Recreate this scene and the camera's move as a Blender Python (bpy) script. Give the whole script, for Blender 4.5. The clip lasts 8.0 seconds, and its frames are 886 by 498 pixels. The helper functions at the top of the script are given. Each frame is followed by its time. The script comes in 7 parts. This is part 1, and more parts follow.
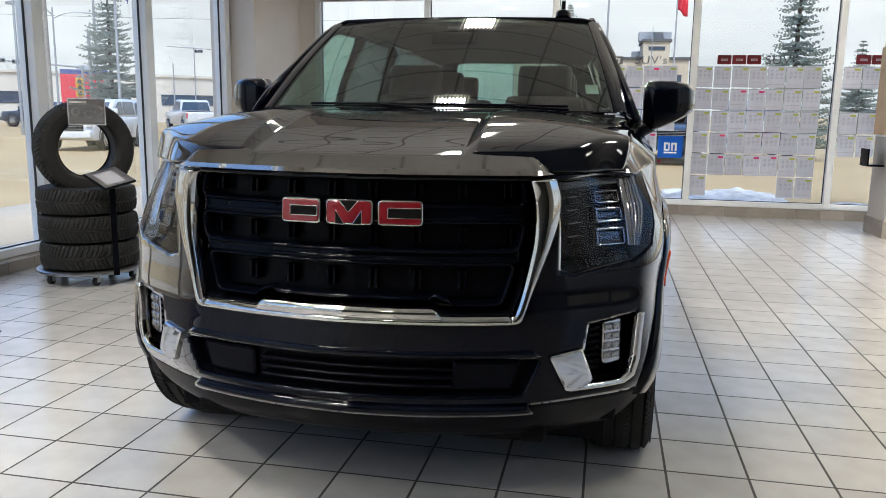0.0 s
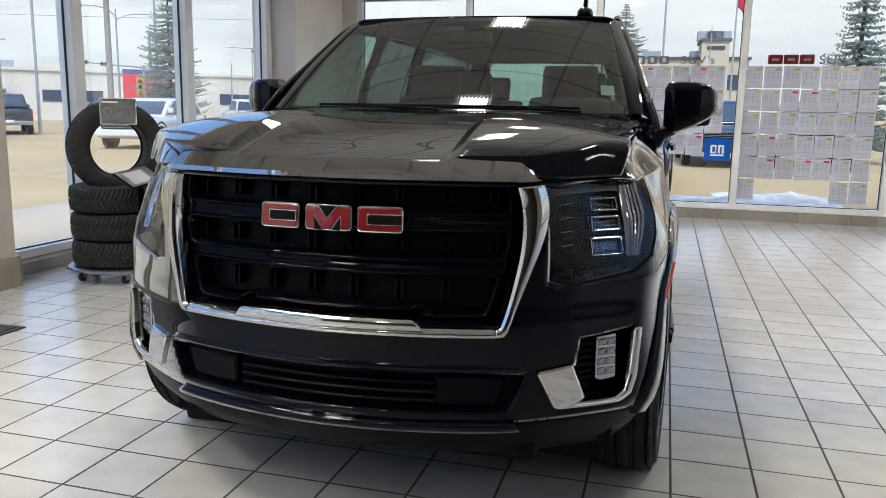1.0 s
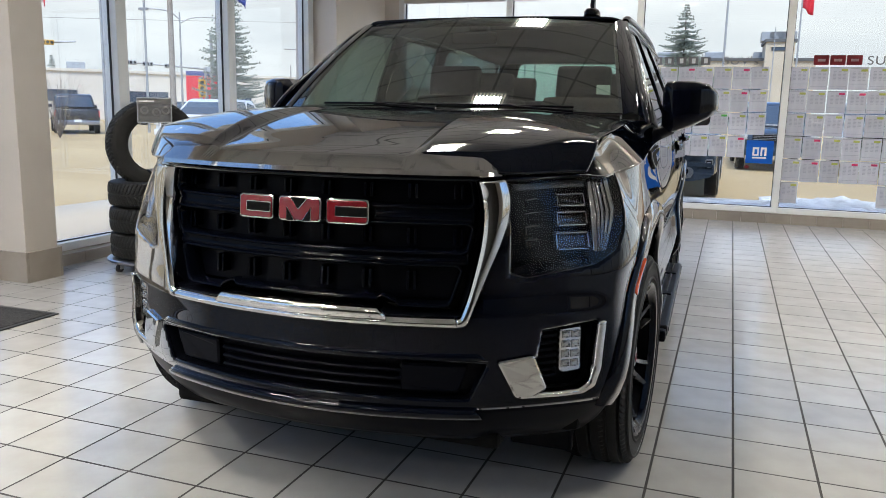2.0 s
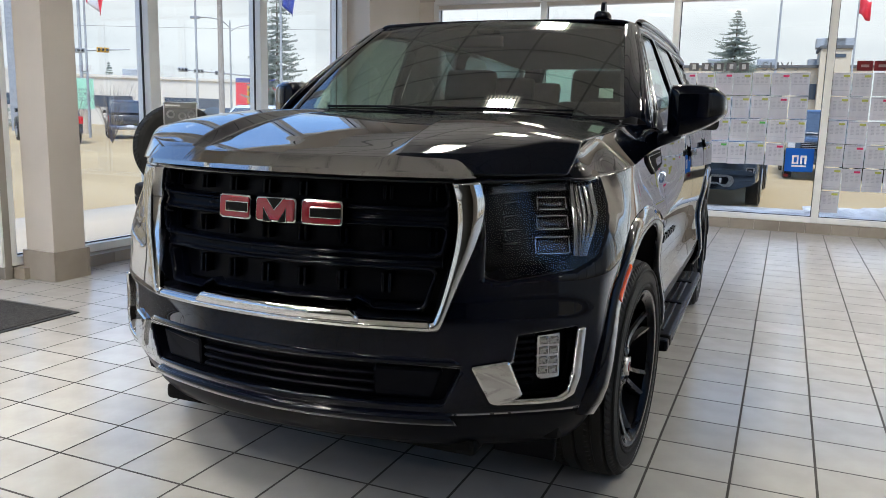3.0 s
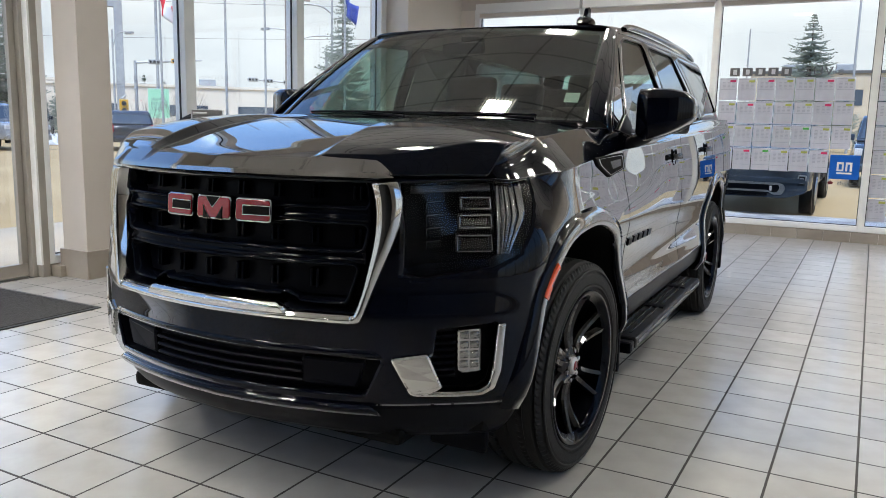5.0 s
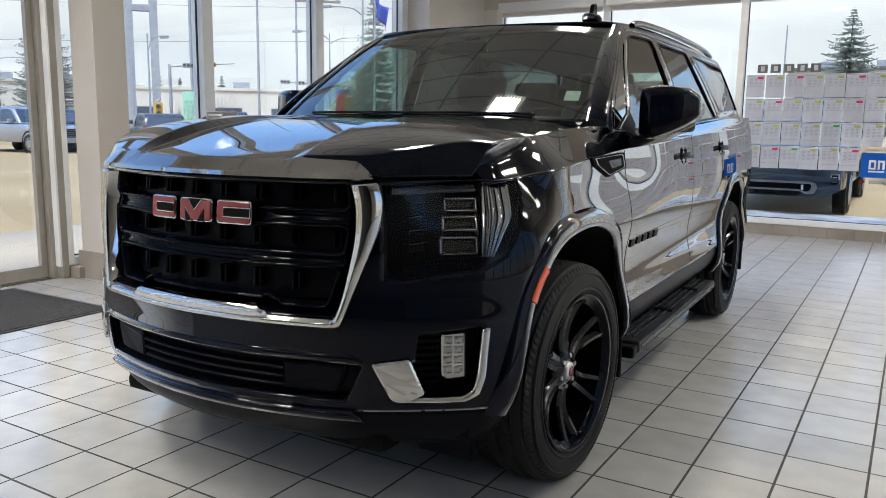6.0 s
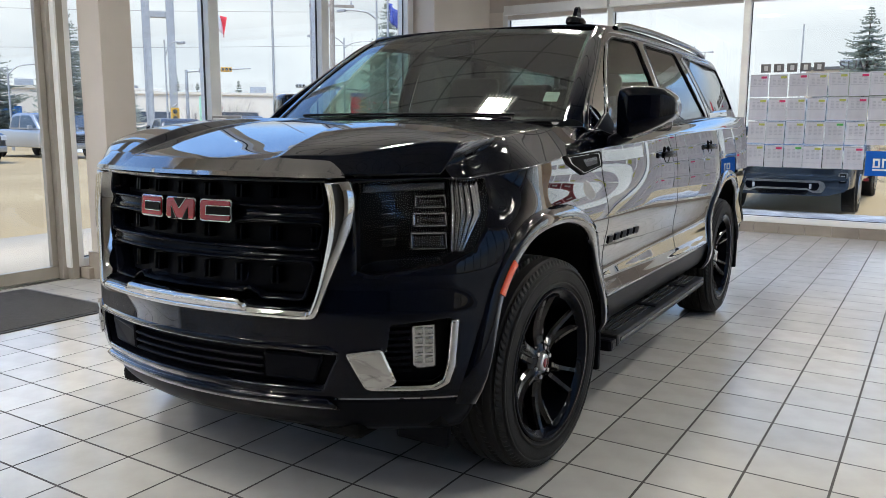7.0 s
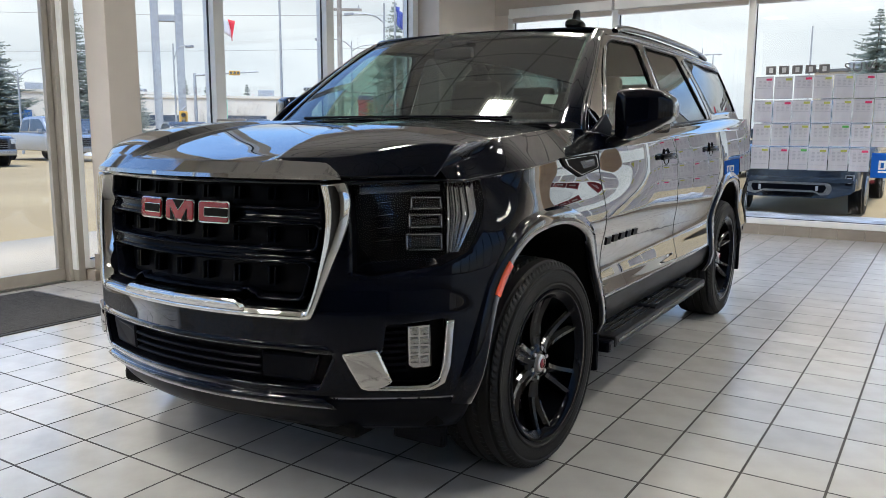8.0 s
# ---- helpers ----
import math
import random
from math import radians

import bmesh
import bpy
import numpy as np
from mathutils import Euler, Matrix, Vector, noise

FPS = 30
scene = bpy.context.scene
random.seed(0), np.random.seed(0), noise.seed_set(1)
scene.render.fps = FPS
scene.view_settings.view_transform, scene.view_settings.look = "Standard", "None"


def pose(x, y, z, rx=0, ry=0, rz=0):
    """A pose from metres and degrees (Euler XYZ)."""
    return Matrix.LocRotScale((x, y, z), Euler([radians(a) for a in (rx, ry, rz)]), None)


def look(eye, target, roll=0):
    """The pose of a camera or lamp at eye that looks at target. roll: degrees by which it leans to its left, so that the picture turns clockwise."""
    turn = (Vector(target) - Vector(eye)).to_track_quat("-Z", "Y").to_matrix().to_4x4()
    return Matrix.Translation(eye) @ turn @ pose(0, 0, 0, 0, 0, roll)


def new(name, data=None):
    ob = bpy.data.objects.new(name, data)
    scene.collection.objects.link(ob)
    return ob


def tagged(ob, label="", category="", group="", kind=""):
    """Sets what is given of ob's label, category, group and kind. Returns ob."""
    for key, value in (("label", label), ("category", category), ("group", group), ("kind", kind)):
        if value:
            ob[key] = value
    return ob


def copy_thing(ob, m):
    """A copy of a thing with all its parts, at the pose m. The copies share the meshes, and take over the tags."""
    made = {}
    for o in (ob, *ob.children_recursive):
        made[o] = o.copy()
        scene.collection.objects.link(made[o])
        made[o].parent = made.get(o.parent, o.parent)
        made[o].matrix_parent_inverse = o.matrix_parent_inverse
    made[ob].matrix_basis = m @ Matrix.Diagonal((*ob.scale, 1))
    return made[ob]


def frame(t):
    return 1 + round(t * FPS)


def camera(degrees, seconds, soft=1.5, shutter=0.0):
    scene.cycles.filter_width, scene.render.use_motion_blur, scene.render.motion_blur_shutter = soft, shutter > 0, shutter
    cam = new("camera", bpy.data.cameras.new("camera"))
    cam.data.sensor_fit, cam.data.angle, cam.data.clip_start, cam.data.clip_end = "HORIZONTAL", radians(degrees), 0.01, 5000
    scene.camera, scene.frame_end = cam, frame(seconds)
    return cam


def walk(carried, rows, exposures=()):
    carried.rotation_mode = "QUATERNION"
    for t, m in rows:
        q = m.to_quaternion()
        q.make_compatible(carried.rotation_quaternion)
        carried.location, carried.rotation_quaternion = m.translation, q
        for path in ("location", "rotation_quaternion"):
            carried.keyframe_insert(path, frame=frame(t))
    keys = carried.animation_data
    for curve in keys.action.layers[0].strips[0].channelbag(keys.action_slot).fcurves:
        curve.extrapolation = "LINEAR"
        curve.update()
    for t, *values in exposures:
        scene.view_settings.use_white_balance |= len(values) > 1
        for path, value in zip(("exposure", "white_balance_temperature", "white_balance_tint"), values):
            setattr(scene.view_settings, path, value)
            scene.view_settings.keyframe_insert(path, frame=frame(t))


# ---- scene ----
cam = camera(59.2, 8.0, soft=0.6)
PATH = [
    (0, (-0.278, -2.937, 1.353), (-0.679, -1.008, 1.006), 0.8),
    (0.5, (-0.192, -2.858, 1.351), (-0.659, -0.944, 1.004), 0.9),
    (1, (-0.097, -2.784, 1.363), (-0.63, -0.888, 1.014), 1.0),
    (2.5, (0.321, -2.785, 1.346), (-0.412, -0.955, 1.005), 1.3),
    (3, (0.389, -2.679, 1.341), (-0.393, -0.869, 1.009), 1.4),
    (3.5, (0.45, -2.62, 1.35), (-0.37, -0.825, 1.023), 1.5),
    (4, (0.592, -2.609, 1.34), (-0.274, -0.834, 1.023), 1.5),
    (4.5, (0.755, -2.618, 1.334), (-0.148, -0.862, 1.019), 1.4),
    (6, (0.958, -2.439, 1.334), (-0.059, -0.747, 1.018), 0.8),
    (6.5, (1.058, -2.44, 1.34), (0.018, -0.761, 1.025), 0.5),
    (7, (1.15, -2.459, 1.329), (0.094, -0.789, 1.019), 0.3),
    (7.5, (1.188, -2.466, 1.326), (0.122, -0.801, 1.02), 0.3),
    (8, (1.198, -2.456, 1.327), (0.124, -0.796, 1.024), 0.2),
]
walk(cam, [(t, look(eye, target, roll)) for t, eye, target, roll in PATH], exposures=[(0.0, 0.37, 6350, 9), (8.0, 0.40, 6270, 9)])

# ---- world, sun, lights ----
world = bpy.data.worlds.new("world")
scene.world = world
world.use_nodes = True
wt = world.node_tree
wt.nodes.clear()
w_out = wt.nodes.new("ShaderNodeOutputWorld")
w_bg = wt.nodes.new("ShaderNodeBackground")
w_sky = wt.nodes.new("ShaderNodeTexSky")
w_sky.sky_type, w_sky.sun_disc = "NISHITA", False
w_sky.sun_elevation, w_sky.sun_rotation = radians(60), radians(165)
w_co = wt.nodes.new("ShaderNodeTexCoord")
w_map = wt.nodes.new("ShaderNodeMapping")
w_map.inputs["Scale"].default_value = (1.0, 1.0, 4.5)
w_noise = wt.nodes.new("ShaderNodeTexNoise")
w_noise.inputs["Scale"].default_value, w_noise.inputs["Detail"].default_value = 2.2, 6.0
w_ramp = wt.nodes.new("ShaderNodeValToRGB")
w_ramp.color_ramp.elements[0].position, w_ramp.color_ramp.elements[1].position = 0.36, 0.66
w_ramp.color_ramp.elements[0].color = (5.7, 5.95, 6.3, 1)
w_ramp.color_ramp.elements[1].color = (8.3, 8.35, 8.4, 1)
w_sep = wt.nodes.new("ShaderNodeSeparateXYZ")
w_cover = wt.nodes.new("ShaderNodeMapRange")
w_cover.inputs["From Min"].default_value, w_cover.inputs["From Max"].default_value = 0.155, 0.225
w_cover.inputs["To Min"].default_value, w_cover.inputs["To Max"].default_value = 1.0, 0.04
w_mix = wt.nodes.new("ShaderNodeMix")
w_mix.data_type = "RGBA"
wl = wt.links.new
wl(w_co.outputs["Generated"], w_map.inputs["Vector"])
wl(w_map.outputs["Vector"], w_noise.inputs["Vector"])
wl(w_noise.outputs["Fac"], w_ramp.inputs["Fac"])
wl(w_co.outputs["Generated"], w_sep.inputs["Vector"])
wl(w_sep.outputs["Z"], w_cover.inputs["Value"])
wl(w_cover.outputs["Result"], w_mix.inputs["Factor"])
w_gain = wt.nodes.new("ShaderNodeMix")
w_gain.data_type, w_gain.blend_type = "RGBA", "MULTIPLY"
w_gain.inputs["Factor"].default_value = 1.0
w_gain.inputs["B"].default_value = (1.85, 2.12, 2.58, 1)
wl(w_sky.outputs["Color"], w_gain.inputs["A"])
wl(w_gain.outputs["Result"], w_mix.inputs["A"])
wl(w_ramp.outputs["Color"], w_mix.inputs["B"])
wl(w_mix.outputs["Result"], w_bg.inputs["Color"])
w_bg.inputs["Strength"].default_value = 0.115
wl(w_bg.outputs["Background"], w_out.inputs["Surface"])

sun_data = bpy.data.lights.new("sun", "SUN")
sun_data.energy, sun_data.angle, sun_data.color = 3.6, radians(20), (1.0, 0.97, 0.93)
sun = new("sun", sun_data)
sun.matrix_world = pose(0, 0, 30, 30, 0, 15)

# ---- materials ----


def material(name, color=(0.5, 0.5, 0.5), rough=0.5, metal=0.0, coat=0.0, spec=0.5):
    m = bpy.data.materials.new(name)
    m.use_nodes = True
    b = m.node_tree.nodes["Principled BSDF"]
    b.inputs["Base Color"].default_value = (*color, 1)
    b.inputs["Roughness"].default_value = rough
    b.inputs["Metallic"].default_value = metal
    b.inputs["Coat Weight"].default_value = coat
    b.inputs["Coat Roughness"].default_value = 0.015
    b.inputs["Coat IOR"].default_value = 1.48
    b.inputs["Specular IOR Level"].default_value = spec
    return m


def grained(name, dark, light, scale=8.0, rough=(0.4, 0.6), bump=0.1, fine=90.0, metal=0.0, random_tone=0.0, spec=0.5, distance=0.004):
    """Two scales of noise: tone from the coarse one, roughness and relief from the fine one."""
    m = material(name, light, rough[0], metal, spec=spec)
    t = m.node_tree
    b = t.nodes["Principled BSDF"]
    co = t.nodes.new("ShaderNodeTexCoord")
    n1, n2 = t.nodes.new("ShaderNodeTexNoise"), t.nodes.new("ShaderNodeTexNoise")
    n1.inputs["Scale"].default_value, n1.inputs["Detail"].default_value = scale, 8.0
    n2.inputs["Scale"].default_value, n2.inputs["Detail"].default_value = fine, 4.0
    ramp = t.nodes.new("ShaderNodeValToRGB")
    ramp.color_ramp.elements[0].position, ramp.color_ramp.elements[1].position = 0.3, 0.72
    ramp.color_ramp.elements[0].color, ramp.color_ramp.elements[1].color = (*dark, 1), (*light, 1)
    mr = t.nodes.new("ShaderNodeMapRange")
    mr.inputs["To Min"].default_value, mr.inputs["To Max"].default_value = rough
    bp = t.nodes.new("ShaderNodeBump")
    bp.inputs["Strength"].default_value, bp.inputs["Distance"].default_value = bump, distance
    t.links.new(co.outputs["Object"], n1.inputs["Vector"])
    t.links.new(co.outputs["Object"], n2.inputs["Vector"])
    t.links.new(n1.outputs["Fac"], ramp.inputs["Fac"])
    t.links.new(n2.outputs["Fac"], mr.inputs["Value"])
    t.links.new(n2.outputs["Fac"], bp.inputs["Height"])
    out = ramp.outputs["Color"]
    if random_tone:
        info = t.nodes.new("ShaderNodeObjectInfo")
        vr = t.nodes.new("ShaderNodeMapRange")
        vr.inputs["To Min"].default_value, vr.inputs["To Max"].default_value = 1 - random_tone, 1 + random_tone
        hsv = t.nodes.new("ShaderNodeHueSaturation")
        t.links.new(info.outputs["Random"], vr.inputs["Value"])
        t.links.new(vr.outputs["Result"], hsv.inputs["Value"])
        t.links.new(out, hsv.inputs["Color"])
        out = hsv.outputs["Color"]
    t.links.new(out, b.inputs["Base Color"])
    t.links.new(mr.outputs["Result"], b.inputs["Roughness"])
    t.links.new(bp.outputs["Normal"], b.inputs["Normal"])
    return m


def pane_material(name, tint, ior=1.45, rough=0.0):
    """A thin pane: it lets tinted light through, and Fresnel drives its gloss."""
    m = bpy.data.materials.new(name)
    m.use_nodes = True
    t = m.node_tree
    t.nodes.clear()
    out, mix = t.nodes.new("ShaderNodeOutputMaterial"), t.nodes.new("ShaderNodeMixShader")
    tr, gl, lw = t.nodes.new("ShaderNodeBsdfTransparent"), t.nodes.new("ShaderNodeBsdfGlossy"), t.nodes.new("ShaderNodeLayerWeight")
    pw, ma = t.nodes.new("ShaderNodeMath"), t.nodes.new("ShaderNodeMath")
    tr.inputs["Color"].default_value = (*tint, 1)
    gl.inputs["Roughness"].default_value = rough
    lw.inputs["Blend"].default_value = 0.5
    base = ((ior - 1) / (ior + 1)) ** 2
    pw.operation, pw.inputs[1].default_value = "POWER", 5.0
    ma.operation, ma.inputs[1].default_value, ma.inputs[2].default_value = "MULTIPLY_ADD", 1 - base, base
    t.links.new(lw.outputs["Facing"], pw.inputs[0])
    t.links.new(pw.outputs[0], ma.inputs[0])
    t.links.new(ma.outputs[0], mix.inputs["Fac"])
    t.links.new(tr.outputs["BSDF"], mix.inputs[1])
    t.links.new(gl.outputs["BSDF"], mix.inputs[2])
    t.links.new(mix.outputs["Shader"], out.inputs["Surface"])
    return m


def lacquer(name, color, base=0.017, start=0.34, full=0.78, most=0.76, rough=0.012):
    """Black lacquer: a dark ground under a clear coat whose gloss grows towards grazing angles."""
    m = bpy.data.materials.new(name)
    m.use_nodes = True
    t = m.node_tree
    t.nodes.clear()
    out, mix = t.nodes.new("ShaderNodeOutputMaterial"), t.nodes.new("ShaderNodeMixShader")
    df, gl, lw = t.nodes.new("ShaderNodeBsdfDiffuse"), t.nodes.new("ShaderNodeBsdfGlossy"), t.nodes.new("ShaderNodeLayerWeight")
    mr = t.nodes.new("ShaderNodeMapRange")
    co, ns, bp = t.nodes.new("ShaderNodeTexCoord"), t.nodes.new("ShaderNodeTexNoise"), t.nodes.new("ShaderNodeBump")
    ns.inputs["Scale"].default_value = 2.2
    bp.inputs["Strength"].default_value, bp.inputs["Distance"].default_value = 0.06, 0.006
    df.inputs["Color"].default_value = (*color, 1)
    gl.inputs["Roughness"].default_value = rough
    lw.inputs["Blend"].default_value = 0.5
    mr.interpolation_type = "SMOOTHSTEP"
    for key, value in (("From Min", start), ("From Max", full), ("To Min", base), ("To Max", most)):
        mr.inputs[key].default_value = value
    ln = t.links.new
    ln(co.outputs["Object"], ns.inputs["Vector"])
    ln(ns.outputs["Fac"], bp.inputs["Height"])
    ln(bp.outputs["Normal"], gl.inputs["Normal"])
    ln(lw.outputs["Facing"], mr.inputs["Value"])
    ln(mr.outputs["Result"], mix.inputs["Fac"])
    ln(df.outputs["BSDF"], mix.inputs[1])
    ln(gl.outputs["BSDF"], mix.inputs[2])
    ln(mix.outputs["Shader"], out.inputs["Surface"])
    return m


def glow(name, color, strength):
    m = material(name, color, 0.6)
    b = m.node_tree.nodes["Principled BSDF"]
    b.inputs["Emission Color"].default_value = (*color, 1)
    b.inputs["Emission Strength"].default_value = strength
    return m


M_PAINT = lacquer("black_paint", (0.0015, 0.0023, 0.0056))
M_GLOSS = lacquer("gloss_black", (0.0010, 0.0015, 0.0036), 0.008, 0.50, 1.0, 0.55, 0.06)
M_PLASTIC = grained("black_plastic", (0.004, 0.004, 0.005), (0.008, 0.008, 0.009), 30, (0.35, 0.5), 0.08, 400, spec=0.25)
M_SATIN = material("satin_black", (0.0018, 0.0022, 0.0042), 0.34, spec=0.06)
M_RIB = material("satin_grey_rib", (0.06, 0.06, 0.062), 0.25, 0.6)
M_VOID = material("dark_recess", (0.003, 0.003, 0.003), 0.8, spec=0.1)
M_CHROME = material("chrome", (0.50, 0.495, 0.485), 0.05, 1.0)
# chrome darkened in colour to imitate the lip's dim reflection
M_LIP = material("dimmed_lip_chrome", (0.34, 0.335, 0.33), 0.06, 1.0)
M_STEEL = grained("brushed_metal", (0.35, 0.35, 0.36), (0.5, 0.5, 0.5), 20, (0.25, 0.4), 0.03, 200, 1.0)
M_RED = material("red_enamel", (0.14, 0.004, 0.009), 0.22, 0.0, 0.6)
M_AMBER = material("amber_lens", (0.75, 0.08, 0.01), 0.12, 0.0, 0.6)
M_TYRE = grained("tyre_rubber", (0.003, 0.003, 0.003), (0.007, 0.007, 0.007), 14, (0.55, 0.75), 0.15, 260, spec=0.25)
M_TYRE_OLD = grained("stock_tyre_rubber", (0.009, 0.009, 0.009), (0.018, 0.018, 0.018), 14, (0.55, 0.75), 0.15, 260, spec=0.3)
M_RIM = lacquer("gloss_black_alloy", (0.0012, 0.0012, 0.0016), 0.035, 0.35, 0.95, 0.55, 0.05)
M_WINDSHIELD = pane_material("green_tinted_glass", (0.50, 0.66, 0.59), 2.45)
M_PRIVACY = pane_material("privacy_glass", (0.16, 0.18, 0.18), 2.6)
M_SIDEGLASS = pane_material("door_glass", (0.60, 0.76, 0.70), 2.5)
M_LENS_SMOKE = pane_material("clear_lamp_cover", (0.86, 0.87, 0.89), 1.34)
M_LED = material("led_optic", (0.30, 0.30, 0.295), 0.16, 0.8)
M_REFLECTOR = material("lamp_reflector", (0.42, 0.42, 0.425), 0.12, 1.0)
M_BEZEL = material("lamp_bezel_plastic", (0.020, 0.020, 0.022), 0.22, 0.1)
M_PIPE = material("smoked_light_pipe", (0.045, 0.046, 0.050), 0.18)
M_LAMP_GLASS = material("lamp_glass", (0.085, 0.085, 0.088), 0.10, 1.0)
# assumed colour of the unseen south wall, dark so the bumper mirrors little
M_BACKWALL = grained("unseen_dark_wall", (0.036, 0.034, 0.032), (0.055, 0.052, 0.048), 1.2, (0.6, 0.75), 0.05, 160)
M_LINING = grained("headliner_fabric", (0.10, 0.10, 0.095), (0.14, 0.14, 0.13), 20, (0.8, 0.9), 0.1, 300)
M_SEAT = grained("black_leather", (0.010, 0.010, 0.011), (0.020, 0.020, 0.021), 12, (0.45, 0.6), 0.15, 220)
M_CARD = grained("white_card", (0.70, 0.70, 0.70), (0.80, 0.80, 0.80), 15, (0.5, 0.6), 0.02, 100)

M_TILE = grained("beige_grey_floor_tile", (0.312, 0.304, 0.294), (0.372, 0.364, 0.354), 5.0, (0.11, 0.27), 0.06, 22, random_tone=0.075, spec=0.62)
M_GROUT = grained("dark_grout", (0.014, 0.012, 0.011), (0.036, 0.032, 0.029), 5, (0.7, 0.9), 0.3, 200)
M_KERB = grained("taupe_base_tile", (0.22, 0.19, 0.165), (0.30, 0.265, 0.23), 3, (0.3, 0.45), 0.05, 80, random_tone=0.06)
M_WALL = grained("beige_wall_paint", (0.57, 0.525, 0.475), (0.63, 0.58, 0.53), 1.2, (0.6, 0.75), 0.05, 160)
M_COLUMN = grained("warm_grey_column_paint", (0.45, 0.412, 0.375), (0.505, 0.467, 0.43), 1.5, (0.55, 0.7), 0.05, 160)
M_FRAME = grained("silver_window_frame", (0.68, 0.69, 0.69), (0.77, 0.78, 0.78), 3, (0.35, 0.5), 0.02, 120, 0.1)
M_GASKET = material("black_gasket", (0.012, 0.012, 0.013), 0.6)
M_DOORFRAME = grained("bronze_grey_door_frame", (0.27, 0.25, 0.225), (0.36, 0.335, 0.30), 3, (0.35, 0.5), 0.02, 120, 0.3)
M_GLAZING = pane_material("window_glass", (0.96, 0.98, 0.975), 1.75)
M_CEIL = grained("ceiling_panel", (0.56, 0.555, 0.545), (0.63, 0.625, 0.615), 6, (0.8, 0.9), 0.2, 150)
M_TBAR = material("ceiling_grid", (0.25, 0.25, 0.25), 0.6)
M_LAMP = glow("lamp_diffuser", (1.0, 0.95, 0.82), 1.2)
M_MAT = grained("charcoal_mat_pile", (0.018, 0.017, 0.017), (0.045, 0.042, 0.040), 40, (0.9, 1.0), 0.9, 320, distance=0.01)
M_MAT_EDGE = material("mat_rubber_edge", (0.02, 0.02, 0.02), 0.6)
M_BOARD = grained("pale_wood_board", (0.42, 0.28, 0.16), (0.55, 0.39, 0.24), 4, (0.45, 0.6), 0.05, 60)
M_PAPER = grained("printed_paper", (0.80, 0.795, 0.84), (0.88, 0.875, 0.91), 10, (0.5, 0.6), 0.02, 60, random_tone=0.05)


def backlit(m, share):
    """Lets a share of the light from behind through a thin sheet."""
    t = m.node_tree
    b = t.nodes["Principled BSDF"]
    tr, mx = t.nodes.new("ShaderNodeBsdfTranslucent"), t.nodes.new("ShaderNodeMixShader")
    mx.inputs["Fac"].default_value = share
    if b.inputs["Base Color"].links:
        t.links.new(b.inputs["Base Color"].links[0].from_socket, tr.inputs["Color"])
    else:
        tr.inputs["Color"].default_value = b.inputs["Base Color"].default_value
    t.links.new(b.outputs["BSDF"], mx.inputs[1])
    t.links.new(tr.outputs["BSDF"], mx.inputs[2])
    t.links.new(mx.outputs["Shader"], t.nodes["Material Output"].inputs["Surface"])
    return m


backlit(M_PAPER, 0.66)
M_SLEEVE = material("clear_sleeve_edge", (0.78, 0.80, 0.83), 0.25)
M_PRINT = backlit(material("grey_print", (0.60, 0.60, 0.65), 0.6), 0.5)
M_MARK_Y = material("yellow_green_mark", (0.60, 0.63, 0.16), 0.5)
M_MARK_P = material("pink_mark", (0.78, 0.06, 0.20), 0.5)
M_MARK_G = material("green_mark", (0.12, 0.55, 0.12), 0.5)
for m_ in (M_SLEEVE, M_MARK_Y, M_MARK_P, M_MARK_G):
    backlit(m_, 0.45)
M_BLUE = backlit(material("blue_vinyl", (0.012, 0.16, 0.62), 0.4), 0.4)
M_WHITE = material("white_vinyl", (0.8, 0.8, 0.8), 0.4)
M_SIGN_GREY = material("grey_letter", (0.13, 0.13, 0.135), 0.4)
M_SIGN_RED = material("red_letter", (0.13, 0.006, 0.012), 0.35)


# ---- mesh helpers ----


def smooth(me, on=True):
    me.polygons.foreach_set("use_smooth", [on] * len(me.polygons))


def obj(name, verts, faces, mat, parent=None, label="", flat=False, m=None):
    me = bpy.data.meshes.new(name)
    me.from_pydata([tuple(map(float, p)) for p in verts], [], [tuple(map(int, f)) for f in faces])
    me.update()
    if not flat:
        smooth(me)
    me.materials.append(mat)
    ob = new(name, me)
    if parent:
        ob.parent = parent
    if m is not None:
        ob.matrix_basis = m
    if label:
        ob["label"] = label
    return ob


def part(name, bm, mat, parent=None, label="", flat=True):
    bmesh.ops.recalc_face_normals(bm, faces=bm.faces)
    me = bpy.data.meshes.new(name)
    bm.to_mesh(me)
    bm.free()
    if not flat:
        smooth(me)
    me.materials.append(mat)
    ob = new(name, me)
    if parent:
        ob.parent = parent
    if label:
        ob["label"] = label
    return ob


def empty(name, x=0, y=0, z=0, rz=0, label="", category="", group="", kind=""):
    ob = new(name)
    ob.empty_display_size = 0.1
    ob.matrix_basis = pose(x, y, z, 0, 0, rz)
    return tagged(ob, label, category, group, kind)


def box(bm, x0, x1, y0, y1, z0, z1, bevel=0.0, m=None):
    """A box, its edges bevelled, laid through m."""
    r = bmesh.ops.create_cube(bm, size=1.0)["verts"]
    for v in r:
        v.co = Vector((x0 + (v.co.x + 0.5) * (x1 - x0), y0 + (v.co.y + 0.5) * (y1 - y0), z0 + (v.co.z + 0.5) * (z1 - z0)))
    if bevel:
        edges = list({e for v in r for e in v.link_edges})
        out = bmesh.ops.bevel(bm, geom=edges, offset=bevel, segments=2, profile=0.6, affect="EDGES")
        r = list({v for f in out["faces"] for v in f.verts} | {v for v in r if v.is_valid})
    if m is not None:
        for v in r:
            v.co = m @ v.co
    return r


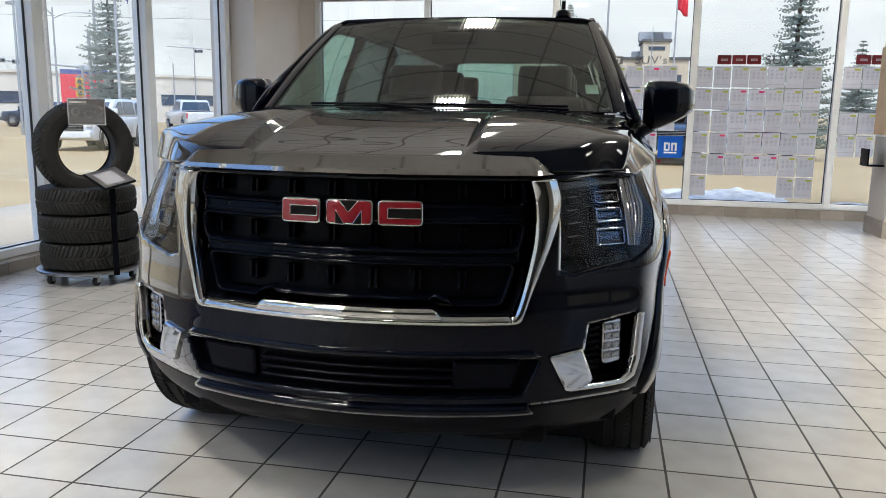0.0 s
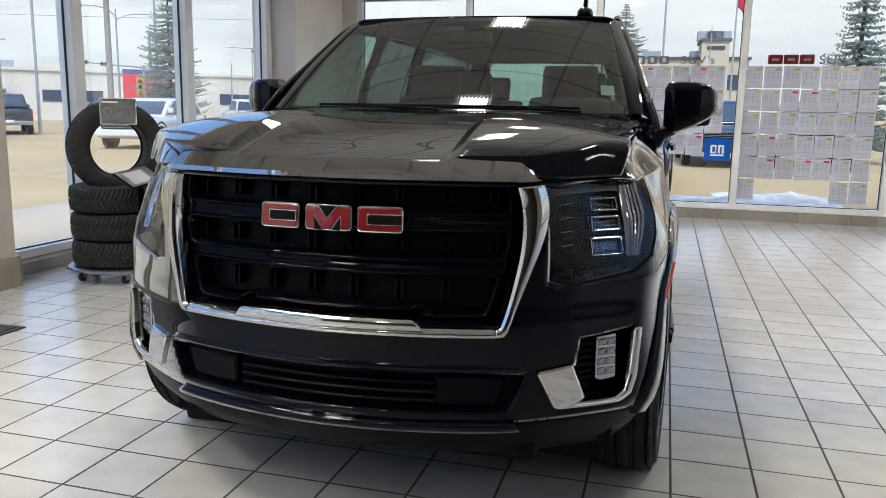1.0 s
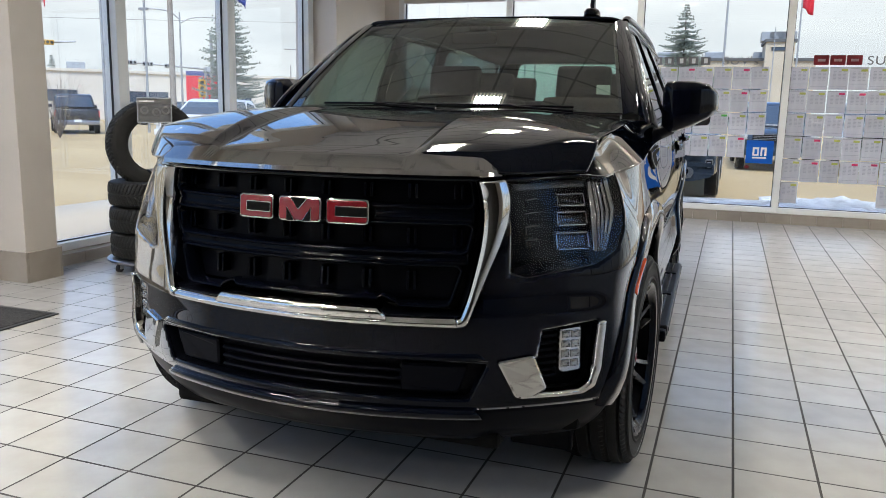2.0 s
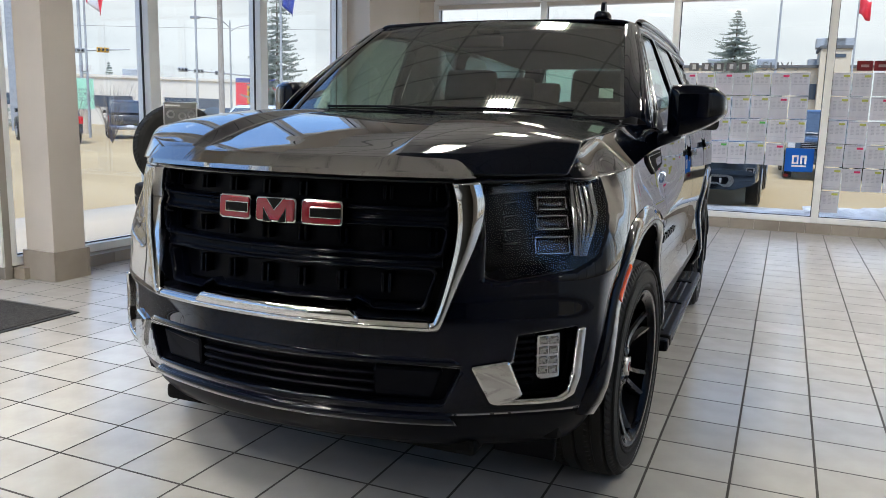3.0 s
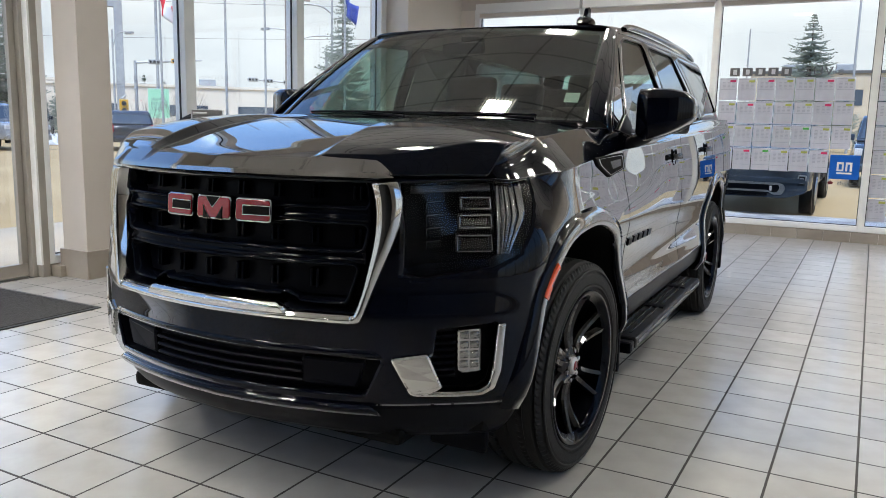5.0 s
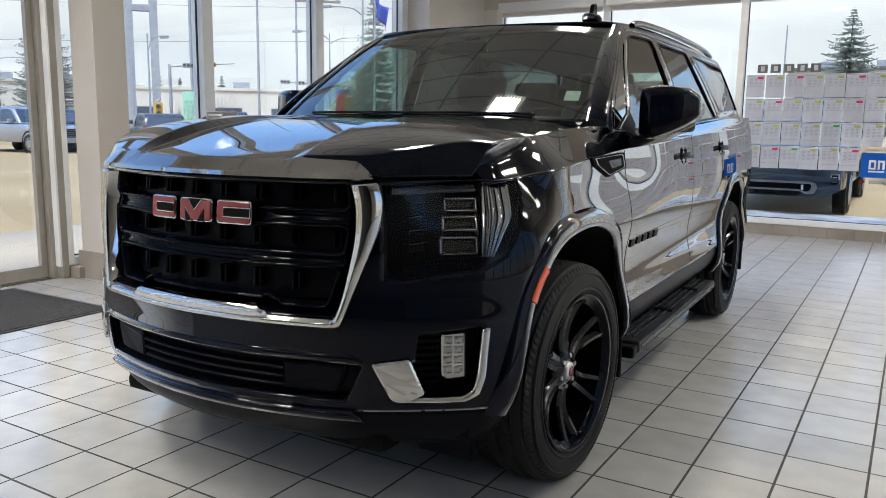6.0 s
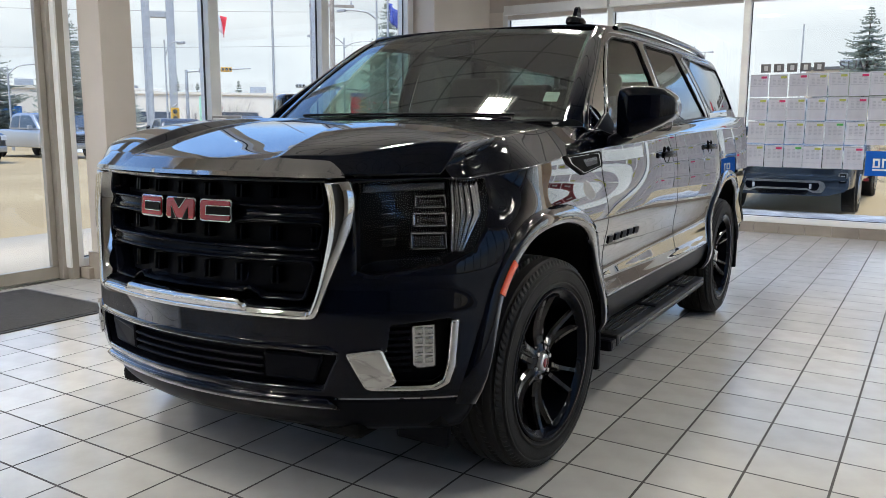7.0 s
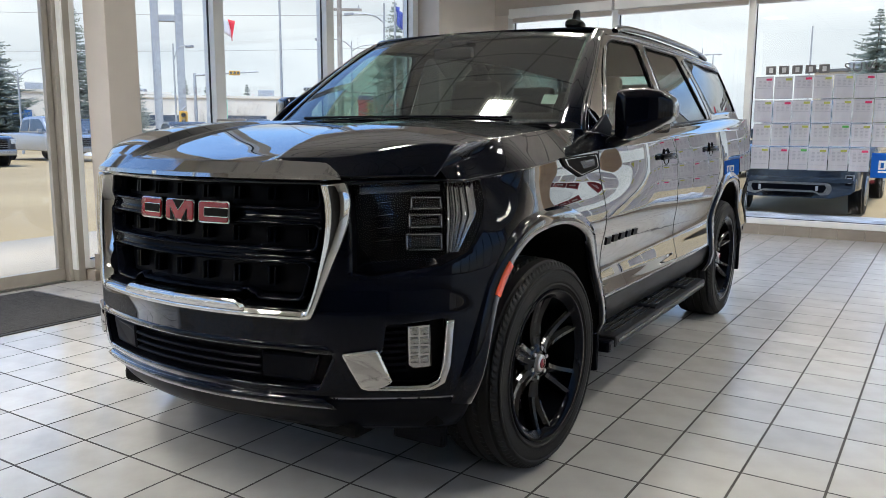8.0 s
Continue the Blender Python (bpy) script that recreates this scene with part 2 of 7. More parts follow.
def box_bm(x0, x1, y0, y1, z0, z1, bevel=0.0, m=None):
    bm = bmesh.new()
    box(bm, x0, x1, y0, y1, z0, z1, bevel, m)
    return bm


def rod(bm, a, b, r0, r1=None, n=10):
    """A tapered round bar from a to b."""
    a, b = Vector(a), Vector(b)
    q = (b - a).to_track_quat("Z", "Y").to_matrix().to_4x4()
    bmesh.ops.create_cone(bm, cap_ends=True, segments=n, radius1=r0, radius2=r0 if r1 is None else r1, depth=(b - a).length,
                          matrix=Matrix.Translation((a + b) / 2) @ q)


def rod_bm(a, b, r0, r1=None, n=10):
    bm = bmesh.new()
    rod(bm, a, b, r0, r1, n)
    return bm


def lathe(profile, n=48, axis="z"):
    """Turns a closed or open profile of (radius, height) round z."""
    verts, faces = [], []
    k = len(profile)
    for i in range(n):
        c, s = math.cos(2 * math.pi * i / n), math.sin(2 * math.pi * i / n)
        verts += [(r * c, r * s, h) if axis == "z" else (h, r * c, r * s) for r, h in profile]
    for i in range(n):
        for j in range(k - 1):
            a, b = i * k + j, ((i + 1) % n) * k + j
            faces.append((a, b, b + 1, a + 1))
    return verts, faces


def prism(poly, d0, d1, to):
    """A solid with the outline poly, between the depths d0 and d1; to(a, b, d) gives the place."""
    n = len(poly)
    verts = [to(a, b, d0) for a, b in poly] + [to(a, b, d1) for a, b in poly]
    faces = [tuple(range(n)), tuple(range(2 * n - 1, n - 1, -1))]
    faces += [(i, i + n, (i + 1) % n + n, (i + 1) % n) for i in range(n)]
    return verts, faces


def letters(name, text, size, mat, m, parent=None, depth=0.004, spread=1.0, label=""):
    cu = bpy.data.curves.new(name, "FONT")
    cu.body, cu.size, cu.extrude, cu.space_character = text, size, depth, spread
    cu.align_x = "LEFT"
    tmp = bpy.data.objects.new(name, cu)
    me = bpy.data.meshes.new_from_object(tmp)
    bpy.data.objects.remove(tmp)
    bpy.data.curves.remove(cu)
    me.materials.append(mat)
    ob = new(name, me)
    ob.matrix_basis = m
    if parent:
        ob.parent = parent
    if label:
        ob["label"] = label
    return ob


# ---- the showroom ----
TILE = 0.3048
X_LEFT, Y_REAR = -5.20, 8.27          # planes of the two glazed walls
X_RIGHT, Y_FRONT, Z_CEIL, Z_HEAD = 9.0, -13.0, 4.95, 4.20

# floor slab (grout) with its tiles further down
tagged(part("floor", box_bm(-5.40, X_RIGHT + 0.1, Y_FRONT - 0.1, 8.43, -0.25, -0.0007), M_GROUT),
       "square beige-grey ceramic tile floor with dark grout lines", "floor", kind="structure")

# solid walls that close the room out of view; the south one is dark to dim the nose's reflections
for nm, bx in (("wall_south", (-5.4, X_RIGHT + 0.2, Y_FRONT - 0.2, Y_FRONT, -0.2, Z_CEIL)),
               ("wall_east", (X_RIGHT, X_RIGHT + 0.2, Y_FRONT, -5.0, -0.2, Z_CEIL)),
               ("wall_northeast", (8.62, X_RIGHT + 0.2, 8.07, 8.43, -0.2, Z_CEIL))):
    tagged(part(nm, box_bm(*bx), M_BACKWALL if nm == "wall_south" else M_WALL), "plain painted wall", "wall", kind="structure")

# ceiling with a grid of bars
bm = box_bm(-5.4, X_RIGHT + 0.2, Y_FRONT - 0.2, 8.47, Z_CEIL, Z_CEIL + 0.2)
for i in range(13):
    box(bm, -5.2 + i * 1.22, -5.16 + i * 1.22, Y_FRONT, 8.2, Z_CEIL - 0.012, Z_CEIL - 0.001)
for i in range(35):
    box(bm, -5.2, X_RIGHT, Y_FRONT + i * 0.61, Y_FRONT + 0.03 + i * 0.61, Z_CEIL - 0.010, Z_CEIL - 0.002)
ceiling_ob = part("ceiling", bm, M_CEIL)
ceiling_ob.data.materials.append(M_TBAR)
for pl in ceiling_ob.data.polygons:
    pl.material_index = 1 if pl.center.z < Z_CEIL - 0.0005 else 0
tagged(ceiling_ob, "suspended ceiling with square panels in a grid", "ceiling", kind="structure")


def troffer(x, y, watts):
    t = empty("ceiling_light", x, y, Z_CEIL - 0.015, 0, "recessed louvred ceiling light, from a set partly added as unseen fill", "ceiling light", "ceiling lights")
    bm = bmesh.new()
    for a in (-1, 1):
        box(bm, -0.30, 0.30, a * 0.38 - 0.02, a * 0.38 + 0.02, -0.03, 0.0)
        box(bm, a * 0.30 - 0.02, a * 0.30 + 0.02, -0.38, 0.38, -0.03, 0.0)
    part("frame", bm, M_FRAME, t)
    part("diffuser", box_bm(-0.275, 0.275, -0.355, 0.355, -0.006, 0.0), M_LAMP, t, "glowing white diffuser")
    for i in range(9):
        x0 = -0.236 + i * 0.059
        part("slat", box_bm(x0 - 0.011, x0 + 0.011, -0.355, 0.355, -0.040, -0.018), M_FRAME, t)
    d = bpy.data.lights.new("tube", "AREA")
    d.shape, d.size, d.size_y, d.energy, d.color = "RECTANGLE", 0.42, 0.56, watts, (1.0, 0.93, 0.82)
    d.spread = radians(140)
    lamp = new("tube_lamp", d)
    lamp.parent = t
    lamp.matrix_basis = pose(0, 0, -0.008)


# the first three are known; the others are unseen fill added for the floor
for tx, ty in ((-1.54, 1.34), (-1.48, 3.88), (-1.48, 6.1), (2.6, 1.5), (2.6, 3.9), (2.6, 6.3), (4.6, 2.6), (4.6, 5.2), (6.4, 3.9), (6.4, 1.5), (6.4, 6.3), (6.4, -3.3),
               (-3.9, -6.0), (-3.9, -3.6), (-3.9, -1.2), (-2.7, -4.8), (-2.7, -2.4), (-3.9, -8.6), (-1.4, -8.0)):
    troffer(tx, ty, 92.0 if ty > 0 and tx < 4 else 142.0)


def glazed(wall, place, x0, x1, z0, z1, mullions, mw, md, label, rail=0.07):
    """One glazed wall: bottom and top rails, mullions, gaskets and panes, in the wall's own x (along), y (out), z."""
    w = empty(wall, *place, label=label, category="window", kind="structure")
    part("window_frame", box_bm(x0, x1, -md * 0.5, md * 0.5, z0, z0 + rail, 0.004), M_FRAME, w)
    part("window_frame", box_bm(x0, x1, -md * 0.5, md * 0.5, z1, z1 + rail, 0.004), M_FRAME, w)
    for c in mullions:
        part("mullion", box_bm(c - mw / 2, c + mw / 2, -md / 2 - 0.004, md / 2 + 0.004, z0 + 0.002, z1 + rail, 0.005), M_FRAME, w)
    for a, b in zip(mullions, mullions[1:]):
        bm = bmesh.new()
        for s in (a + mw / 2, b - mw / 2 - 0.008):
            box(bm, s, s + 0.008, -0.004, 0.014, z0 + rail, z1)
        box(bm, a + mw / 2, b - mw / 2, -0.004, 0.014, z0 + rail, z0 + rail + 0.008)
        part("gasket", bm, M_GASKET, w)
        p = part("pane", box_bm(a + mw / 2, b - mw / 2, 0.004, 0.010, z0 + rail, z1), M_GLAZING, w)
        p.visible_shadow = False
    return w


# rear glazed wall and its low tiled kerb
REAR_M = [-4.51, -2.87, -1.06, 0.80, 2.60, 4.40, 6.25, 8.55]
glazed("window_1", (0, Y_REAR, 0, 0), -4.555, 8.62, 0.135, 2.95, REAR_M, 0.085, 0.13, "tall silver-framed showroom window with papers taped to its glass")
# left glazed wall
LEFT_M = [1.50, 3.13, 4.83, 6.60]
glazed("window_2", (X_LEFT, 0, 0, 90), 1.46, 6.67, 0.10, Z_HEAD, LEFT_M, 0.13, 0.15, "tall silver-framed showroom window towards the parking lot")
glazed("window_4", (X_RIGHT + 0.1, 0, 0, -90), -8.06, 5.0, 0.135, 4.75, [-8.0, -6.5, -4.6, -2.7, -0.8, 1.1, 3.0, 4.93], 0.13, 0.13, "tall silver-framed showroom window on the far side")
tagged(part("wall_header", box_bm(X_RIGHT, X_RIGHT + 0.2, -5.0, 8.07, 4.82, Z_CEIL), M_WALL), "beige bulkhead above the far side window", "wall", kind="structure")
tagged(part("wall_sill", box_bm(X_RIGHT, X_RIGHT + 0.2, -5.0, 8.07, -0.2, 0.1335), M_KERB), "low tiled wall under the far side window", "wall", kind="structure")

# kerbs, header and the solid pieces round the glazing
def kerb(name, a0, a1, face, depth, h, axis):
    k = empty(name, label="low taupe tiled base along the foot of the window", category="baseboard", kind="structure")
    n = max(1, round((a1 - a0) / 0.305))
    for i in range(n):
        s, e = a0 + (a1 - a0) * i / n, a0 + (a1 - a0) * (i + 1) / n - 0.003
        bx = (s, e, face, face + depth, 0, h) if axis == "x" else (face - depth, face, s, e, 0, h)
        part("base_tile", box_bm(*bx, 0.004), M_KERB, k)
    return k


kerb("baseboard_1", -4.76, 8.60, 8.19, 0.20, 0.130, "x")
kerb("baseboard_2", 1.53, 6.67, -5.01, 0.26, 0.095, "y")
kerb("baseboard_3", 6.70, 8.185, -4.765, 0.02, 0.16, "y")

# rear bulkhead takes the darker column colour in place of shade, dimming the hood's reflection
tagged(part("wall_header", box_bm(-4.785, 8.62, 8.21, 8.43, 3.02, Z_CEIL), M_COLUMN), "beige bulkhead above the rear window", "wall", kind="structure")
tagged(part("wall_header", box_bm(-5.32, -5.14, -13.0, 6.67, Z_HEAD + 0.07, Z_CEIL), M_WALL), "beige bulkhead above the side window", "wall", kind="structure")
tagged(part("wall_corner", box_bm(-5.40, -4.785, 6.68, 8.43, -0.2, Z_CEIL, 0.006), M_WALL), "plain beige painted corner wall", "wall", kind="structure")
tagged(part("wall_corner", box_bm(-4.783, -4.557, 8.205, 8.43, -0.2, 3.018), M_WALL), "narrow beige wall between corner and window", "wall", kind="structure")
tagged(part("wall_sill", box_bm(-5.29, -5.15, 1.53, 6.67, -0.2, 0.0985), M_WALL), "low wall under the side window", "wall", kind="structure")
tagged(part("wall_sill", box_bm(-4.555, 8.62, 8.23, 8.43, -0.2, 0.1335), M_WALL), "low wall under the rear window", "wall", kind="structure")

# roller blind cassettes at the head of the rear window
for a, b in zip(REAR_M, REAR_M[1:]):
    c = empty("roller_blind", (a + b) / 2, 8.15, 2.93, 0, "rolled-up grey fabric blind at the window head", "blind", "roller blinds")
    w = (b - a) / 2 - 0.02
    part("cassette", box_bm(-w, w, -0.05, 0.055, 0.03, 0.16, 0.008), M_FRAME, c)
    part("fabric", box_bm(-w + 0.03, w - 0.03, 0.03, 0.036, -0.03, 0.04), M_WALL, c)
    part("bottom_bar", rod_bm((-w + 0.03, 0.033, -0.03), (w - 0.03, 0.033, -0.03), 0.009), M_FRAME, c)

# framed board on the corner wall
b = empty("notice_board", -4.945, 7.72, 1.95, 90, "small pale wooden board in a thin frame", "board")
part("panel", box_bm(-0.22, 0.22, -0.018, -0.002, -0.45, 0.45, 0.002), M_BOARD, b)
bm = bmesh.new()
for a in (-1, 1):
    box(bm, a * 0.23 - 0.012, a * 0.23 + 0.012, -0.024, -0.001, -0.47, 0.47)
    box(bm, -0.218, 0.218, -0.024, -0.001, a * 0.46 - 0.012, a * 0.46 + 0.012)
part("frame", bm, M_DOORFRAME, b)


def column(x0, x1, y0, y1, skirt):
    c = empty("column", (x0 + x1) / 2, (y0 + y1) / 2, 0, 0, "square warm grey painted column with a darker tiled skirt", "column", "columns", kind="structure")
    w, d = (x1 - x0) / 2, (y1 - y0) / 2
    part("shaft", box_bm(-w, w, -d, d, 0, Z_CEIL, 0.006), M_COLUMN, c)
    for s in (-1, 1):
        part("skirt_tile", box_bm(-w - 0.022, w + 0.022, s * (d + 0.011) - 0.011, s * (d + 0.011) + 0.011, 0, skirt, 0.003), M_KERB, c)
        part("skirt_tile", box_bm(s * (w + 0.0115) - 0.011, s * (w + 0.0115) + 0.011, -d + 0.001, d - 0.001, 0, skirt - 0.001, 0.003), M_KERB, c)
    return c


column(-5.055, -4.755, 1.60, 1.90, 0.235)
column(2.827, 3.347, 6.664, 7.284, 0.20)
# board and leaflet holder on the second column
b = empty("cork_board", 2.815, 6.974, 1.16, 0, "tan cork board fixed to a column", "board")
part("panel", box_bm(-0.012, 0.010, -0.31, 0.31, 0.0, 1.0, 0.003), M_BOARD, b)
part("bottom_rail", box_bm(-0.016, 0.010, -0.315, 0.315, -0.022, -0.002, 0.002), M_FRAME, b)
h = empty("leaflet_holder", 2.747, 6.974, 0.80, 0, "dark angled leaflet holder on a column", "leaflet holder")
part("tray", box_bm(-0.10, 0.075, -0.14, 0.14, 0.0, 0.02, 0.004), M_SATIN, h)
part("back", box_bm(-0.11, -0.095, -0.14, 0.14, 0.0, 0.20, 0.003), M_SATIN, h)

# entrance: double glass door, sidelight post
d = empty("door_1", -5.26, 0.10, 0, 90, "aluminium and glass double entrance door, closed", "door", kind="structure")


def leaf(y0, y1):
    lf = part("door_leaf", box_bm(y0, y1, -0.025, 0.025, 0.012, 0.115, 0.003), M_DOORFRAME, d)
    for s in (y0 + 0.027, y1 - 0.027):
        part("stile", box_bm(s - 0.027, s + 0.027, -0.024, 0.024, 0.117, 2.56, 0.003), M_DOORFRAME, lf)
    part("top_rail", box_bm(y0, y1, -0.025, 0.025, 2.562, 2.66, 0.003), M_DOORFRAME, lf)
    part("pane", box_bm(y0 + 0.054, y1 - 0.054, -0.003, 0.003, 0.117, 2.56), M_GLAZING, lf).visible_shadow = False


leaf(0.28, 1.295)
leaf(-0.72, 0.27)
part("jamb", box_bm(1.30, 1.345, -0.075, 0.05, 0, Z_HEAD, 0.006), M_DOORFRAME, d)
part("jamb", box_bm(1.347, 1.42, -0.14, 0.05, 0, Z_HEAD, 0.01), M_DOORFRAME, d)
part("jamb", box_bm(-0.80, -0.725, -0.075, 0.05, 0, Z_HEAD, 0.006), M_DOORFRAME, d)
part("head", box_bm(-0.72, 1.295, -0.075, 0.05, 2.665, 2.76, 0.006), M_DOORFRAME, d)
part("transom_pane", box_bm(-0.72, 1.295, -0.004, 0.004, 2.762, Z_HEAD), M_GLAZING, d).visible_shadow = False
part("threshold", box_bm(-0.72, 1.27, -0.06, 0.06, 0, 0.010, 0.002), M_STEEL, d)
glazed("window_3", (X_LEFT, 0, 0, 90), -13.0, -0.705, 0.10, Z_HEAD, [-12.95, -11.0, -9.0, -7.0, -4.9, -2.80, -0.77], 0.13, 0.15, "tall silver-framed showroom window beside the entrance")
tagged(part("wall_sill", box_bm(-5.32, -5.05, -13.0, -0.71, -0.2, 0.0985), M_KERB), "low tiled base under the window by the entrance", "baseboard", kind="structure")

# entrance mat
m = empty("door_mat", -4.445, -0.254, 0.0, 0, "charcoal grey entrance mat lying on the tiles", "mat")
part("surface", box_bm(-0.585, 0.585, -1.22, 1.22, 0.001, 0.012, 0.003), M_MAT, m)
bm = bmesh.new()
for s in (-1, 1):
    box(bm, s * 0.603 - 0.017, s * 0.603 + 0.017, -1.25, 1.25, 0.0, 0.008, 0.003)
    box(bm, -0.585, 0.585, s * 1.237 - 0.016, s * 1.237 + 0.016, 0.0, 0.0078, 0.003)
part("edge", bm, M_MAT_EDGE, m)

# ---- the vehicle ----
CAR = empty("suv", -1.05, -0.695, 0.0, 1.25, "large glossy black sport utility vehicle with chrome grille surround", "car")


def curve1(pts, n, closed=False):
    """A smooth (centripetal) line through pts, n points, even in length."""
    p = np.array(pts, float)
    ext = np.vstack([2 * p[0] - p[1], p, 2 * p[-1] - p[-2]])
    out = []
    for i in range(1, len(ext) - 2):
        a, b, c, d = ext[i - 1:i + 3]
        t = np.linspace(0, 1, 24, endpoint=False)[:, None]
        out.append(0.5 * (2 * b + (c - a) * t + (2 * a - 5 * b + 4 * c - d) * t ** 2 + (3 * b - a - 3 * c + d) * t ** 3))
    out = np.vstack(out + [p[-1:]])
    s = np.concatenate([[0], np.cumsum(np.linalg.norm(np.diff(out, axis=0), axis=1))])
    q = np.linspace(0, s[-1], n)
    return np.stack([np.interp(q, s, out[:, k]) for k in range(p.shape[1])], 1), q


def table(pts):
    """A smooth function through (x, y) pairs."""
    xs, ys = np.array(pts, float).T
    m = np.gradient(ys, xs)

    def f(x):
        x = np.clip(np.asarray(x, float), xs[0], xs[-1])
        i = np.clip(np.searchsorted(xs, x) - 1, 0, len(xs) - 2)
        h = xs[i + 1] - xs[i]
        t = (x - xs[i]) / h
        return ((2 * t ** 3 - 3 * t ** 2 + 1) * ys[i] + (t ** 3 - 2 * t ** 2 + t) * h * m[i] + (3 * t ** 2 - 2 * t ** 3) * ys[i + 1] + (t ** 3 - t ** 2) * h * m[i + 1])
    return f


def ease(x, a, b):
    t = np.clip((np.asarray(x, float) - a) / (b - a), 0, 1)
    return t * t * (3 - 2 * t)


# plan of the body's widest line, from the middle of the nose round to the middle of the tail
PLAN, PLAN_S = curve1([(0, -0.006), (0.14, 0.002), (0.28, 0.022), (0.42, 0.054), (0.54, 0.092), (0.62, 0.130), (0.70, 0.180), (0.78, 0.236), (0.86, 0.296),
                       (0.925, 0.356), (0.972, 0.425), (1.000, 0.510), (1.014, 0.62), (1.020, 0.80), (1.022, 1.1), (1.025, 1.6), (1.028, 2.2), (1.030, 3.0), (1.028, 3.7),
                       (1.018, 4.2), (1.000, 4.7), (0.965, 5.05), (0.90, 5.22), (0.76, 5.30), (0.45, 5.335), (0, 5.345)], 900)
_t = np.gradient(PLAN, PLAN_S, axis=0)
_k = np.ones(15) / 15
_t = np.stack([np.convolve(np.pad(_t[:, i], 7, mode="edge"), _k, mode="valid") for i in (0, 1)], 1)
_t /= np.linalg.norm(_t, axis=1)[:, None]
PLAN_N = np.stack([-_t[:, 1], _t[:, 0]], 1)       # points into the body
S_END = PLAN_S[-1]
FRONT_OFF = table([(0.28, 0.12), (0.33, 0.07), (0.39, 0.035), (0.45, 0.008), (0.52, 0.0), (0.62, 0.0), (0.72, 0.0), (0.80, 0.008), (0.95, 0.014), (1.08, 0.022), (1.17, 0.034), (1.25, 0.06)])
SIDE_OFF = table([(0.28, 0.16), (0.40, 0.040), (0.46, 0.002), (0.54, -0.004), (0.64, 0.010), (0.74, 0.024), (0.82, 0.018), (0.90, 0.004), (0.97, 0.0), (1.10, 0.004), (1.22, 0.014), (1.34, 0.03)])
CREASE = table([(0.0, 1.165), (0.30, 1.165), (0.42, 1.160), (0.60, 1.172), (0.80, 1.192), (1.33, 1.236), (2.0, 1.268), (2.76, 1.300), (3.5, 1.322), (4.4, 1.335), (5.4, 1.335)])


def plan_at(s):
    s = np.asarray(s, float)
    p = np.stack([np.interp(s, PLAN_S, PLAN[:, 0]), np.interp(s, PLAN_S, PLAN[:, 1])], -1)
    n = np.stack([np.interp(s, PLAN_S, PLAN_N[:, 0]), np.interp(s, PLAN_S, PLAN_N[:, 1])], -1)
    return p, n


def shell(s, z, out=0.0):
    """A point of the lower body: s along the plan (negative: the other side), z its height, out: proud of the skin."""
    sg = np.where(np.asarray(s) < 0, -1.0, 1.0)
    s, z = np.abs(s), np.asarray(z, float)
    p, n = plan_at(s)
    w = ease(p[..., 1], 0.30, 0.62)
    off = FRONT_OFF(z) * (1 - w) + SIDE_OFF(z) * w
    rake = 0.085 * np.clip((z - 0.86) / 0.30, 0, 1.2) ** 1.2 * ease(p[..., 0], 0.66, 0.86) * (1 - ease(p[..., 1], 0.42, 0.85))
    tuck = 0.040 * ease(z, 0.92, 1.17) * ease(p[..., 1], 0.40, 0.62) * (1 - ease(p[..., 1], 1.3, 2.3))
    off = off + rake + tuck - out
    q = p + n * off[..., None]
    return np.stack([sg * q[..., 0], q[..., 1], z * np.ones_like(off)], -1)


_vi = np.where((PLAN[:, 1] > 0.2) & (PLAN[:, 1] < 5.1))[0]
S_OF_V = lambda v: np.interp(v, PLAN[_vi, 1], PLAN_S[_vi])


def s_front(u):
    """Along the plan at the width u, on the nose."""
    k = int(np.argmax(PLAN[:, 0] > 1.012))
    return np.sign(u) * np.interp(np.abs(u), PLAN[:k, 0], PLAN_S[:k])


def inside(pts, poly):
    x, y = pts[..., 0], pts[..., 1]
    r = np.zeros(x.shape, bool)
    for (x0, y0), (x1, y1) in zip(poly, np.roll(poly, -1, axis=0)):
        c = (y0 > y) != (y1 > y)
        r ^= c & (x < (x1 - x0) * (y - y0) / ((y1 - y0) if y1 != y0 else 1e-9) + x0)
    return r


def snapped(pt, poly):
    a, b = poly, np.roll(poly, -1, axis=0)
    d = b - a
    t = np.clip(((pt - a) * d).sum(1) / np.maximum((d * d).sum(1), 1e-12), 0, 1)
    q = a + d * t[:, None]
    return q[np.argmin(((q - pt) ** 2).sum(1))]


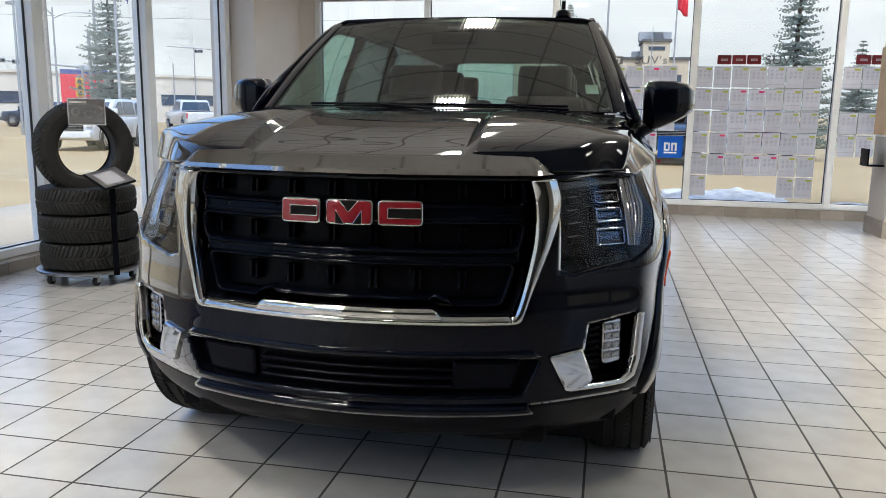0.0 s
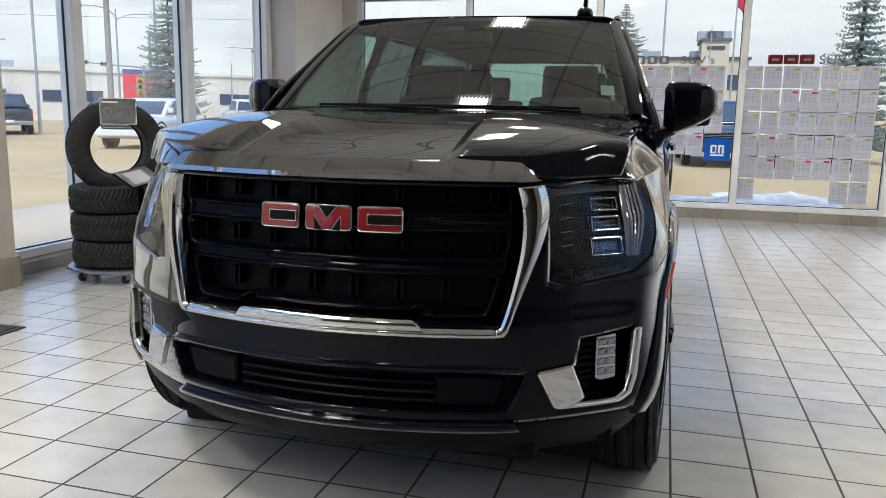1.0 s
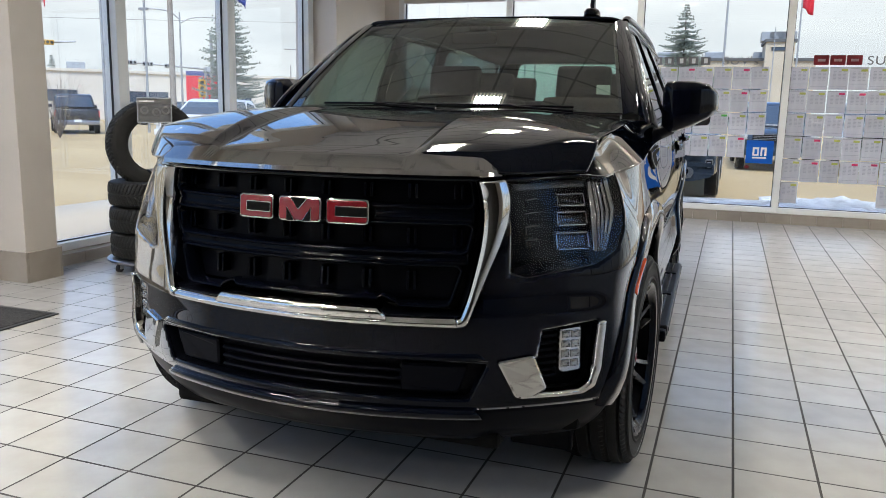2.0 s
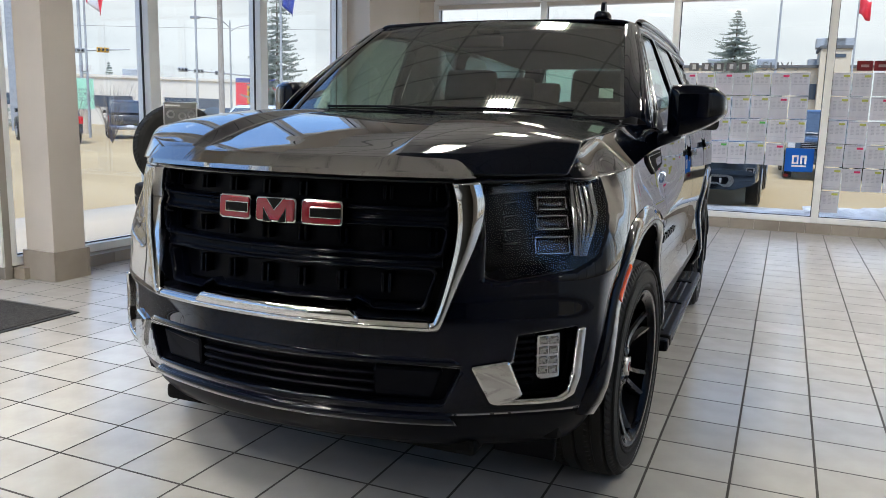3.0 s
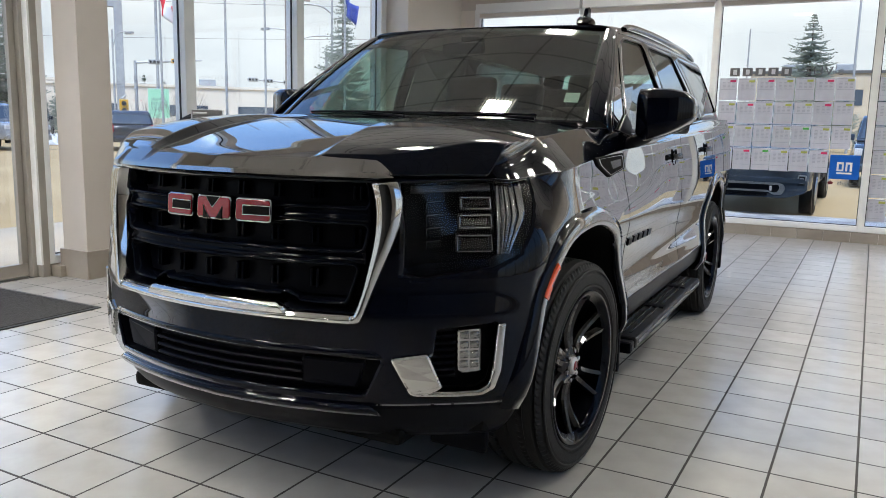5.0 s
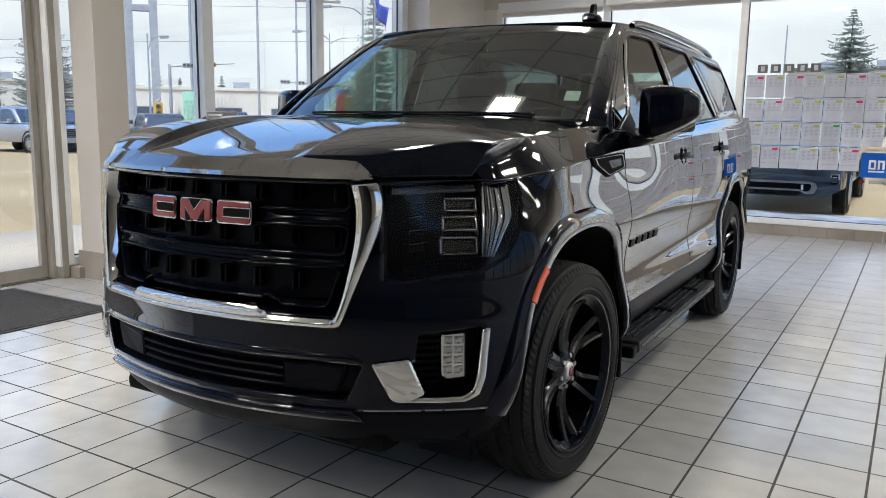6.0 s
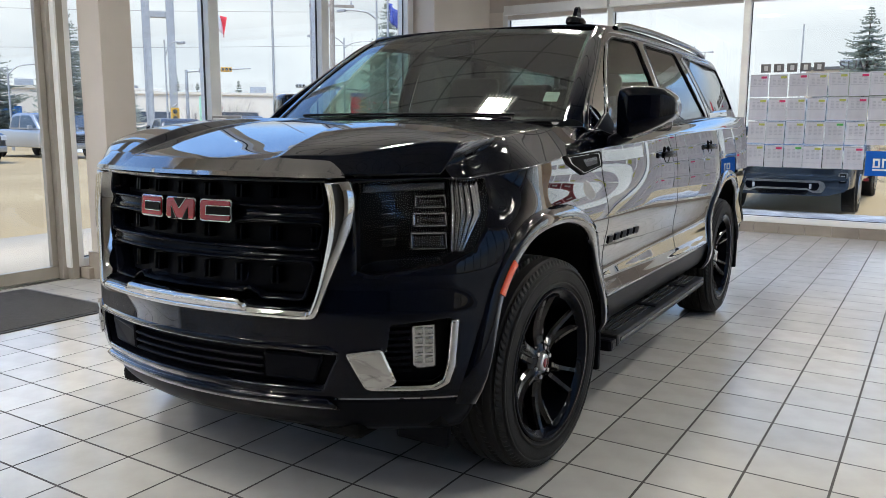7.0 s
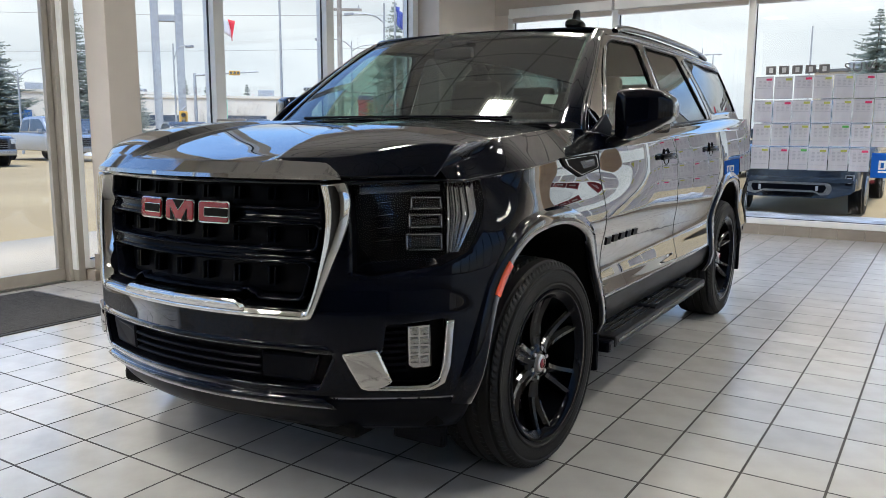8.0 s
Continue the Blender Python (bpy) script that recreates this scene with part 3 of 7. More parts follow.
def sheet(A, B, f, holes=(), keep=None):
    """Verts and faces of the surface f(a, b) over the grid A x B, with holes (polygons in a, b) whose rims lie on the polygons."""
    a, b = np.meshgrid(A, B, indexing="ij")
    par = np.stack([a, b], -1)
    n, m = a.shape
    cen = (par[:-1, :-1] + par[1:, 1:] + par[:-1, 1:] + par[1:, :-1]) / 4
    ok = np.ones((n - 1, m - 1), bool)
    for poly in holes:
        poly = np.array(poly, float)
        hit = inside(cen, poly)
        ok &= ~hit
        touch = np.zeros((n, m), int)
        gone = np.zeros((n, m), int)
        for di in (0, 1):
            for dj in (0, 1):
                touch[di:n - 1 + di, dj:m - 1 + dj] += 1
                gone[di:n - 1 + di, dj:m - 1 + dj] += hit
        for i, j in zip(*np.where((gone > 0) & (gone < touch))):
            par[i, j] = snapped(par[i, j], poly)
    if keep is not None:
        ok &= keep(cen)
    verts = f(par[..., 0], par[..., 1]).reshape(-1, 3)
    idx = np.arange(n * m).reshape(n, m)
    ii, jj = np.where(ok)
    faces = np.stack([idx[ii, jj], idx[ii + 1, jj], idx[ii + 1, jj + 1], idx[ii, jj + 1]], 1)
    used = np.unique(faces)
    back = np.full(n * m, -1)
    back[used] = np.arange(len(used))
    return verts[used], back[faces]


def thick(ob, t):
    md = ob.modifiers.new("solid", "SOLIDIFY")
    md.thickness, md.offset = t, -1.0
    return ob


def ribbon(line_a, line_b, closed=False):
    n = len(line_a)
    verts = [tuple(p) for p in line_a] + [tuple(p) for p in line_b]
    faces = [(i, (i + 1) % n, (i + 1) % n + n, i + n) for i in range(n if closed else n - 1)]
    return verts, faces


def bands(lines, closed_along=False, closed_across=False):
    """A skin through several lines of equal count."""
    L = [np.asarray(l) for l in lines]
    n, k = len(L[0]), len(L)
    verts = np.vstack(L)
    faces = []
    for j in range(k if closed_across else k - 1):
        j2 = (j + 1) % k
        for i in range(n if closed_along else n - 1):
            i2 = (i + 1) % n
            faces.append((j * n + i, j * n + i2, j2 * n + i2, j2 * n + i))
    return verts, faces


def along(poly, n):
    """n points even along a polyline."""
    p = np.array(poly, float)
    s = np.concatenate([[0], np.cumsum(np.linalg.norm(np.diff(p, axis=0), axis=1))])
    q = np.linspace(0, s[-1], n)
    return np.stack([np.interp(q, s, p[:, k]) for k in range(p.shape[1])], 1)


def rounded(poly, r, seg=4):
    """A closed polygon with its corners rounded."""
    p = [Vector(q) for q in poly]
    out = []
    n = len(p)
    for i in range(n):
        a, b, c = p[i - 1], p[i], p[(i + 1) % n]
        k = min(r, (a - b).length * 0.45, (c - b).length * 0.45)
        s, e = b + (a - b).normalized() * k, b + (c - b).normalized() * k
        for j in range(seg + 1):
            t = j / seg
            out.append(tuple(s * (1 - t) ** 2 + b * 2 * t * (1 - t) + e * t ** 2))
    return out


# wheel arches, in (v, z)
V_FRONT, V_REAR, R_TYRE, HUB_Z = 0.93, 4.00, 0.417, 0.415


def arch_line(vc, grow=0.0, n=36):
    """The squarish arch from its front foot over the top to its rear foot."""
    pts = [(-0.510, 0.40), (-0.498, 0.47), (-0.435, 0.68), (-0.340, 0.855), (-0.22, 0.935), (-0.05, 0.962), (0.14, 0.955), (0.30, 0.895), (0.42, 0.77), (0.475, 0.60), (0.488, 0.50), (0.492, 0.43)]
    p, _ = curve1(pts, n)
    t = np.gradient(p, axis=0)
    t /= np.linalg.norm(t, axis=1)[:, None]
    p = p + np.stack([-t[:, 1], t[:, 0]], 1) * grow
    return p + np.array([vc, 0])


def arch_hole(vc):
    a = arch_line(vc)
    return np.vstack([[a[0] + np.array([-0.005, -0.25])], a, [a[-1] + np.array([0.005, -0.25])]])


def to_s(vz, sg=1):
    return np.stack([sg * S_OF_V(vz[:, 0]), vz[:, 1]], 1)


GRILLE = [(-0.575, 1.150), (-0.592, 1.06), (-0.570, 0.92), (-0.520, 0.738), (-0.300, 0.738), (-0.275, 0.757), (0.275, 0.757), (0.300, 0.738), (0.520, 0.738), (0.570, 0.92), (0.592, 1.06), (0.575, 1.150)]
LAMP_R = [(0.640, 1.150), (0.655, 1.00), (0.655, 0.865), (0.70, 0.852), (0.89, 0.885), (0.958, 0.925), (0.988, 1.00), (1.004, 1.09), (1.006, 1.158), (0.90, 1.158)]
FOG_R = [(0.642, 0.592), (0.735, 0.600), (0.745, 0.690), (0.905, 0.712), (0.912, 0.60), (0.895, 0.502), (0.865, 0.478), (0.700, 0.480)]
INTAKE = [(-0.60, 0.590), (-0.55, 0.470), (0.55, 0.470), (0.60, 0.590), (0.42, 0.600), (-0.42, 0.600)]


def front_poly(poly, sg=1):
    u, z = np.array(poly, float).T
    return np.stack([sg * s_front(u), z], 1)


# lower body: nose and flanks in one skin
sA = np.concatenate([np.arange(-S_END, -1.35, 0.03), np.arange(-1.35, 1.35, 0.0125), np.arange(1.35, S_END, 0.03)])
zB = np.linspace(0, 1, 66)


def lower_skin(s, b):
    p, _ = plan_at(np.abs(s))
    w = ease(p[..., 1], 0.5, 1.3)
    z0 = 0.435 + 0.14 * w
    z1 = CREASE(p[..., 1])
    return shell(s, z0 + (z1 - z0) * b)


def z_to_b(poly):
    poly = np.array(poly, float)
    p, _ = plan_at(np.abs(poly[:, 0]))
    w = ease(p[:, 1], 0.5, 1.3)
    z0 = 0.435 + 0.14 * w
    z1 = CREASE(p[:, 1])
    return np.stack([poly[:, 0], (poly[:, 1] - z0) / (z1 - z0)], 1)


holes = [z_to_b(front_poly(GRILLE)), z_to_b(front_poly(INTAKE))]
for sg in (1, -1):
    holes.append(z_to_b(front_poly(FOG_R, sg)))
    holes.append(z_to_b(front_poly(LAMP_R, sg)))
    for vc in (V_FRONT, V_REAR):
        holes.append(z_to_b(to_s(arch_hole(vc), sg)))
v_, f_ = sheet(sA, zB, lower_skin, holes)
thick(obj("lower_body", v_, f_, M_PAINT, CAR), 0.012)

# hood
SHUT_U = table([(0.16, 0.70), (0.337, 0.834), (0.55, 0.855), (0.8, 0.865), (1.27, 0.872), (1.45, 0.875)])
HOOD_Z = table([(-0.02, 1.194), (0.05, 1.215), (0.10, 1.231), (0.20, 1.256), (0.30, 1.280), (0.42, 1.304), (0.55, 1.325), (0.70, 1.343), (0.90, 1.355), (1.20, 1.361), (1.45, 1.362)])
HOOD_RISE = table([(0.0, 0.010), (0.06, 0.012), (0.15, 0.025), (0.30, 0.030), (0.45, 0.027), (0.60, 0.021), (0.80, 0.012), (1.20, 0.005), (1.45, 0.002)])
HOOD_FALL = table([(0.0, 0.060), (0.30, 0.058), (0.60, 0.066), (0.80, 0.062), (1.15, 0.040), (1.45, 0.030)])


def hood_front(u):
    return shell(s_front(np.clip(u, -0.97, 0.97)), np.full(np.shape(u), 1.172))[..., 1]


def hood_z(u, v):
    """A sunken middle between two raised flanks, with a ramp on either side and rounded outer edges."""
    a = np.abs(u)
    back = hood_front(np.minimum(a, 0.86)) - hood_front(np.zeros(np.shape(a)))
    w = v - back * (1 - ease(v, 0.05, 0.50))
    ramp = np.clip((a - 0.338) / 0.044, 0, 1)
    fall = HOOD_FALL(v) * (np.clip(a - 0.42, 0, 1) / 0.44) ** 2
    return HOOD_Z(w) + HOOD_RISE(w) * ramp - fall


def hood_skin(p, q):
    vb = 1.235 + 0.12 * np.abs(p) ** 2
    ub = SHUT_U(np.interp(q, [0, 1], [0.337, 1.3]))
    u = p * ub
    vf = hood_front(u) + 0.004
    v = vf + (vb - vf) * q ** 1.15
    z = hood_z(u, v)
    roll = np.clip(1 - (v - vf) / (0.035 + 0.055 * ease(np.abs(u), 0.55, 0.85)), 0, 1)
    z = np.minimum(z, z * (1 - roll ** 2) + 1.176 * roll ** 2)
    return np.stack([u, v, z], -1)


v_, f_ = sheet(np.linspace(-1, 1, 321), np.concatenate([np.linspace(0, 0.06, 12), np.linspace(0.075, 1, 60)]), hood_skin)
hood = thick(obj("hood", v_, f_, M_PAINT, CAR, "glossy black hood with a sunken centre between raised flanks"), 0.02)

# fender tops and the shoulder up to the window line
BELT_Z = table([(1.30, 1.345), (1.45, 1.330), (1.65, 1.306), (2.0, 1.318), (2.6, 1.345), (3.6, 1.388), (4.2, 1.41), (5.3, 1.42)])


def glass_u(z):
    return 0.955 - 0.30 * (z - 1.28) - 0.17 * (z - 1.28) ** 2


def shoulder_end(v):
    w = ease(v, 1.26, 1.62)
    zs = hood_z(SHUT_U(v), v) - 0.001
    zb = BELT_Z(v)
    return (SHUT_U(v) + 0.006) * (1 - w) + (glass_u(zb)) * w, zs * (1 - w) + zb * w


def shoulder_skin(v, t, sg=1):
    s = S_OF_V(v)
    a = shell(s, CREASE(v))
    u1, z1 = shoulder_end(v)
    zc = a[..., 2]
    cu, cz = a[..., 0] - 0.066, np.maximum(zc + 0.66 * (z1 - zc), zc + 0.02)
    w = ease(v, 1.3, 1.8)
    cu = cu * (1 - w) + (a[..., 0] - 0.020) * w
    cz = cz * (1 - w) + (zc + 0.8 * (z1 - zc)) * w
    u = a[..., 0] * (1 - t) ** 2 + 2 * cu * t * (1 - t) + u1 * t ** 2
    z = zc * (1 - t) ** 2 + 2 * cz * t * (1 - t) + z1 * t ** 2
    return np.stack([sg * u, a[..., 1] + 0 * t, z], -1)


for sg in (1, -1):
    v_, f_ = sheet(np.concatenate([np.linspace(0.36, 1.4, 60), np.linspace(1.43, 5.20, 90)]), np.linspace(0, 1, 14), lambda v, t: shoulder_skin(v, t, sg))
    obj("shoulder_panel", v_, f_, M_PAINT, CAR)


# greenhouse sides, with window openings in (v, z)
W_FRONT = rounded([(1.665, 1.318), (1.90, 1.60), (2.10, 1.762), (2.22, 1.795), (2.63, 1.806), (2.70, 1.352)], 0.04)
W_REAR = rounded([(2.80, 1.358), (2.76, 1.808), (3.44, 1.806), (3.70, 1.400)], 0.035)
W_QUARTER = rounded([(3.88, 1.44), (3.64, 1.806), (4.92, 1.792), (5.10, 1.48)], 0.05)
A_LINE = table([(1.30, 1.40), (1.352, 1.43), (1.45, 1.53), (1.60, 1.76), (1.70, 1.91), (1.80, 2.07), (1.84, 2.16), (1.9, 2.3)])   # z -> v of the windscreen's edge
D_LINE = table([(1.30, 5.20), (1.45, 5.17), (1.65, 5.07), (1.84, 4.93), (1.9, 4.90)])
ROOF_EDGE = 1.838


def side_skin(a, b, sg=1, out=0.0):
    """a: 0 at the windscreen, 1 at the tail; b: 0 at the belt, 1 at the roof."""
    vm = 1.42 + a * 3.78
    zb = np.where(vm < 1.65, 1.325, BELT_Z(vm)) - 0.006
    z = zb + (ROOF_EDGE - zb) * b
    v = A_LINE(z) + (D_LINE(z) - A_LINE(z)) * a
    u = glass_u(z) - 0.09 * ease(v, 4.4, 5.3) + out
    return np.stack([sg * u, v, z], -1)


def side_par(poly):
    out = []
    for v, z in poly:
        a = (v - A_LINE(z)) / (D_LINE(z) - A_LINE(z))
        vm = 1.42 + a * 3.78
        zb = (1.325 if vm < 1.65 else BELT_Z(vm)) - 0.006
        out.append((float(a), float((z - zb) / (ROOF_EDGE - zb))))
    return out


for sg in (1, -1):
    v_, f_ = sheet(np.linspace(0, 1, 200), np.linspace(0, 1, 36), lambda a, b: side_skin(a, b, sg), [side_par(W_FRONT), side_par(W_REAR), side_par(W_QUARTER)])
    thick(obj("window_pillar_frame", v_, f_, M_PAINT, CAR), 0.02 * sg)
    for poly, mat, nm in ((W_FRONT, M_SIDEGLASS, "door_window"), (W_REAR, M_PRIVACY, "door_window"), (W_QUARTER, M_PRIVACY, "quarter_window")):
        c = np.mean(np.array(poly), axis=0)
        ring = np.array([side_skin(np.float64(a), np.float64(b), sg, -0.008) for a, b in side_par(poly)])
        mid = side_skin(*[np.float64(k) for k in side_par([c])[0]], sg, -0.008)
        n = len(ring)
        g = obj(nm, np.vstack([ring, [mid]]), [(i, (i + 1) % n, n) for i in range(n)], mat, CAR)
        g.visible_shadow = False
        # black rubber rim
        grow = lambda k: np.array([side_skin(np.float64(a), np.float64(b), sg, 0.004) for a, b in side_par([tuple(c + (np.array(q) - c) * (1 + k)) for q in poly])])
        v2, f2 = bands([grow(-0.03), grow(0.015)], closed_along=True)
        obj("window_seal", v2, f2, M_SATIN, CAR)

# chrome line under and round the side windows
for sg in (1, -1):
    path = [(2.05, 1.745), (1.86, 1.585), (1.66, 1.335), (1.655, 1.312), (1.70, 1.306), (2.0, 1.310), (2.6, 1.336), (3.2, 1.364), (3.62, 1.384), (3.74, 1.395), (3.80, 1.43), (3.70, 1.62), (3.58, 1.79)]
    p, _ = curve1(path, 90)
    rows = []
    for dz, o in ((-0.008, 0.004), (-0.004, 0.010), (0.004, 0.010), (0.008, 0.004)):
        t = np.gradient(p, axis=0)
        t /= np.linalg.norm(t, axis=1)[:, None]
        q = p + np.stack([-t[:, 1], t[:, 0]], 1) * dz
        rows.append(np.stack([sg * (glass_u(q[:, 1]) + o), q[:, 0], q[:, 1]], 1))
    v_, f_ = bands(rows)
    obj("window_trim", v_, f_, M_CHROME, CAR, "thin chrome window trim")

# roof
ROOF_Z = table([(1.95, 1.846), (2.1, 1.862), (2.35, 1.884), (2.8, 1.902), (3.4, 1.905), (4.2, 1.886), (4.7, 1.862), (5.0, 1.835)])


def wind_top(u):
    return 1.985 + 0.14 * (np.abs(u) / 0.70) ** 2.2


def roof_skin(p, q):
    u = p * 0.772
    vf = wind_top(np.minimum(np.abs(u), 0.72))
    v = vf + (4.98 - vf) * q
    u = p * (0.748 - 0.088 * ease(v, 4.4, 5.3))
    z = ROOF_Z(v) - 0.012 * (np.abs(p)) ** 2 - 0.042 * np.clip((np.abs(p) - 0.86) / 0.14, 0, 1) ** 2
    z = np.minimum(z, z * (1 - ease(np.abs(p), 0.96, 1.0)) + (ROOF_EDGE - 0.002) * ease(np.abs(p), 0.96, 1.0))
    return np.stack([u, v, z], -1)


v_, f_ = sheet(np.linspace(-1, 1, 70), np.linspace(0, 1, 60), roof_skin)
thick(obj("roof", v_, f_, M_PAINT, CAR), 0.02)
v_, f_ = sheet(np.linspace(-0.95, 0.95, 20), np.linspace(0.0, 0.98, 30), lambda p, q: roof_skin(p, q) - np.array([0, -0.03, 0.045]))
obj("headliner", v_, f_, M_LINING, CAR, "grey fabric headliner")


# windscreen
def wind_skin(p, q, drop=0.0):
    ub, ut = p * 0.865, p * 0.715
    vb, zb = 1.225 + 0.215 * np.abs(p) ** 2.2, 1.355 - 0.004 * np.abs(p) ** 2
    vt, zt = wind_top(ut), 1.846 - 0.022 * np.abs(p) ** 2.2
    bow = 0.022 * 4 * q * (1 - q)
    return np.stack([ub + (ut - ub) * q, vb + (vt - vb) * q - bow * 0.5, zb + (zt - zb) * q + bow * 0.85 - drop], -1)


v_, f_ = sheet(np.linspace(-0.965, 0.965, 60), np.linspace(0.02, 0.99, 30), wind_skin)
obj("windscreen", v_, f_, M_WINDSHIELD, CAR, "curved green-tinted windscreen").visible_shadow = False
# black printed border of the screen, on the inside of the glass
ring = [(p, q) for p, q in [(-0.965, 0.02), (0, 0.02), (0.965, 0.02), (0.965, 0.5), (0.965, 0.99), (0, 0.99), (-0.965, 0.99), (-0.965, 0.5)]]
ro = along(ring + ring[:1], 161)[:-1]
ri = np.stack([np.clip(ro[:, 0], -0.935, 0.935), np.clip(ro[:, 1], 0.050, 0.955)], 1)
v_, f_ = ribbon(wind_skin(ro[:, 0], ro[:, 1], 0.006), wind_skin(ri[:, 0], ri[:, 1], 0.006), True)
obj("screen_border", v_, f_, M_SATIN, CAR)
# A-pillar covers
for sg in (1, -1):
    q = np.linspace(0, 1, 30)
    v_, f_ = bands([wind_skin(sg * 0.955 * np.ones(30), q, -0.004), wind_skin(sg * 0.985 * np.ones(30), q, -0.016), wind_skin(sg * 1.02 * np.ones(30), q, -0.008), side_skin(0.012 * np.ones(30), q, sg, 0.002)])
    obj("pillar_cover", v_, f_, M_PAINT, CAR)

# cowl with wipers
v_, f_ = sheet(np.linspace(-0.95, 0.95, 40), np.linspace(0, 1, 4), lambda p, q: np.stack([p * 0.87, 1.17 + 0.12 * p * p + q * 0.10, 1.350 - 0.012 * np.sin(np.pi * q) + 0 * p], -1))
obj("cowl_panel", v_, f_, M_PLASTIC, CAR)
for u0, u1 in ((0.02, -0.60), (0.62, -0.02)):
    w = part("wiper", rod_bm((u0, 1.225 + 0.2 * (u0 / 0.865) ** 2, 1.367), (u0 * 0.6 + u1 * 0.4, 1.262, 1.382), 0.007, 0.005), M_SATIN, CAR, "black windscreen wiper")
    n = 14
    line = np.array([wind_skin(np.float64((u0 + (u1 - u0) * i / n) / 0.865), np.float64(0.042), -0.008) for i in range(n + 1)])
    v_, f_ = bands([line + np.array([0, -0.006, -0.004]), line + np.array([0, -0.003, 0.005]), line + np.array([0, 0.005, 0.005]), line + np.array([0, 0.007, -0.006])], closed_across=True)
    obj("wiper_blade", v_, f_, M_SATIN, w)

# tailgate glass and upper tail
v_, f_ = sheet(np.linspace(-1, 1, 40), np.linspace(0, 1, 16), lambda p, q: np.stack([p * (0.848 - 0.205 * q), 5.23 - 0.26 * q - 0.06 * np.abs(p) ** 3, 1.33 + 0.51 * q], -1),
               [[(-0.78, 0.16), (-0.74, 0.9), (0.74, 0.9), (0.78, 0.16)]])
obj("tailgate", v_, f_, M_PAINT, CAR)
v_, f_ = sheet(np.linspace(-0.8, 0.8, 10), np.linspace(0.12, 0.93, 6), lambda p, q: np.stack([p * (0.848 - 0.205 * q), 5.222 - 0.26 * q - 0.06 * np.abs(p) ** 3, 1.33 + 0.51 * q], -1))
obj("rear_window", v_, f_, M_SIDEGLASS, CAR).visible_shadow = False

# underbody and wheel wells
part("underbody", box_bm(-0.86, 0.86, 0.35, 5.1, 0.30, 0.48, 0.05), M_VOID, CAR)
part("cabin_floor", box_bm(-0.93, 0.93, 1.47, 5.15, 0.48, 0.62, 0.03), M_VOID, CAR)
part("firewall", box_bm(-0.90, 0.90, 1.38, 1.45, 0.48, 1.30, 0.02), M_VOID, CAR)
for sg in (1, -1):
    for vc in (V_FRONT, V_REAR):
        ln = arch_line(vc, 0.004)
        p3 = shell(to_s(ln, sg)[:, 0], ln[:, 1], -0.006)
        inner = p3.copy()
        inner[:, 0] = sg * 0.62
        v_, f_ = ribbon(p3, inner)
        obj("wheel_well", v_, f_, M_VOID, CAR)
        n = len(inner)
        obj("well_wall", np.vstack([inner, [[sg * 0.62, vc, 0.5]]]), [(i, i + 1, n) for i in range(n - 1)], M_VOID, CAR)
        # glossy flare round the arch
        lines = []
        for g, o in ((0.0, -0.004), (0.0, 0.012), (0.012, 0.019), (0.060, 0.016), (0.072, 0.002)):
            a = arch_line(vc, g)
            lines.append(shell(to_s(a, sg)[:, 0], a[:, 1], o))
        v_, f_ = bands(lines)
        obj("arch_flare", v_, f_, M_PAINT, CAR, "gloss black wheel arch flare")

# ---- front of the vehicle ----
def on_nose(poly, out=0.0):
    """Places of (u, z) points on the nose, proud by out."""
    a = np.array(poly, float)
    return shell(s_front(a[:, 0]), a[:, 1], out)


def nose_slab(name, poly, back, front, mat, parent, label="", chamfer=0.004, r=0.0):
    """A slab that follows the nose, with a chamfered front rim."""
    q = np.array(rounded(poly, r) if r else poly, float)
    if np.sum(q[:, 0] * np.roll(q[:, 1], -1) - np.roll(q[:, 0], -1) * q[:, 1]) < 0:
        q = q[::-1]
    q = along(np.vstack([q, q[:1]]), max(len(q) * 2, 40) + 1)[:-1]
    t = np.roll(q, -1, axis=0) - np.roll(q, 1, axis=0)
    t /= np.linalg.norm(t, axis=1)[:, None] + 1e-9
    inner = q + np.stack([-t[:, 1], t[:, 0]], 1) * chamfer
    n = len(q)
    verts = np.vstack([on_nose(q, back), on_nose(q, front - chamfer * 0.7), on_nose(inner, front)])
    faces = [(j * n + i, j * n + (i + 1) % n, (j + 1) * n + (i + 1) % n, (j + 1) * n + i) for j in (0, 1) for i in range(n)]
    faces.append(tuple(range(2 * n, 3 * n)))
    return obj(name, verts, faces, mat, parent, label, flat=True)


def nose_strip(name, lo, hi, profile, mat, parent, label="", n=80, ends=True):
    """A bar between two lines in (u, z); profile: (share from lo to hi, proud) pairs."""
    a, b = along(lo, n), along(hi, n)
    rows = [on_nose(a + (b - a) * k, o) for k, o in profile]
    v, f = bands(rows)
    if ends:
        k = len(rows)
        f = list(f) + [tuple(j * n for j in range(k)), tuple(j * n + n - 1 for j in range(k - 1, -1, -1))]
    return obj(name, v, f, mat, parent, label)


# chrome surround: two uprights and a foot bar
grille = part("grille", box_bm(-0.60, 0.60, 0.24, 0.26, 0.72, 1.17), M_VOID, CAR, "black barred grille in a chrome surround")
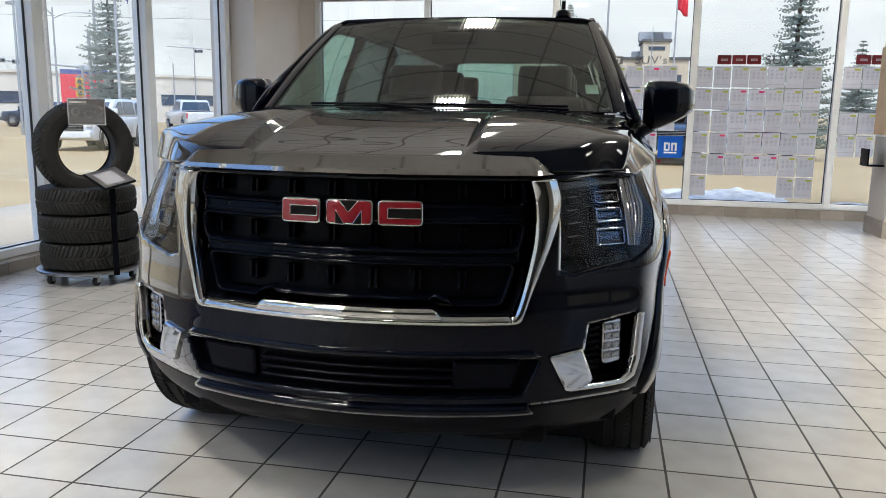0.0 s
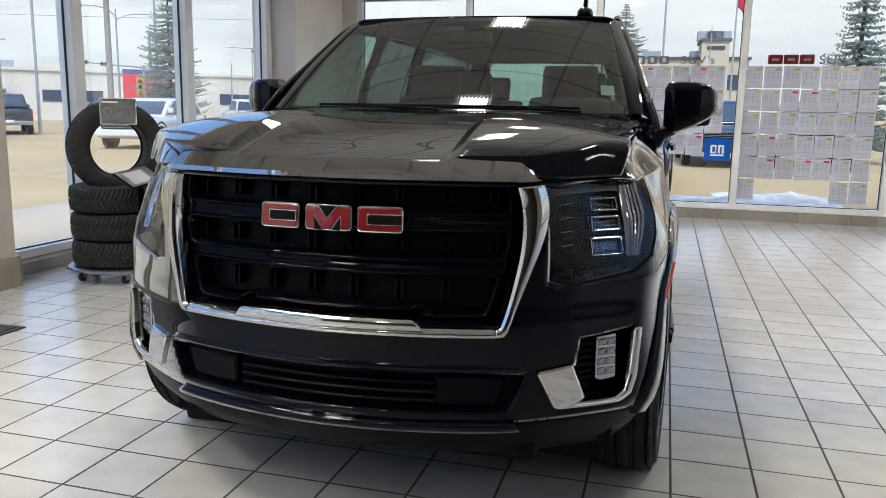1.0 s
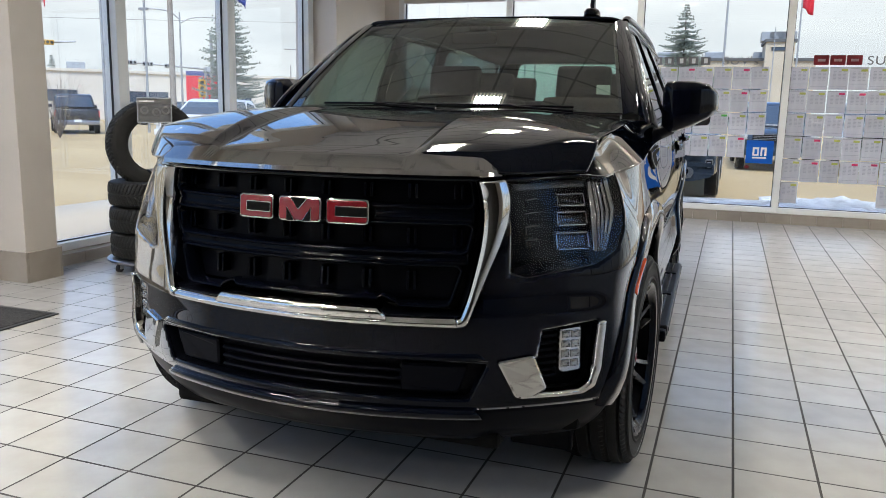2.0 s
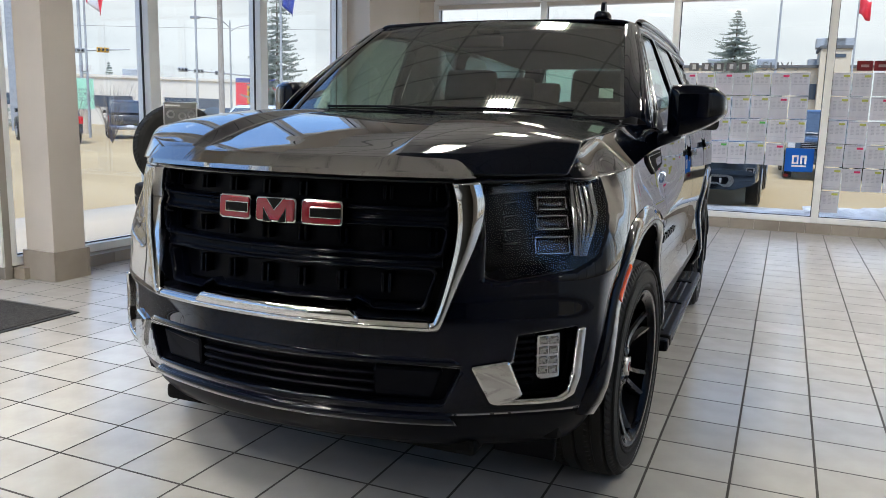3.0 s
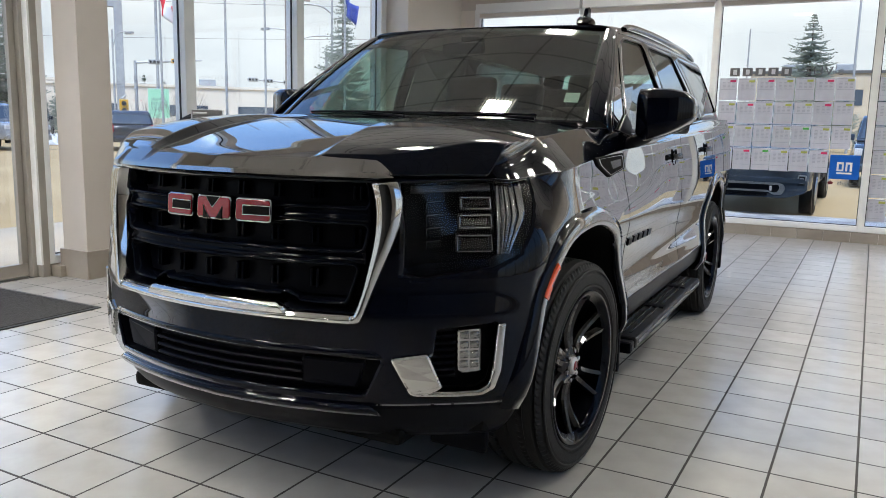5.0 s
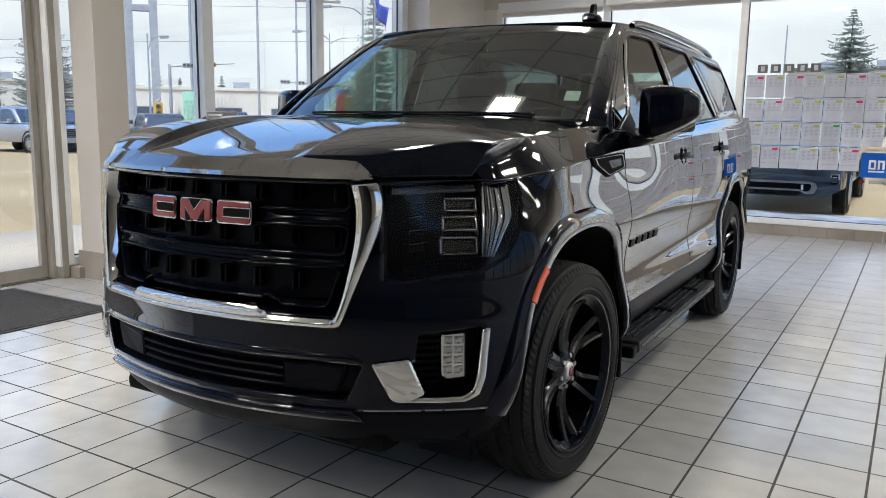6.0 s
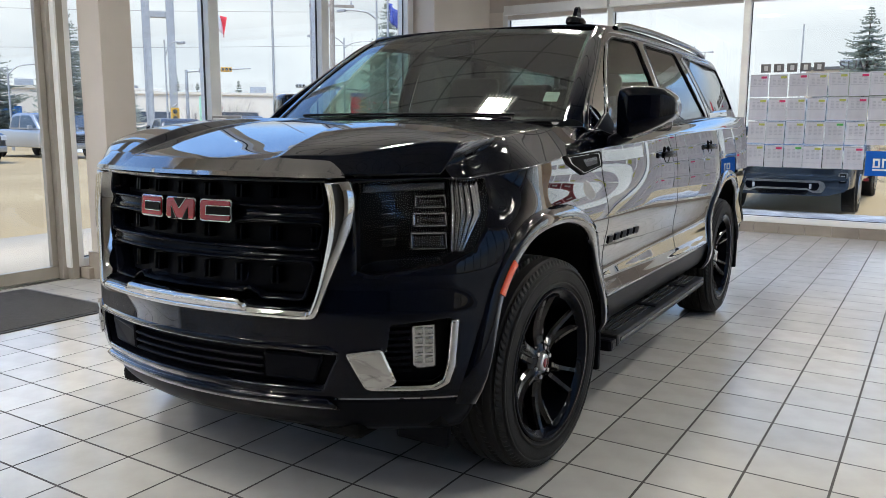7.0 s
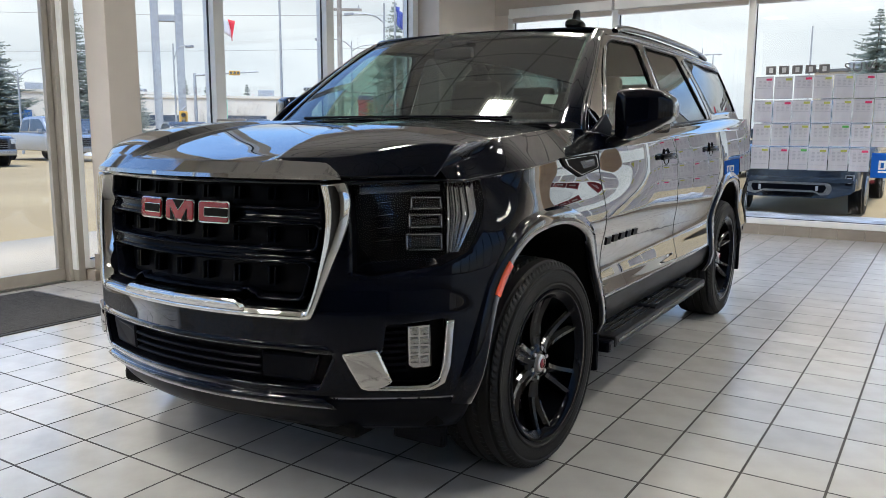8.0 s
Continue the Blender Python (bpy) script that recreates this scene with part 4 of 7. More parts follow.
for sg in (1, -1):
    o = [(sg * u, z) for u, z in ((0.640, 1.156), (0.652, 1.10), (0.648, 1.04), (0.628, 0.965), (0.597, 0.88), (0.566, 0.795), (0.540, 0.722), (0.528, 0.7085), (0.508, 0.7045))]
    i = [(sg * u, z) for u, z in ((0.560, 1.150), (0.572, 1.10), (0.577, 1.04), (0.572, 0.965), (0.556, 0.88), (0.537, 0.80), (0.518, 0.742), (0.512, 0.737), (0.505, 0.7365))]
    nose_strip("surround_upright", curve1(o, 80)[0], curve1(i, 80)[0], [(0, -0.012), (0.0, 0.006), (0.10, 0.016), (0.45, 0.024), (0.93, 0.012), (1.0, 0.004), (1.0, -0.05)], M_CHROME, grille, "chrome grille upright")
lo = [(-0.510, 0.7045), (0.510, 0.7045)]
hi = [(-0.507, 0.7365), (0.507, 0.7365)]
nose_strip("surround_foot", lo, hi, [(0, -0.012), (0, 0.006), (0.18, 0.018), (0.55, 0.018), (0.9, 0.006), (1, 0.0), (1.0, -0.05)], M_CHROME, grille, "chrome grille foot bar")
nose_strip("foot_plate", [(-0.300, 0.726), (0.300, 0.726)], [(-0.270, 0.762), (0.270, 0.762)], [(0, -0.04), (0, 0.020), (0.12, 0.027), (0.88, 0.025), (1, 0.018), (1, -0.04)], M_CHROME, grille, "chrome centre plate")
# grille tub walls
g = along(GRILLE + GRILLE[:1], 121)[:-1]
v_, f_ = bands([on_nose(g, -0.008), on_nose(g * np.array([0.985, 1.0]), -0.10)], closed_along=True)
obj("grille_tub", v_, f_, M_SATIN, grille)
# rims of the three bays and the two wide bars between them
BAYS = [[(-0.550, 1.073), (-0.540, 1.150), (0.540, 1.150), (0.550, 1.073)],
        [(-0.530, 0.934), (-0.548, 1.012), (0.548, 1.012), (0.530, 0.934)],
        [(-0.480, 0.768), (-0.516, 0.882), (0.516, 0.882), (0.480, 0.768), (0.310, 0.768), (0.280, 0.786), (-0.280, 0.786), (-0.310, 0.768)]]
for bay in BAYS:
    q = np.array(rounded(bay, 0.012, 3))
    c = q.mean(axis=0)
    q = along(np.vstack([q, q[:1]]), 141)[:-1]
    t = np.roll(q, -1, axis=0) - np.roll(q, 1, axis=0)
    t /= np.linalg.norm(t, axis=1)[:, None] + 1e-9
    nrm = np.stack([t[:, 1], -t[:, 0]], 1)
    nrm *= np.sign(((q - c) * nrm).sum(1))[:, None]
    rows = [on_nose(q + nrm * d, o) for d, o in ((0.0, -0.095), (0.0, -0.030), (0.004, -0.024), (0.009, -0.024), (0.013, -0.032), (0.013, -0.06))]
    v_, f_ = bands(rows, closed_along=True)
    obj("bay_rim", v_, f_, M_GLOSS, grille)
for z0, z1, w in ((1.017, 1.068, 0.555), (0.888, 0.929, 0.540)):
    nose_strip("grille_bar", [(-w, z0), (w, z0)], [(-w, z1), (w, z1)], [(0, -0.085), (0.0, -0.040), (0.12, -0.032), (0.45, -0.036), (0.55, -0.040), (0.9, -0.032), (1.0, -0.040), (1.0, -0.085)], M_GLOSS, grille)
# small upright tabs in the bays
for zc, h in ((1.112, 0.044), (0.973, 0.050), (0.834, 0.060)):
    for k in range(-4, 4):
        u = (k + 0.5) * 0.145
        if abs(u) > 0.44 and zc < 0.9:
            continue
        for d in (-0.011, 0.011):
            nose_slab("grille_tab", [(u + d - 0.0045, zc - h / 2), (u + d + 0.0045, zc - h / 2), (u + d + 0.0045, zc + h / 2), (u + d - 0.0045, zc + h / 2)], -0.095, -0.055, M_GLOSS, grille, chamfer=0.0015)
    nose_strip("bay_mesh", [(-0.55, zc - h), (0.55, zc - h)], [(-0.55, zc + h), (0.55, zc + h)], [(0, -0.092), (0.5, -0.088), (1, -0.092)], M_SATIN, grille)

# emblem: three red plates with bright rims and dark insets
emblem = nose_slab("emblem_base", [(-0.20, 1.020), (0.22, 1.020), (0.22, 1.076), (-0.20, 1.076)], -0.04, -0.018, M_GLOSS, grille, "red and chrome emblem plates")
Z0, Z1 = 1.010, 1.086
for a, b, inset in ((-0.216, -0.084, (0.034, 0.010)), (-0.066, 0.084, None), (0.100, 0.238, (0.034, 0.004))):
    nose_slab("emblem_rim", [(a, Z0), (b, Z0), (b, Z1), (a, Z1)], -0.02, 0.006, M_CHROME, emblem, chamfer=0.003, r=0.012)
    nose_slab("emblem_plate", [(a + 0.0045, Z0 + 0.0045), (b - 0.0045, Z0 + 0.0045), (b - 0.0045, Z1 - 0.0045), (a + 0.0045, Z1 - 0.0045)], 0.0, 0.009, M_RED, emblem, chamfer=0.003, r=0.009)
    if inset:
        zc = (Z0 + Z1) / 2
        for grow, o, mat in ((0.0028, 0.0105, M_CHROME), (0.0, 0.0120, M_VOID)):
            nose_slab("emblem_slot", [(a + inset[0] - grow, zc - 0.013 - grow), (b - inset[1] + grow, zc - 0.013 - grow), (b - inset[1] + grow, zc + 0.014 + grow), (a + inset[0] - grow, zc + 0.014 + grow)], 0.004, o, mat, emblem, chamfer=0.001)
    else:
        m0 = (a + b) / 2
        for tri in ([(m0 - 0.030, Z1 - 0.002), (m0, Z0 + 0.040), (m0 + 0.030, Z1 - 0.002)],
                    [(a + 0.034, Z0 + 0.002), (a + 0.034, Z0 + 0.042), (m0 - 0.014, Z0 + 0.002)], [(b - 0.034, Z0 + 0.002), (b - 0.034, Z0 + 0.042), (m0 + 0.014, Z0 + 0.002)]):
            cc = np.mean(np.array(tri), axis=0)
            nose_slab("emblem_slot", [tuple(cc + (np.array(p) - cc) * 1.14) for p in tri], 0.004, 0.0105, M_CHROME, emblem, chamfer=0.001)
            nose_slab("emblem_slot", tri, 0.004, 0.0120, M_VOID, emblem, chamfer=0.001)

# chrome lip along the front of the hood, its dim reflection put into a darker chrome
n = 100
us = np.linspace(-0.625, 0.625, n)
taper = np.clip((0.625 - np.abs(us)) / 0.045, 0, 1) ** 0.9
rows = []
for z, o in ((1.163, -0.02), (1.163, 0.012), (1.167, 0.020), (1.181, 0.019), (1.185, 0.015), (1.217, -0.022), (1.220, -0.029), (1.217, -0.040)):
    zz = 1.168 + (z - 1.168) * (0.15 + 0.85 * taper) + (0.010 * np.clip((np.abs(us) - 0.338) / 0.044, 0, 1) * taper if z > 1.19 else 0)
    rows.append(shell(s_front(us), zz, o * (0.4 + 0.6 * taper) + 0.012))
v_, f_ = bands(rows)
obj("hood_lip", v_, f_, M_LIP, CAR, "wide chrome lip along the hood edge", flat=True)


# headlamps
def headlamp(sg):
    hl = obj("headlight", *(lambda q: bands([on_nose(q * np.array([sg, 1]), -0.004), on_nose((q - q.mean(0)) * 0.97 * np.array([sg, 1]) + q.mean(0) * np.array([sg, 1]), -0.10)], closed_along=True))(along(LAMP_R + LAMP_R[:1], 91)[:-1]), M_SATIN, CAR, "large headlight with stacked square lamps behind clear glass")
    P = lambda pts: [(sg * u, z) for u, z in pts]
    # housing floor
    q = along(LAMP_R + LAMP_R[:1], 91)[:-1]
    c = q.mean(0)
    rows = [on_nose(((q - c) * k + c) * np.array([sg, 1]), -0.085 - 0.02 * (1 - k)) for k in (1.0, 0.6, 0.2)]
    v, f = bands(rows, closed_along=True)
    f = list(f) + [tuple(range(2 * len(q), 3 * len(q)))]
    obj("housing", v, f, M_SATIN, hl)
    # stacked square lamps
    for z0, z1, w0, w1 in ((1.058, 1.104, 0.814, 0.914), (0.998, 1.048, 0.808, 0.911), (0.924, 0.984, 0.800, 0.907)):
        nose_slab("lamp_bezel", P([(w0, z0), (w1, z0), (w1, z1), (w0, z1)]), -0.085, -0.056, M_BEZEL, hl, chamfer=0.004, r=0.008)
        nose_slab("lamp_lens", P([(w0 + 0.010, z0 + 0.010), (w1 - 0.010, z0 + 0.010), (w1 - 0.010, z1 - 0.010), (w0 + 0.010, z1 - 0.010)]), -0.07, -0.052, M_LAMP_GLASS, hl, chamfer=0.006, r=0.006)
        for a0, a1, b0, b1 in ((w0 + 0.008, w1 - 0.008, z0 + 0.004, z0 + 0.0075), (w0 + 0.004, w1 - 0.004, z1 - 0.006, z1 - 0.002), (w0 + 0.002, w0 + 0.006, z0 + 0.009, z1 - 0.008), (w1 - 0.006, w1 - 0.002, z0 + 0.009, z1 - 0.008)):
            nose_slab("lamp_rim", P([(a0, b0), (a1, b0), (a1, b1), (a0, b1)]), -0.07, -0.042, M_REFLECTOR, hl, chamfer=0.001)
    for k in range(4):
        z0 = 0.935 + k * 0.042
        nose_slab("reflector_rib", P([(0.722, z0), (0.760, z0 + 0.004), (0.760, z0 + 0.026), (0.722, z0 + 0.022)]), -0.085, -0.064, M_SATIN, hl, chamfer=0.002)
    # faceted outer reflector, wide at the top and tapering downwards
    for k in range(9):
        t0, t1 = k / 9, (k + 1) / 9
        top = [(0.932 + 0.074 * t, 1.146) for t in (t0, t1)]
        mid = [(0.926 + 0.072 * t, 1.04) for t in (t0, t1)]
        low = [(0.914 + 0.030 * t, 0.922) for t in (t0, t1)]
        d = 0.024 if k % 2 else 0.0
        nose_strip("reflector_facet", P([top[0], mid[0], low[0]]), P([top[1], mid[1], low[1]]), [(0, -0.050 + d), (0.5, -0.026 - d * 0.6), (1, -0.036 + d * 0.4)], (M_CHROME, M_LED, M_CHROME, M_REFLECTOR, M_LED)[k % 5], hl, n=12, ends=False)
    nose_strip("light_pipe", P([(0.672, 1.112), (0.905, 1.118)]), P([(0.674, 1.140), (0.905, 1.147)]), [(0, -0.05), (0.2, -0.022), (0.45, -0.016), (0.55, -0.020), (0.8, -0.018), (1, -0.05)], M_PIPE, hl, "smoked grey light pipe", n=20)
    # lower brow
    nose_slab("lower_brow", P([(0.665, 0.868), (0.70, 0.856), (0.885, 0.888), (0.875, 0.910), (0.71, 0.900), (0.668, 0.885)]), -0.06, -0.002, M_GLOSS, hl, chamfer=0.006)
    # cover glass
    q = along(LAMP_R + LAMP_R[:1], 121)[:-1]
    c = q.mean(0)
    rows = [on_nose(((q - c) * k + c) * np.array([sg, 1]), 0.002 * (1 - k)) for k in (0.995, 0.7, 0.4, 0.12)]
    v, f = bands(rows, closed_along=True)
    f = list(f) + [tuple(range(3 * len(q), 4 * len(q)))]
    obj("lens_cover", v, f, M_LENS_SMOKE, hl, "clear lens cover").visible_shadow = False


headlamp(1)
headlamp(-1)


# fog lamp corners
def fog(sg):
    P = lambda pts: [(sg * u, z) for u, z in pts]
    q = along(FOG_R + FOG_R[:1], 81)[:-1]
    v, f = bands([on_nose(q * np.array([sg, 1]), -0.004), on_nose(q * np.array([sg, 1]), -0.075)], closed_along=True)
    fg = obj("fog_light", v, f, M_SATIN, CAR, "upright fog light in a chrome corner trim")
    c = q.mean(0)
    v, f = bands([on_nose(((q - c) * k + c) * np.array([sg, 1]), -0.075) for k in (1.0, 0.5, 0.1)], closed_along=True)
    obj("fog_back", v, list(f) + [tuple(range(160, 240))], M_SATIN, fg)
    # chrome blade, foot and upright
    nose_slab("chrome_blade", P([(0.622, 0.597), (0.722, 0.612), (0.762, 0.500), (0.73, 0.478), (0.700, 0.470), (0.676, 0.478)]), -0.03, 0.014, M_CHROME, fg, "chrome corner blade", 0.006, 0.008)
    line_o = [(0.70, 0.469), (0.80, 0.466), (0.868, 0.468), (0.900, 0.490), (0.914, 0.55), (0.922, 0.705)]
    line_i = [(0.71, 0.489), (0.80, 0.486), (0.858, 0.488), (0.882, 0.506), (0.893, 0.56), (0.902, 0.703)]
    nose_strip("chrome_trim", P(line_o), P(line_i), [(0, -0.02), (0, 0.004), (0.2, 0.012), (0.8, 0.010), (1, 0.0), (1, -0.03)], M_CHROME, fg, "chrome edge trim", n=50)
    for k in range(8):
        z0 = 0.520 + k * 0.022
        nose_slab("fin", P([(0.735, z0), (0.800, z0 + 0.004), (0.800, z0 + 0.015), (0.735, z0 + 0.011)]), -0.075, -0.030, M_SATIN, fg, chamfer=0.002)
    nose_slab("lamp_case", P([(0.806, 0.548), (0.818, 0.536), (0.868, 0.542), (0.864, 0.690), (0.804, 0.684)]), -0.07, -0.022, M_REFLECTOR, fg, "bright upright lamp", 0.004, 0.006)
    for k in range(4):
        z0 = 0.556 + k * 0.032
        for u0 in (0.811, 0.838):
            nose_slab("led_cell", P([(u0, z0), (u0 + 0.022, z0 + 0.002), (u0 + 0.021, z0 + 0.025), (u0 - 0.001, z0 + 0.023)]), -0.03, -0.014, M_LED, fg, chamfer=0.007)


fog(1)
fog(-1)

# lower intake with slats
q = along(INTAKE + INTAKE[:1], 121)[:-1]
v_, f_ = bands([on_nose(q, -0.004), on_nose(q, -0.05)], closed_along=True)
intake = obj("lower_intake", v_, f_, M_SATIN, CAR, "black lower intake with slats")
nose_strip("intake_back", [(-0.60, 0.468), (0.60, 0.468)], [(-0.60, 0.602), (0.60, 0.602)], [(0, -0.048), (0.5, -0.046), (1, -0.048)], M_SATIN, intake)
for z0 in (0.494, 0.523, 0.552):
    nose_strip("slat", [(-0.30, z0), (0.34, z0)], [(-0.31, z0 + 0.012), (0.34, z0 + 0.012)], [(0, -0.046), (0, -0.018), (0.6, -0.012), (1, -0.02), (1, -0.046)], M_SATIN, intake)
for sg in (1, -1):
    nose_slab("intake_block", [(sg * 0.335, 0.485), (sg * 0.52, 0.485), (sg * 0.55, 0.580), (sg * 0.335, 0.580)], -0.046, -0.022, M_SATIN, intake, chamfer=0.008, r=0.01)
nose_strip("intake_brow", [(-0.60, 0.598), (0.60, 0.598)], [(-0.57, 0.622), (0.57, 0.622)], [(0, -0.02), (0, 0.004), (0.4, 0.010), (1, 0.001)], M_PAINT, intake)

# lower valance and the glossy lip
v_, f_ = sheet(np.linspace(-1.10, 1.10, 120), np.linspace(0, 1, 10), lambda s, b: shell(s, (0.300 + 0.012 * np.cos(s * 2.6)) + b * (0.434 - 0.300 - 0.012 * np.cos(s * 2.6)), -0.004))
thick(obj("front_valance", v_, f_, M_SATIN, CAR, "matte black lower valance"), 0.02)
nose_strip("bumper_lip", [(-0.60, 0.385), (0.60, 0.385)], [(-0.565, 0.438), (0.565, 0.438)], [(0, -0.03), (0.1, 0.004), (0.4, 0.020), (0.75, 0.022), (1, 0.004), (1, -0.02)], M_PAINT, CAR, "gloss black bumper lip")
bm = box_bm(-0.62, 0.62, 0.20, 0.9, 0.27, 0.33, 0.02)
part("splash_shield", bm, M_VOID, CAR)
for sg in (1, -1):
    part("air_deflector", box_bm(sg * 0.71 - 0.11, sg * 0.71 + 0.11, 0.45, 0.485, 0.195, 0.40, 0.012), M_SATIN, CAR)


# ---- wheels ----
def tyre_mesh(R, W, rim, n=128, chevron=False, name="tyre"):
    """A tyre about the local x axis, with cut tread."""
    hw = W / 2
    prof = []
    for k in range(33):
        x = -hw * 0.86 + hw * 1.72 * k / 32
        prof.append((x, R - 0.020 * (abs(x) / hw) ** 3.2, True))
    side = [(0.93, R - 0.030), (0.985, R - 0.055), (1.0, R - 0.085), (0.985, (R + rim) / 2), (0.96, rim + 0.030), (0.93, rim + 0.012), (0.86, rim + 0.002), (0.80, rim - 0.012)]
    full = [(-a * hw, r, False) for a, r in reversed(side)] + prof + [(a * hw, r, False) for a, r in side]
    verts, faces = [], []
    m = len(full)
    for i in range(n):
        ph = i / n
        for x, r, tread in full:
            d = 0.0
            if tread:
                w = abs(x) / hw
                if chevron:
                    k = (ph * 66 + 1.3 * w) % 1.0
                    d = 0.008 if k < 0.34 and w > 0.08 else 0.0
                    if w < 0.06:
                        d = 0.008
                else:
                    g = abs(((x / hw) * 2.6 + 0.5) % 1.0 - 0.5)
                    d = 0.011 if g < 0.12 and w < 0.78 else 0.0
                    k = (ph * 96 + 0.6 * x / hw) % 1.0
                    if k < 0.26 and w > 0.30:
                        d = max(d, 0.0070)
            c, s = math.cos(2 * math.pi * ph), math.sin(2 * math.pi * ph)
            verts.append((x, (r - d) * c, (r - d) * s))
    for i in range(n):
        for j in range(m - 1):
            a, b = i * m + j, ((i + 1) % n) * m + j
            faces.append((a, a + 1, b + 1, b))
    return verts, faces


def wheel_part(name, profile, mat, parent, n=64, flat=False, label=""):
    """Turned about x: profile of (x, radius)."""
    v, f = lathe([(r, x) for x, r in profile], n, "x")
    return obj(name, v, f, mat, parent, label, flat)


def make_wheel(sg, vc):
    w = empty("wheel", sg * 0.884, vc + 0.008, HUB_Z, -4.0 if vc == V_FRONT else 0)
    w.parent = CAR
    w["label"] = "black multi-spoke alloy wheel with road tyre"
    s = sg
    v, f = tyre_mesh(R_TYRE, 0.275, 0.292, n=192)
    obj("tyre", v, f, M_TYRE, w, "black road tyre", flat=True)
    # raised sidewall rings
    for r in (0.378, 0.318):
        wheel_part("sidewall_ring", [(s * 0.1345, r - 0.006), (s * 0.1385, r - 0.003), (s * 0.1385, r + 0.003), (s * 0.134, r + 0.006)], M_TYRE, w)
    wheel_part("rim", [(s * 0.110, 0.262), (s * 0.124, 0.276), (s * 0.132, 0.288), (s * 0.136, 0.298), (s * 0.130, 0.303), (s * 0.112, 0.300), (s * 0.02, 0.270), (-s * 0.08, 0.270)], M_GLOSS, w, label="gloss black rim")
    wheel_part("barrel", [(s * 0.112, 0.274), (s * 0.05, 0.262), (-s * 0.11, 0.266)], M_SATIN, w)
    wheel_part("brake_disc", [(s * 0.005, 0.07), (s * 0.005, 0.175), (-s * 0.02, 0.175), (-s * 0.02, 0.07)], M_STEEL, w, flat=True)
    wheel_part("wheel_back", [(-s * 0.05, 0.0), (-s * 0.05, 0.27)], M_VOID, w)
    # hub and cap
    wheel_part("hub", [(s * 0.02, 0.088), (s * 0.070, 0.082), (s * 0.082, 0.070), (s * 0.084, 0.040), (s * 0.080, 0.034)], M_RIM, w)
    wheel_part("hub_cap", [(s * 0.078, 0.036), (s * 0.094, 0.034), (s * 0.098, 0.028), (s * 0.100, 0.0)], M_STEEL, w, label="bright hub cap")
    wheel_part("cap_badge", [(s * 0.0992, 0.020), (s * 0.1012, 0.019), (s * 0.1015, 0.0)], M_RED, w)
    for k in range(6):
        a = 2 * math.pi * (k + 0.25) / 6
        c, sn = math.cos(a), math.sin(a)
        part("wheel_nut", rod_bm((s * 0.06, 0.058 * c, 0.058 * sn), (s * 0.090, 0.058 * c, 0.058 * sn), 0.010, 0.009, 6), M_STEEL, w)
    # six forked spokes: a stem at the hub, two slim arms with bevelled flanks out to the rim
    for k in range(6):
        a0 = 2 * math.pi * (k + 0.5) / 6
        for side in (-1, 1):
            sec = []
            for t in np.linspace(0, 1, 9):
                r = 0.050 + t * (0.288 - 0.050)
                ang = a0 + side * (0.155 * min(1.0, 0.085 / r) + 0.085 * t + 0.06 * max(0.0, t - 0.45))
                wid = 0.0240 - 0.0050 * t
                x1 = 0.092 - 0.030 * math.sin(math.pi * t ** 0.8) + 0.034 * t
                tx = np.array([0, math.cos(ang), math.sin(ang)])
                ty = np.array([0, -math.sin(ang), math.cos(ang)]) * side
                q = tx * r
                sec.append([q + ty * w_ + np.array([s * (x1 - d_), 0, 0]) for w_, d_ in ((-wid, 0.050), (-wid * 0.85, 0.016), (-wid * 0.15, 0.0), (wid * 0.62, 0.004), (wid * 0.95, 0.014), (wid, 0.050))])
            v, f = bands(sec, closed_along=True)
            obj("spoke", v, f, M_RIM, w, flat=True)
        web = []
        for t in np.linspace(0, 1, 4):
            r = 0.050 + 0.135 * t
            half = 0.155 * min(1.0, 0.085 / r) + 0.05 * t
            web.append([np.array([s * (0.080 - 0.030 * t), r * math.cos(a0 + h_), r * math.sin(a0 + h_)]) for h_ in (-half, 0.0, half)])
        v, f = bands(web)
        obj("spoke_web", v, f, M_RIM, w, flat=True)
    return w


for sg in (1, -1):
    for vc in (V_FRONT, V_REAR):
        make_wheel(sg, vc)

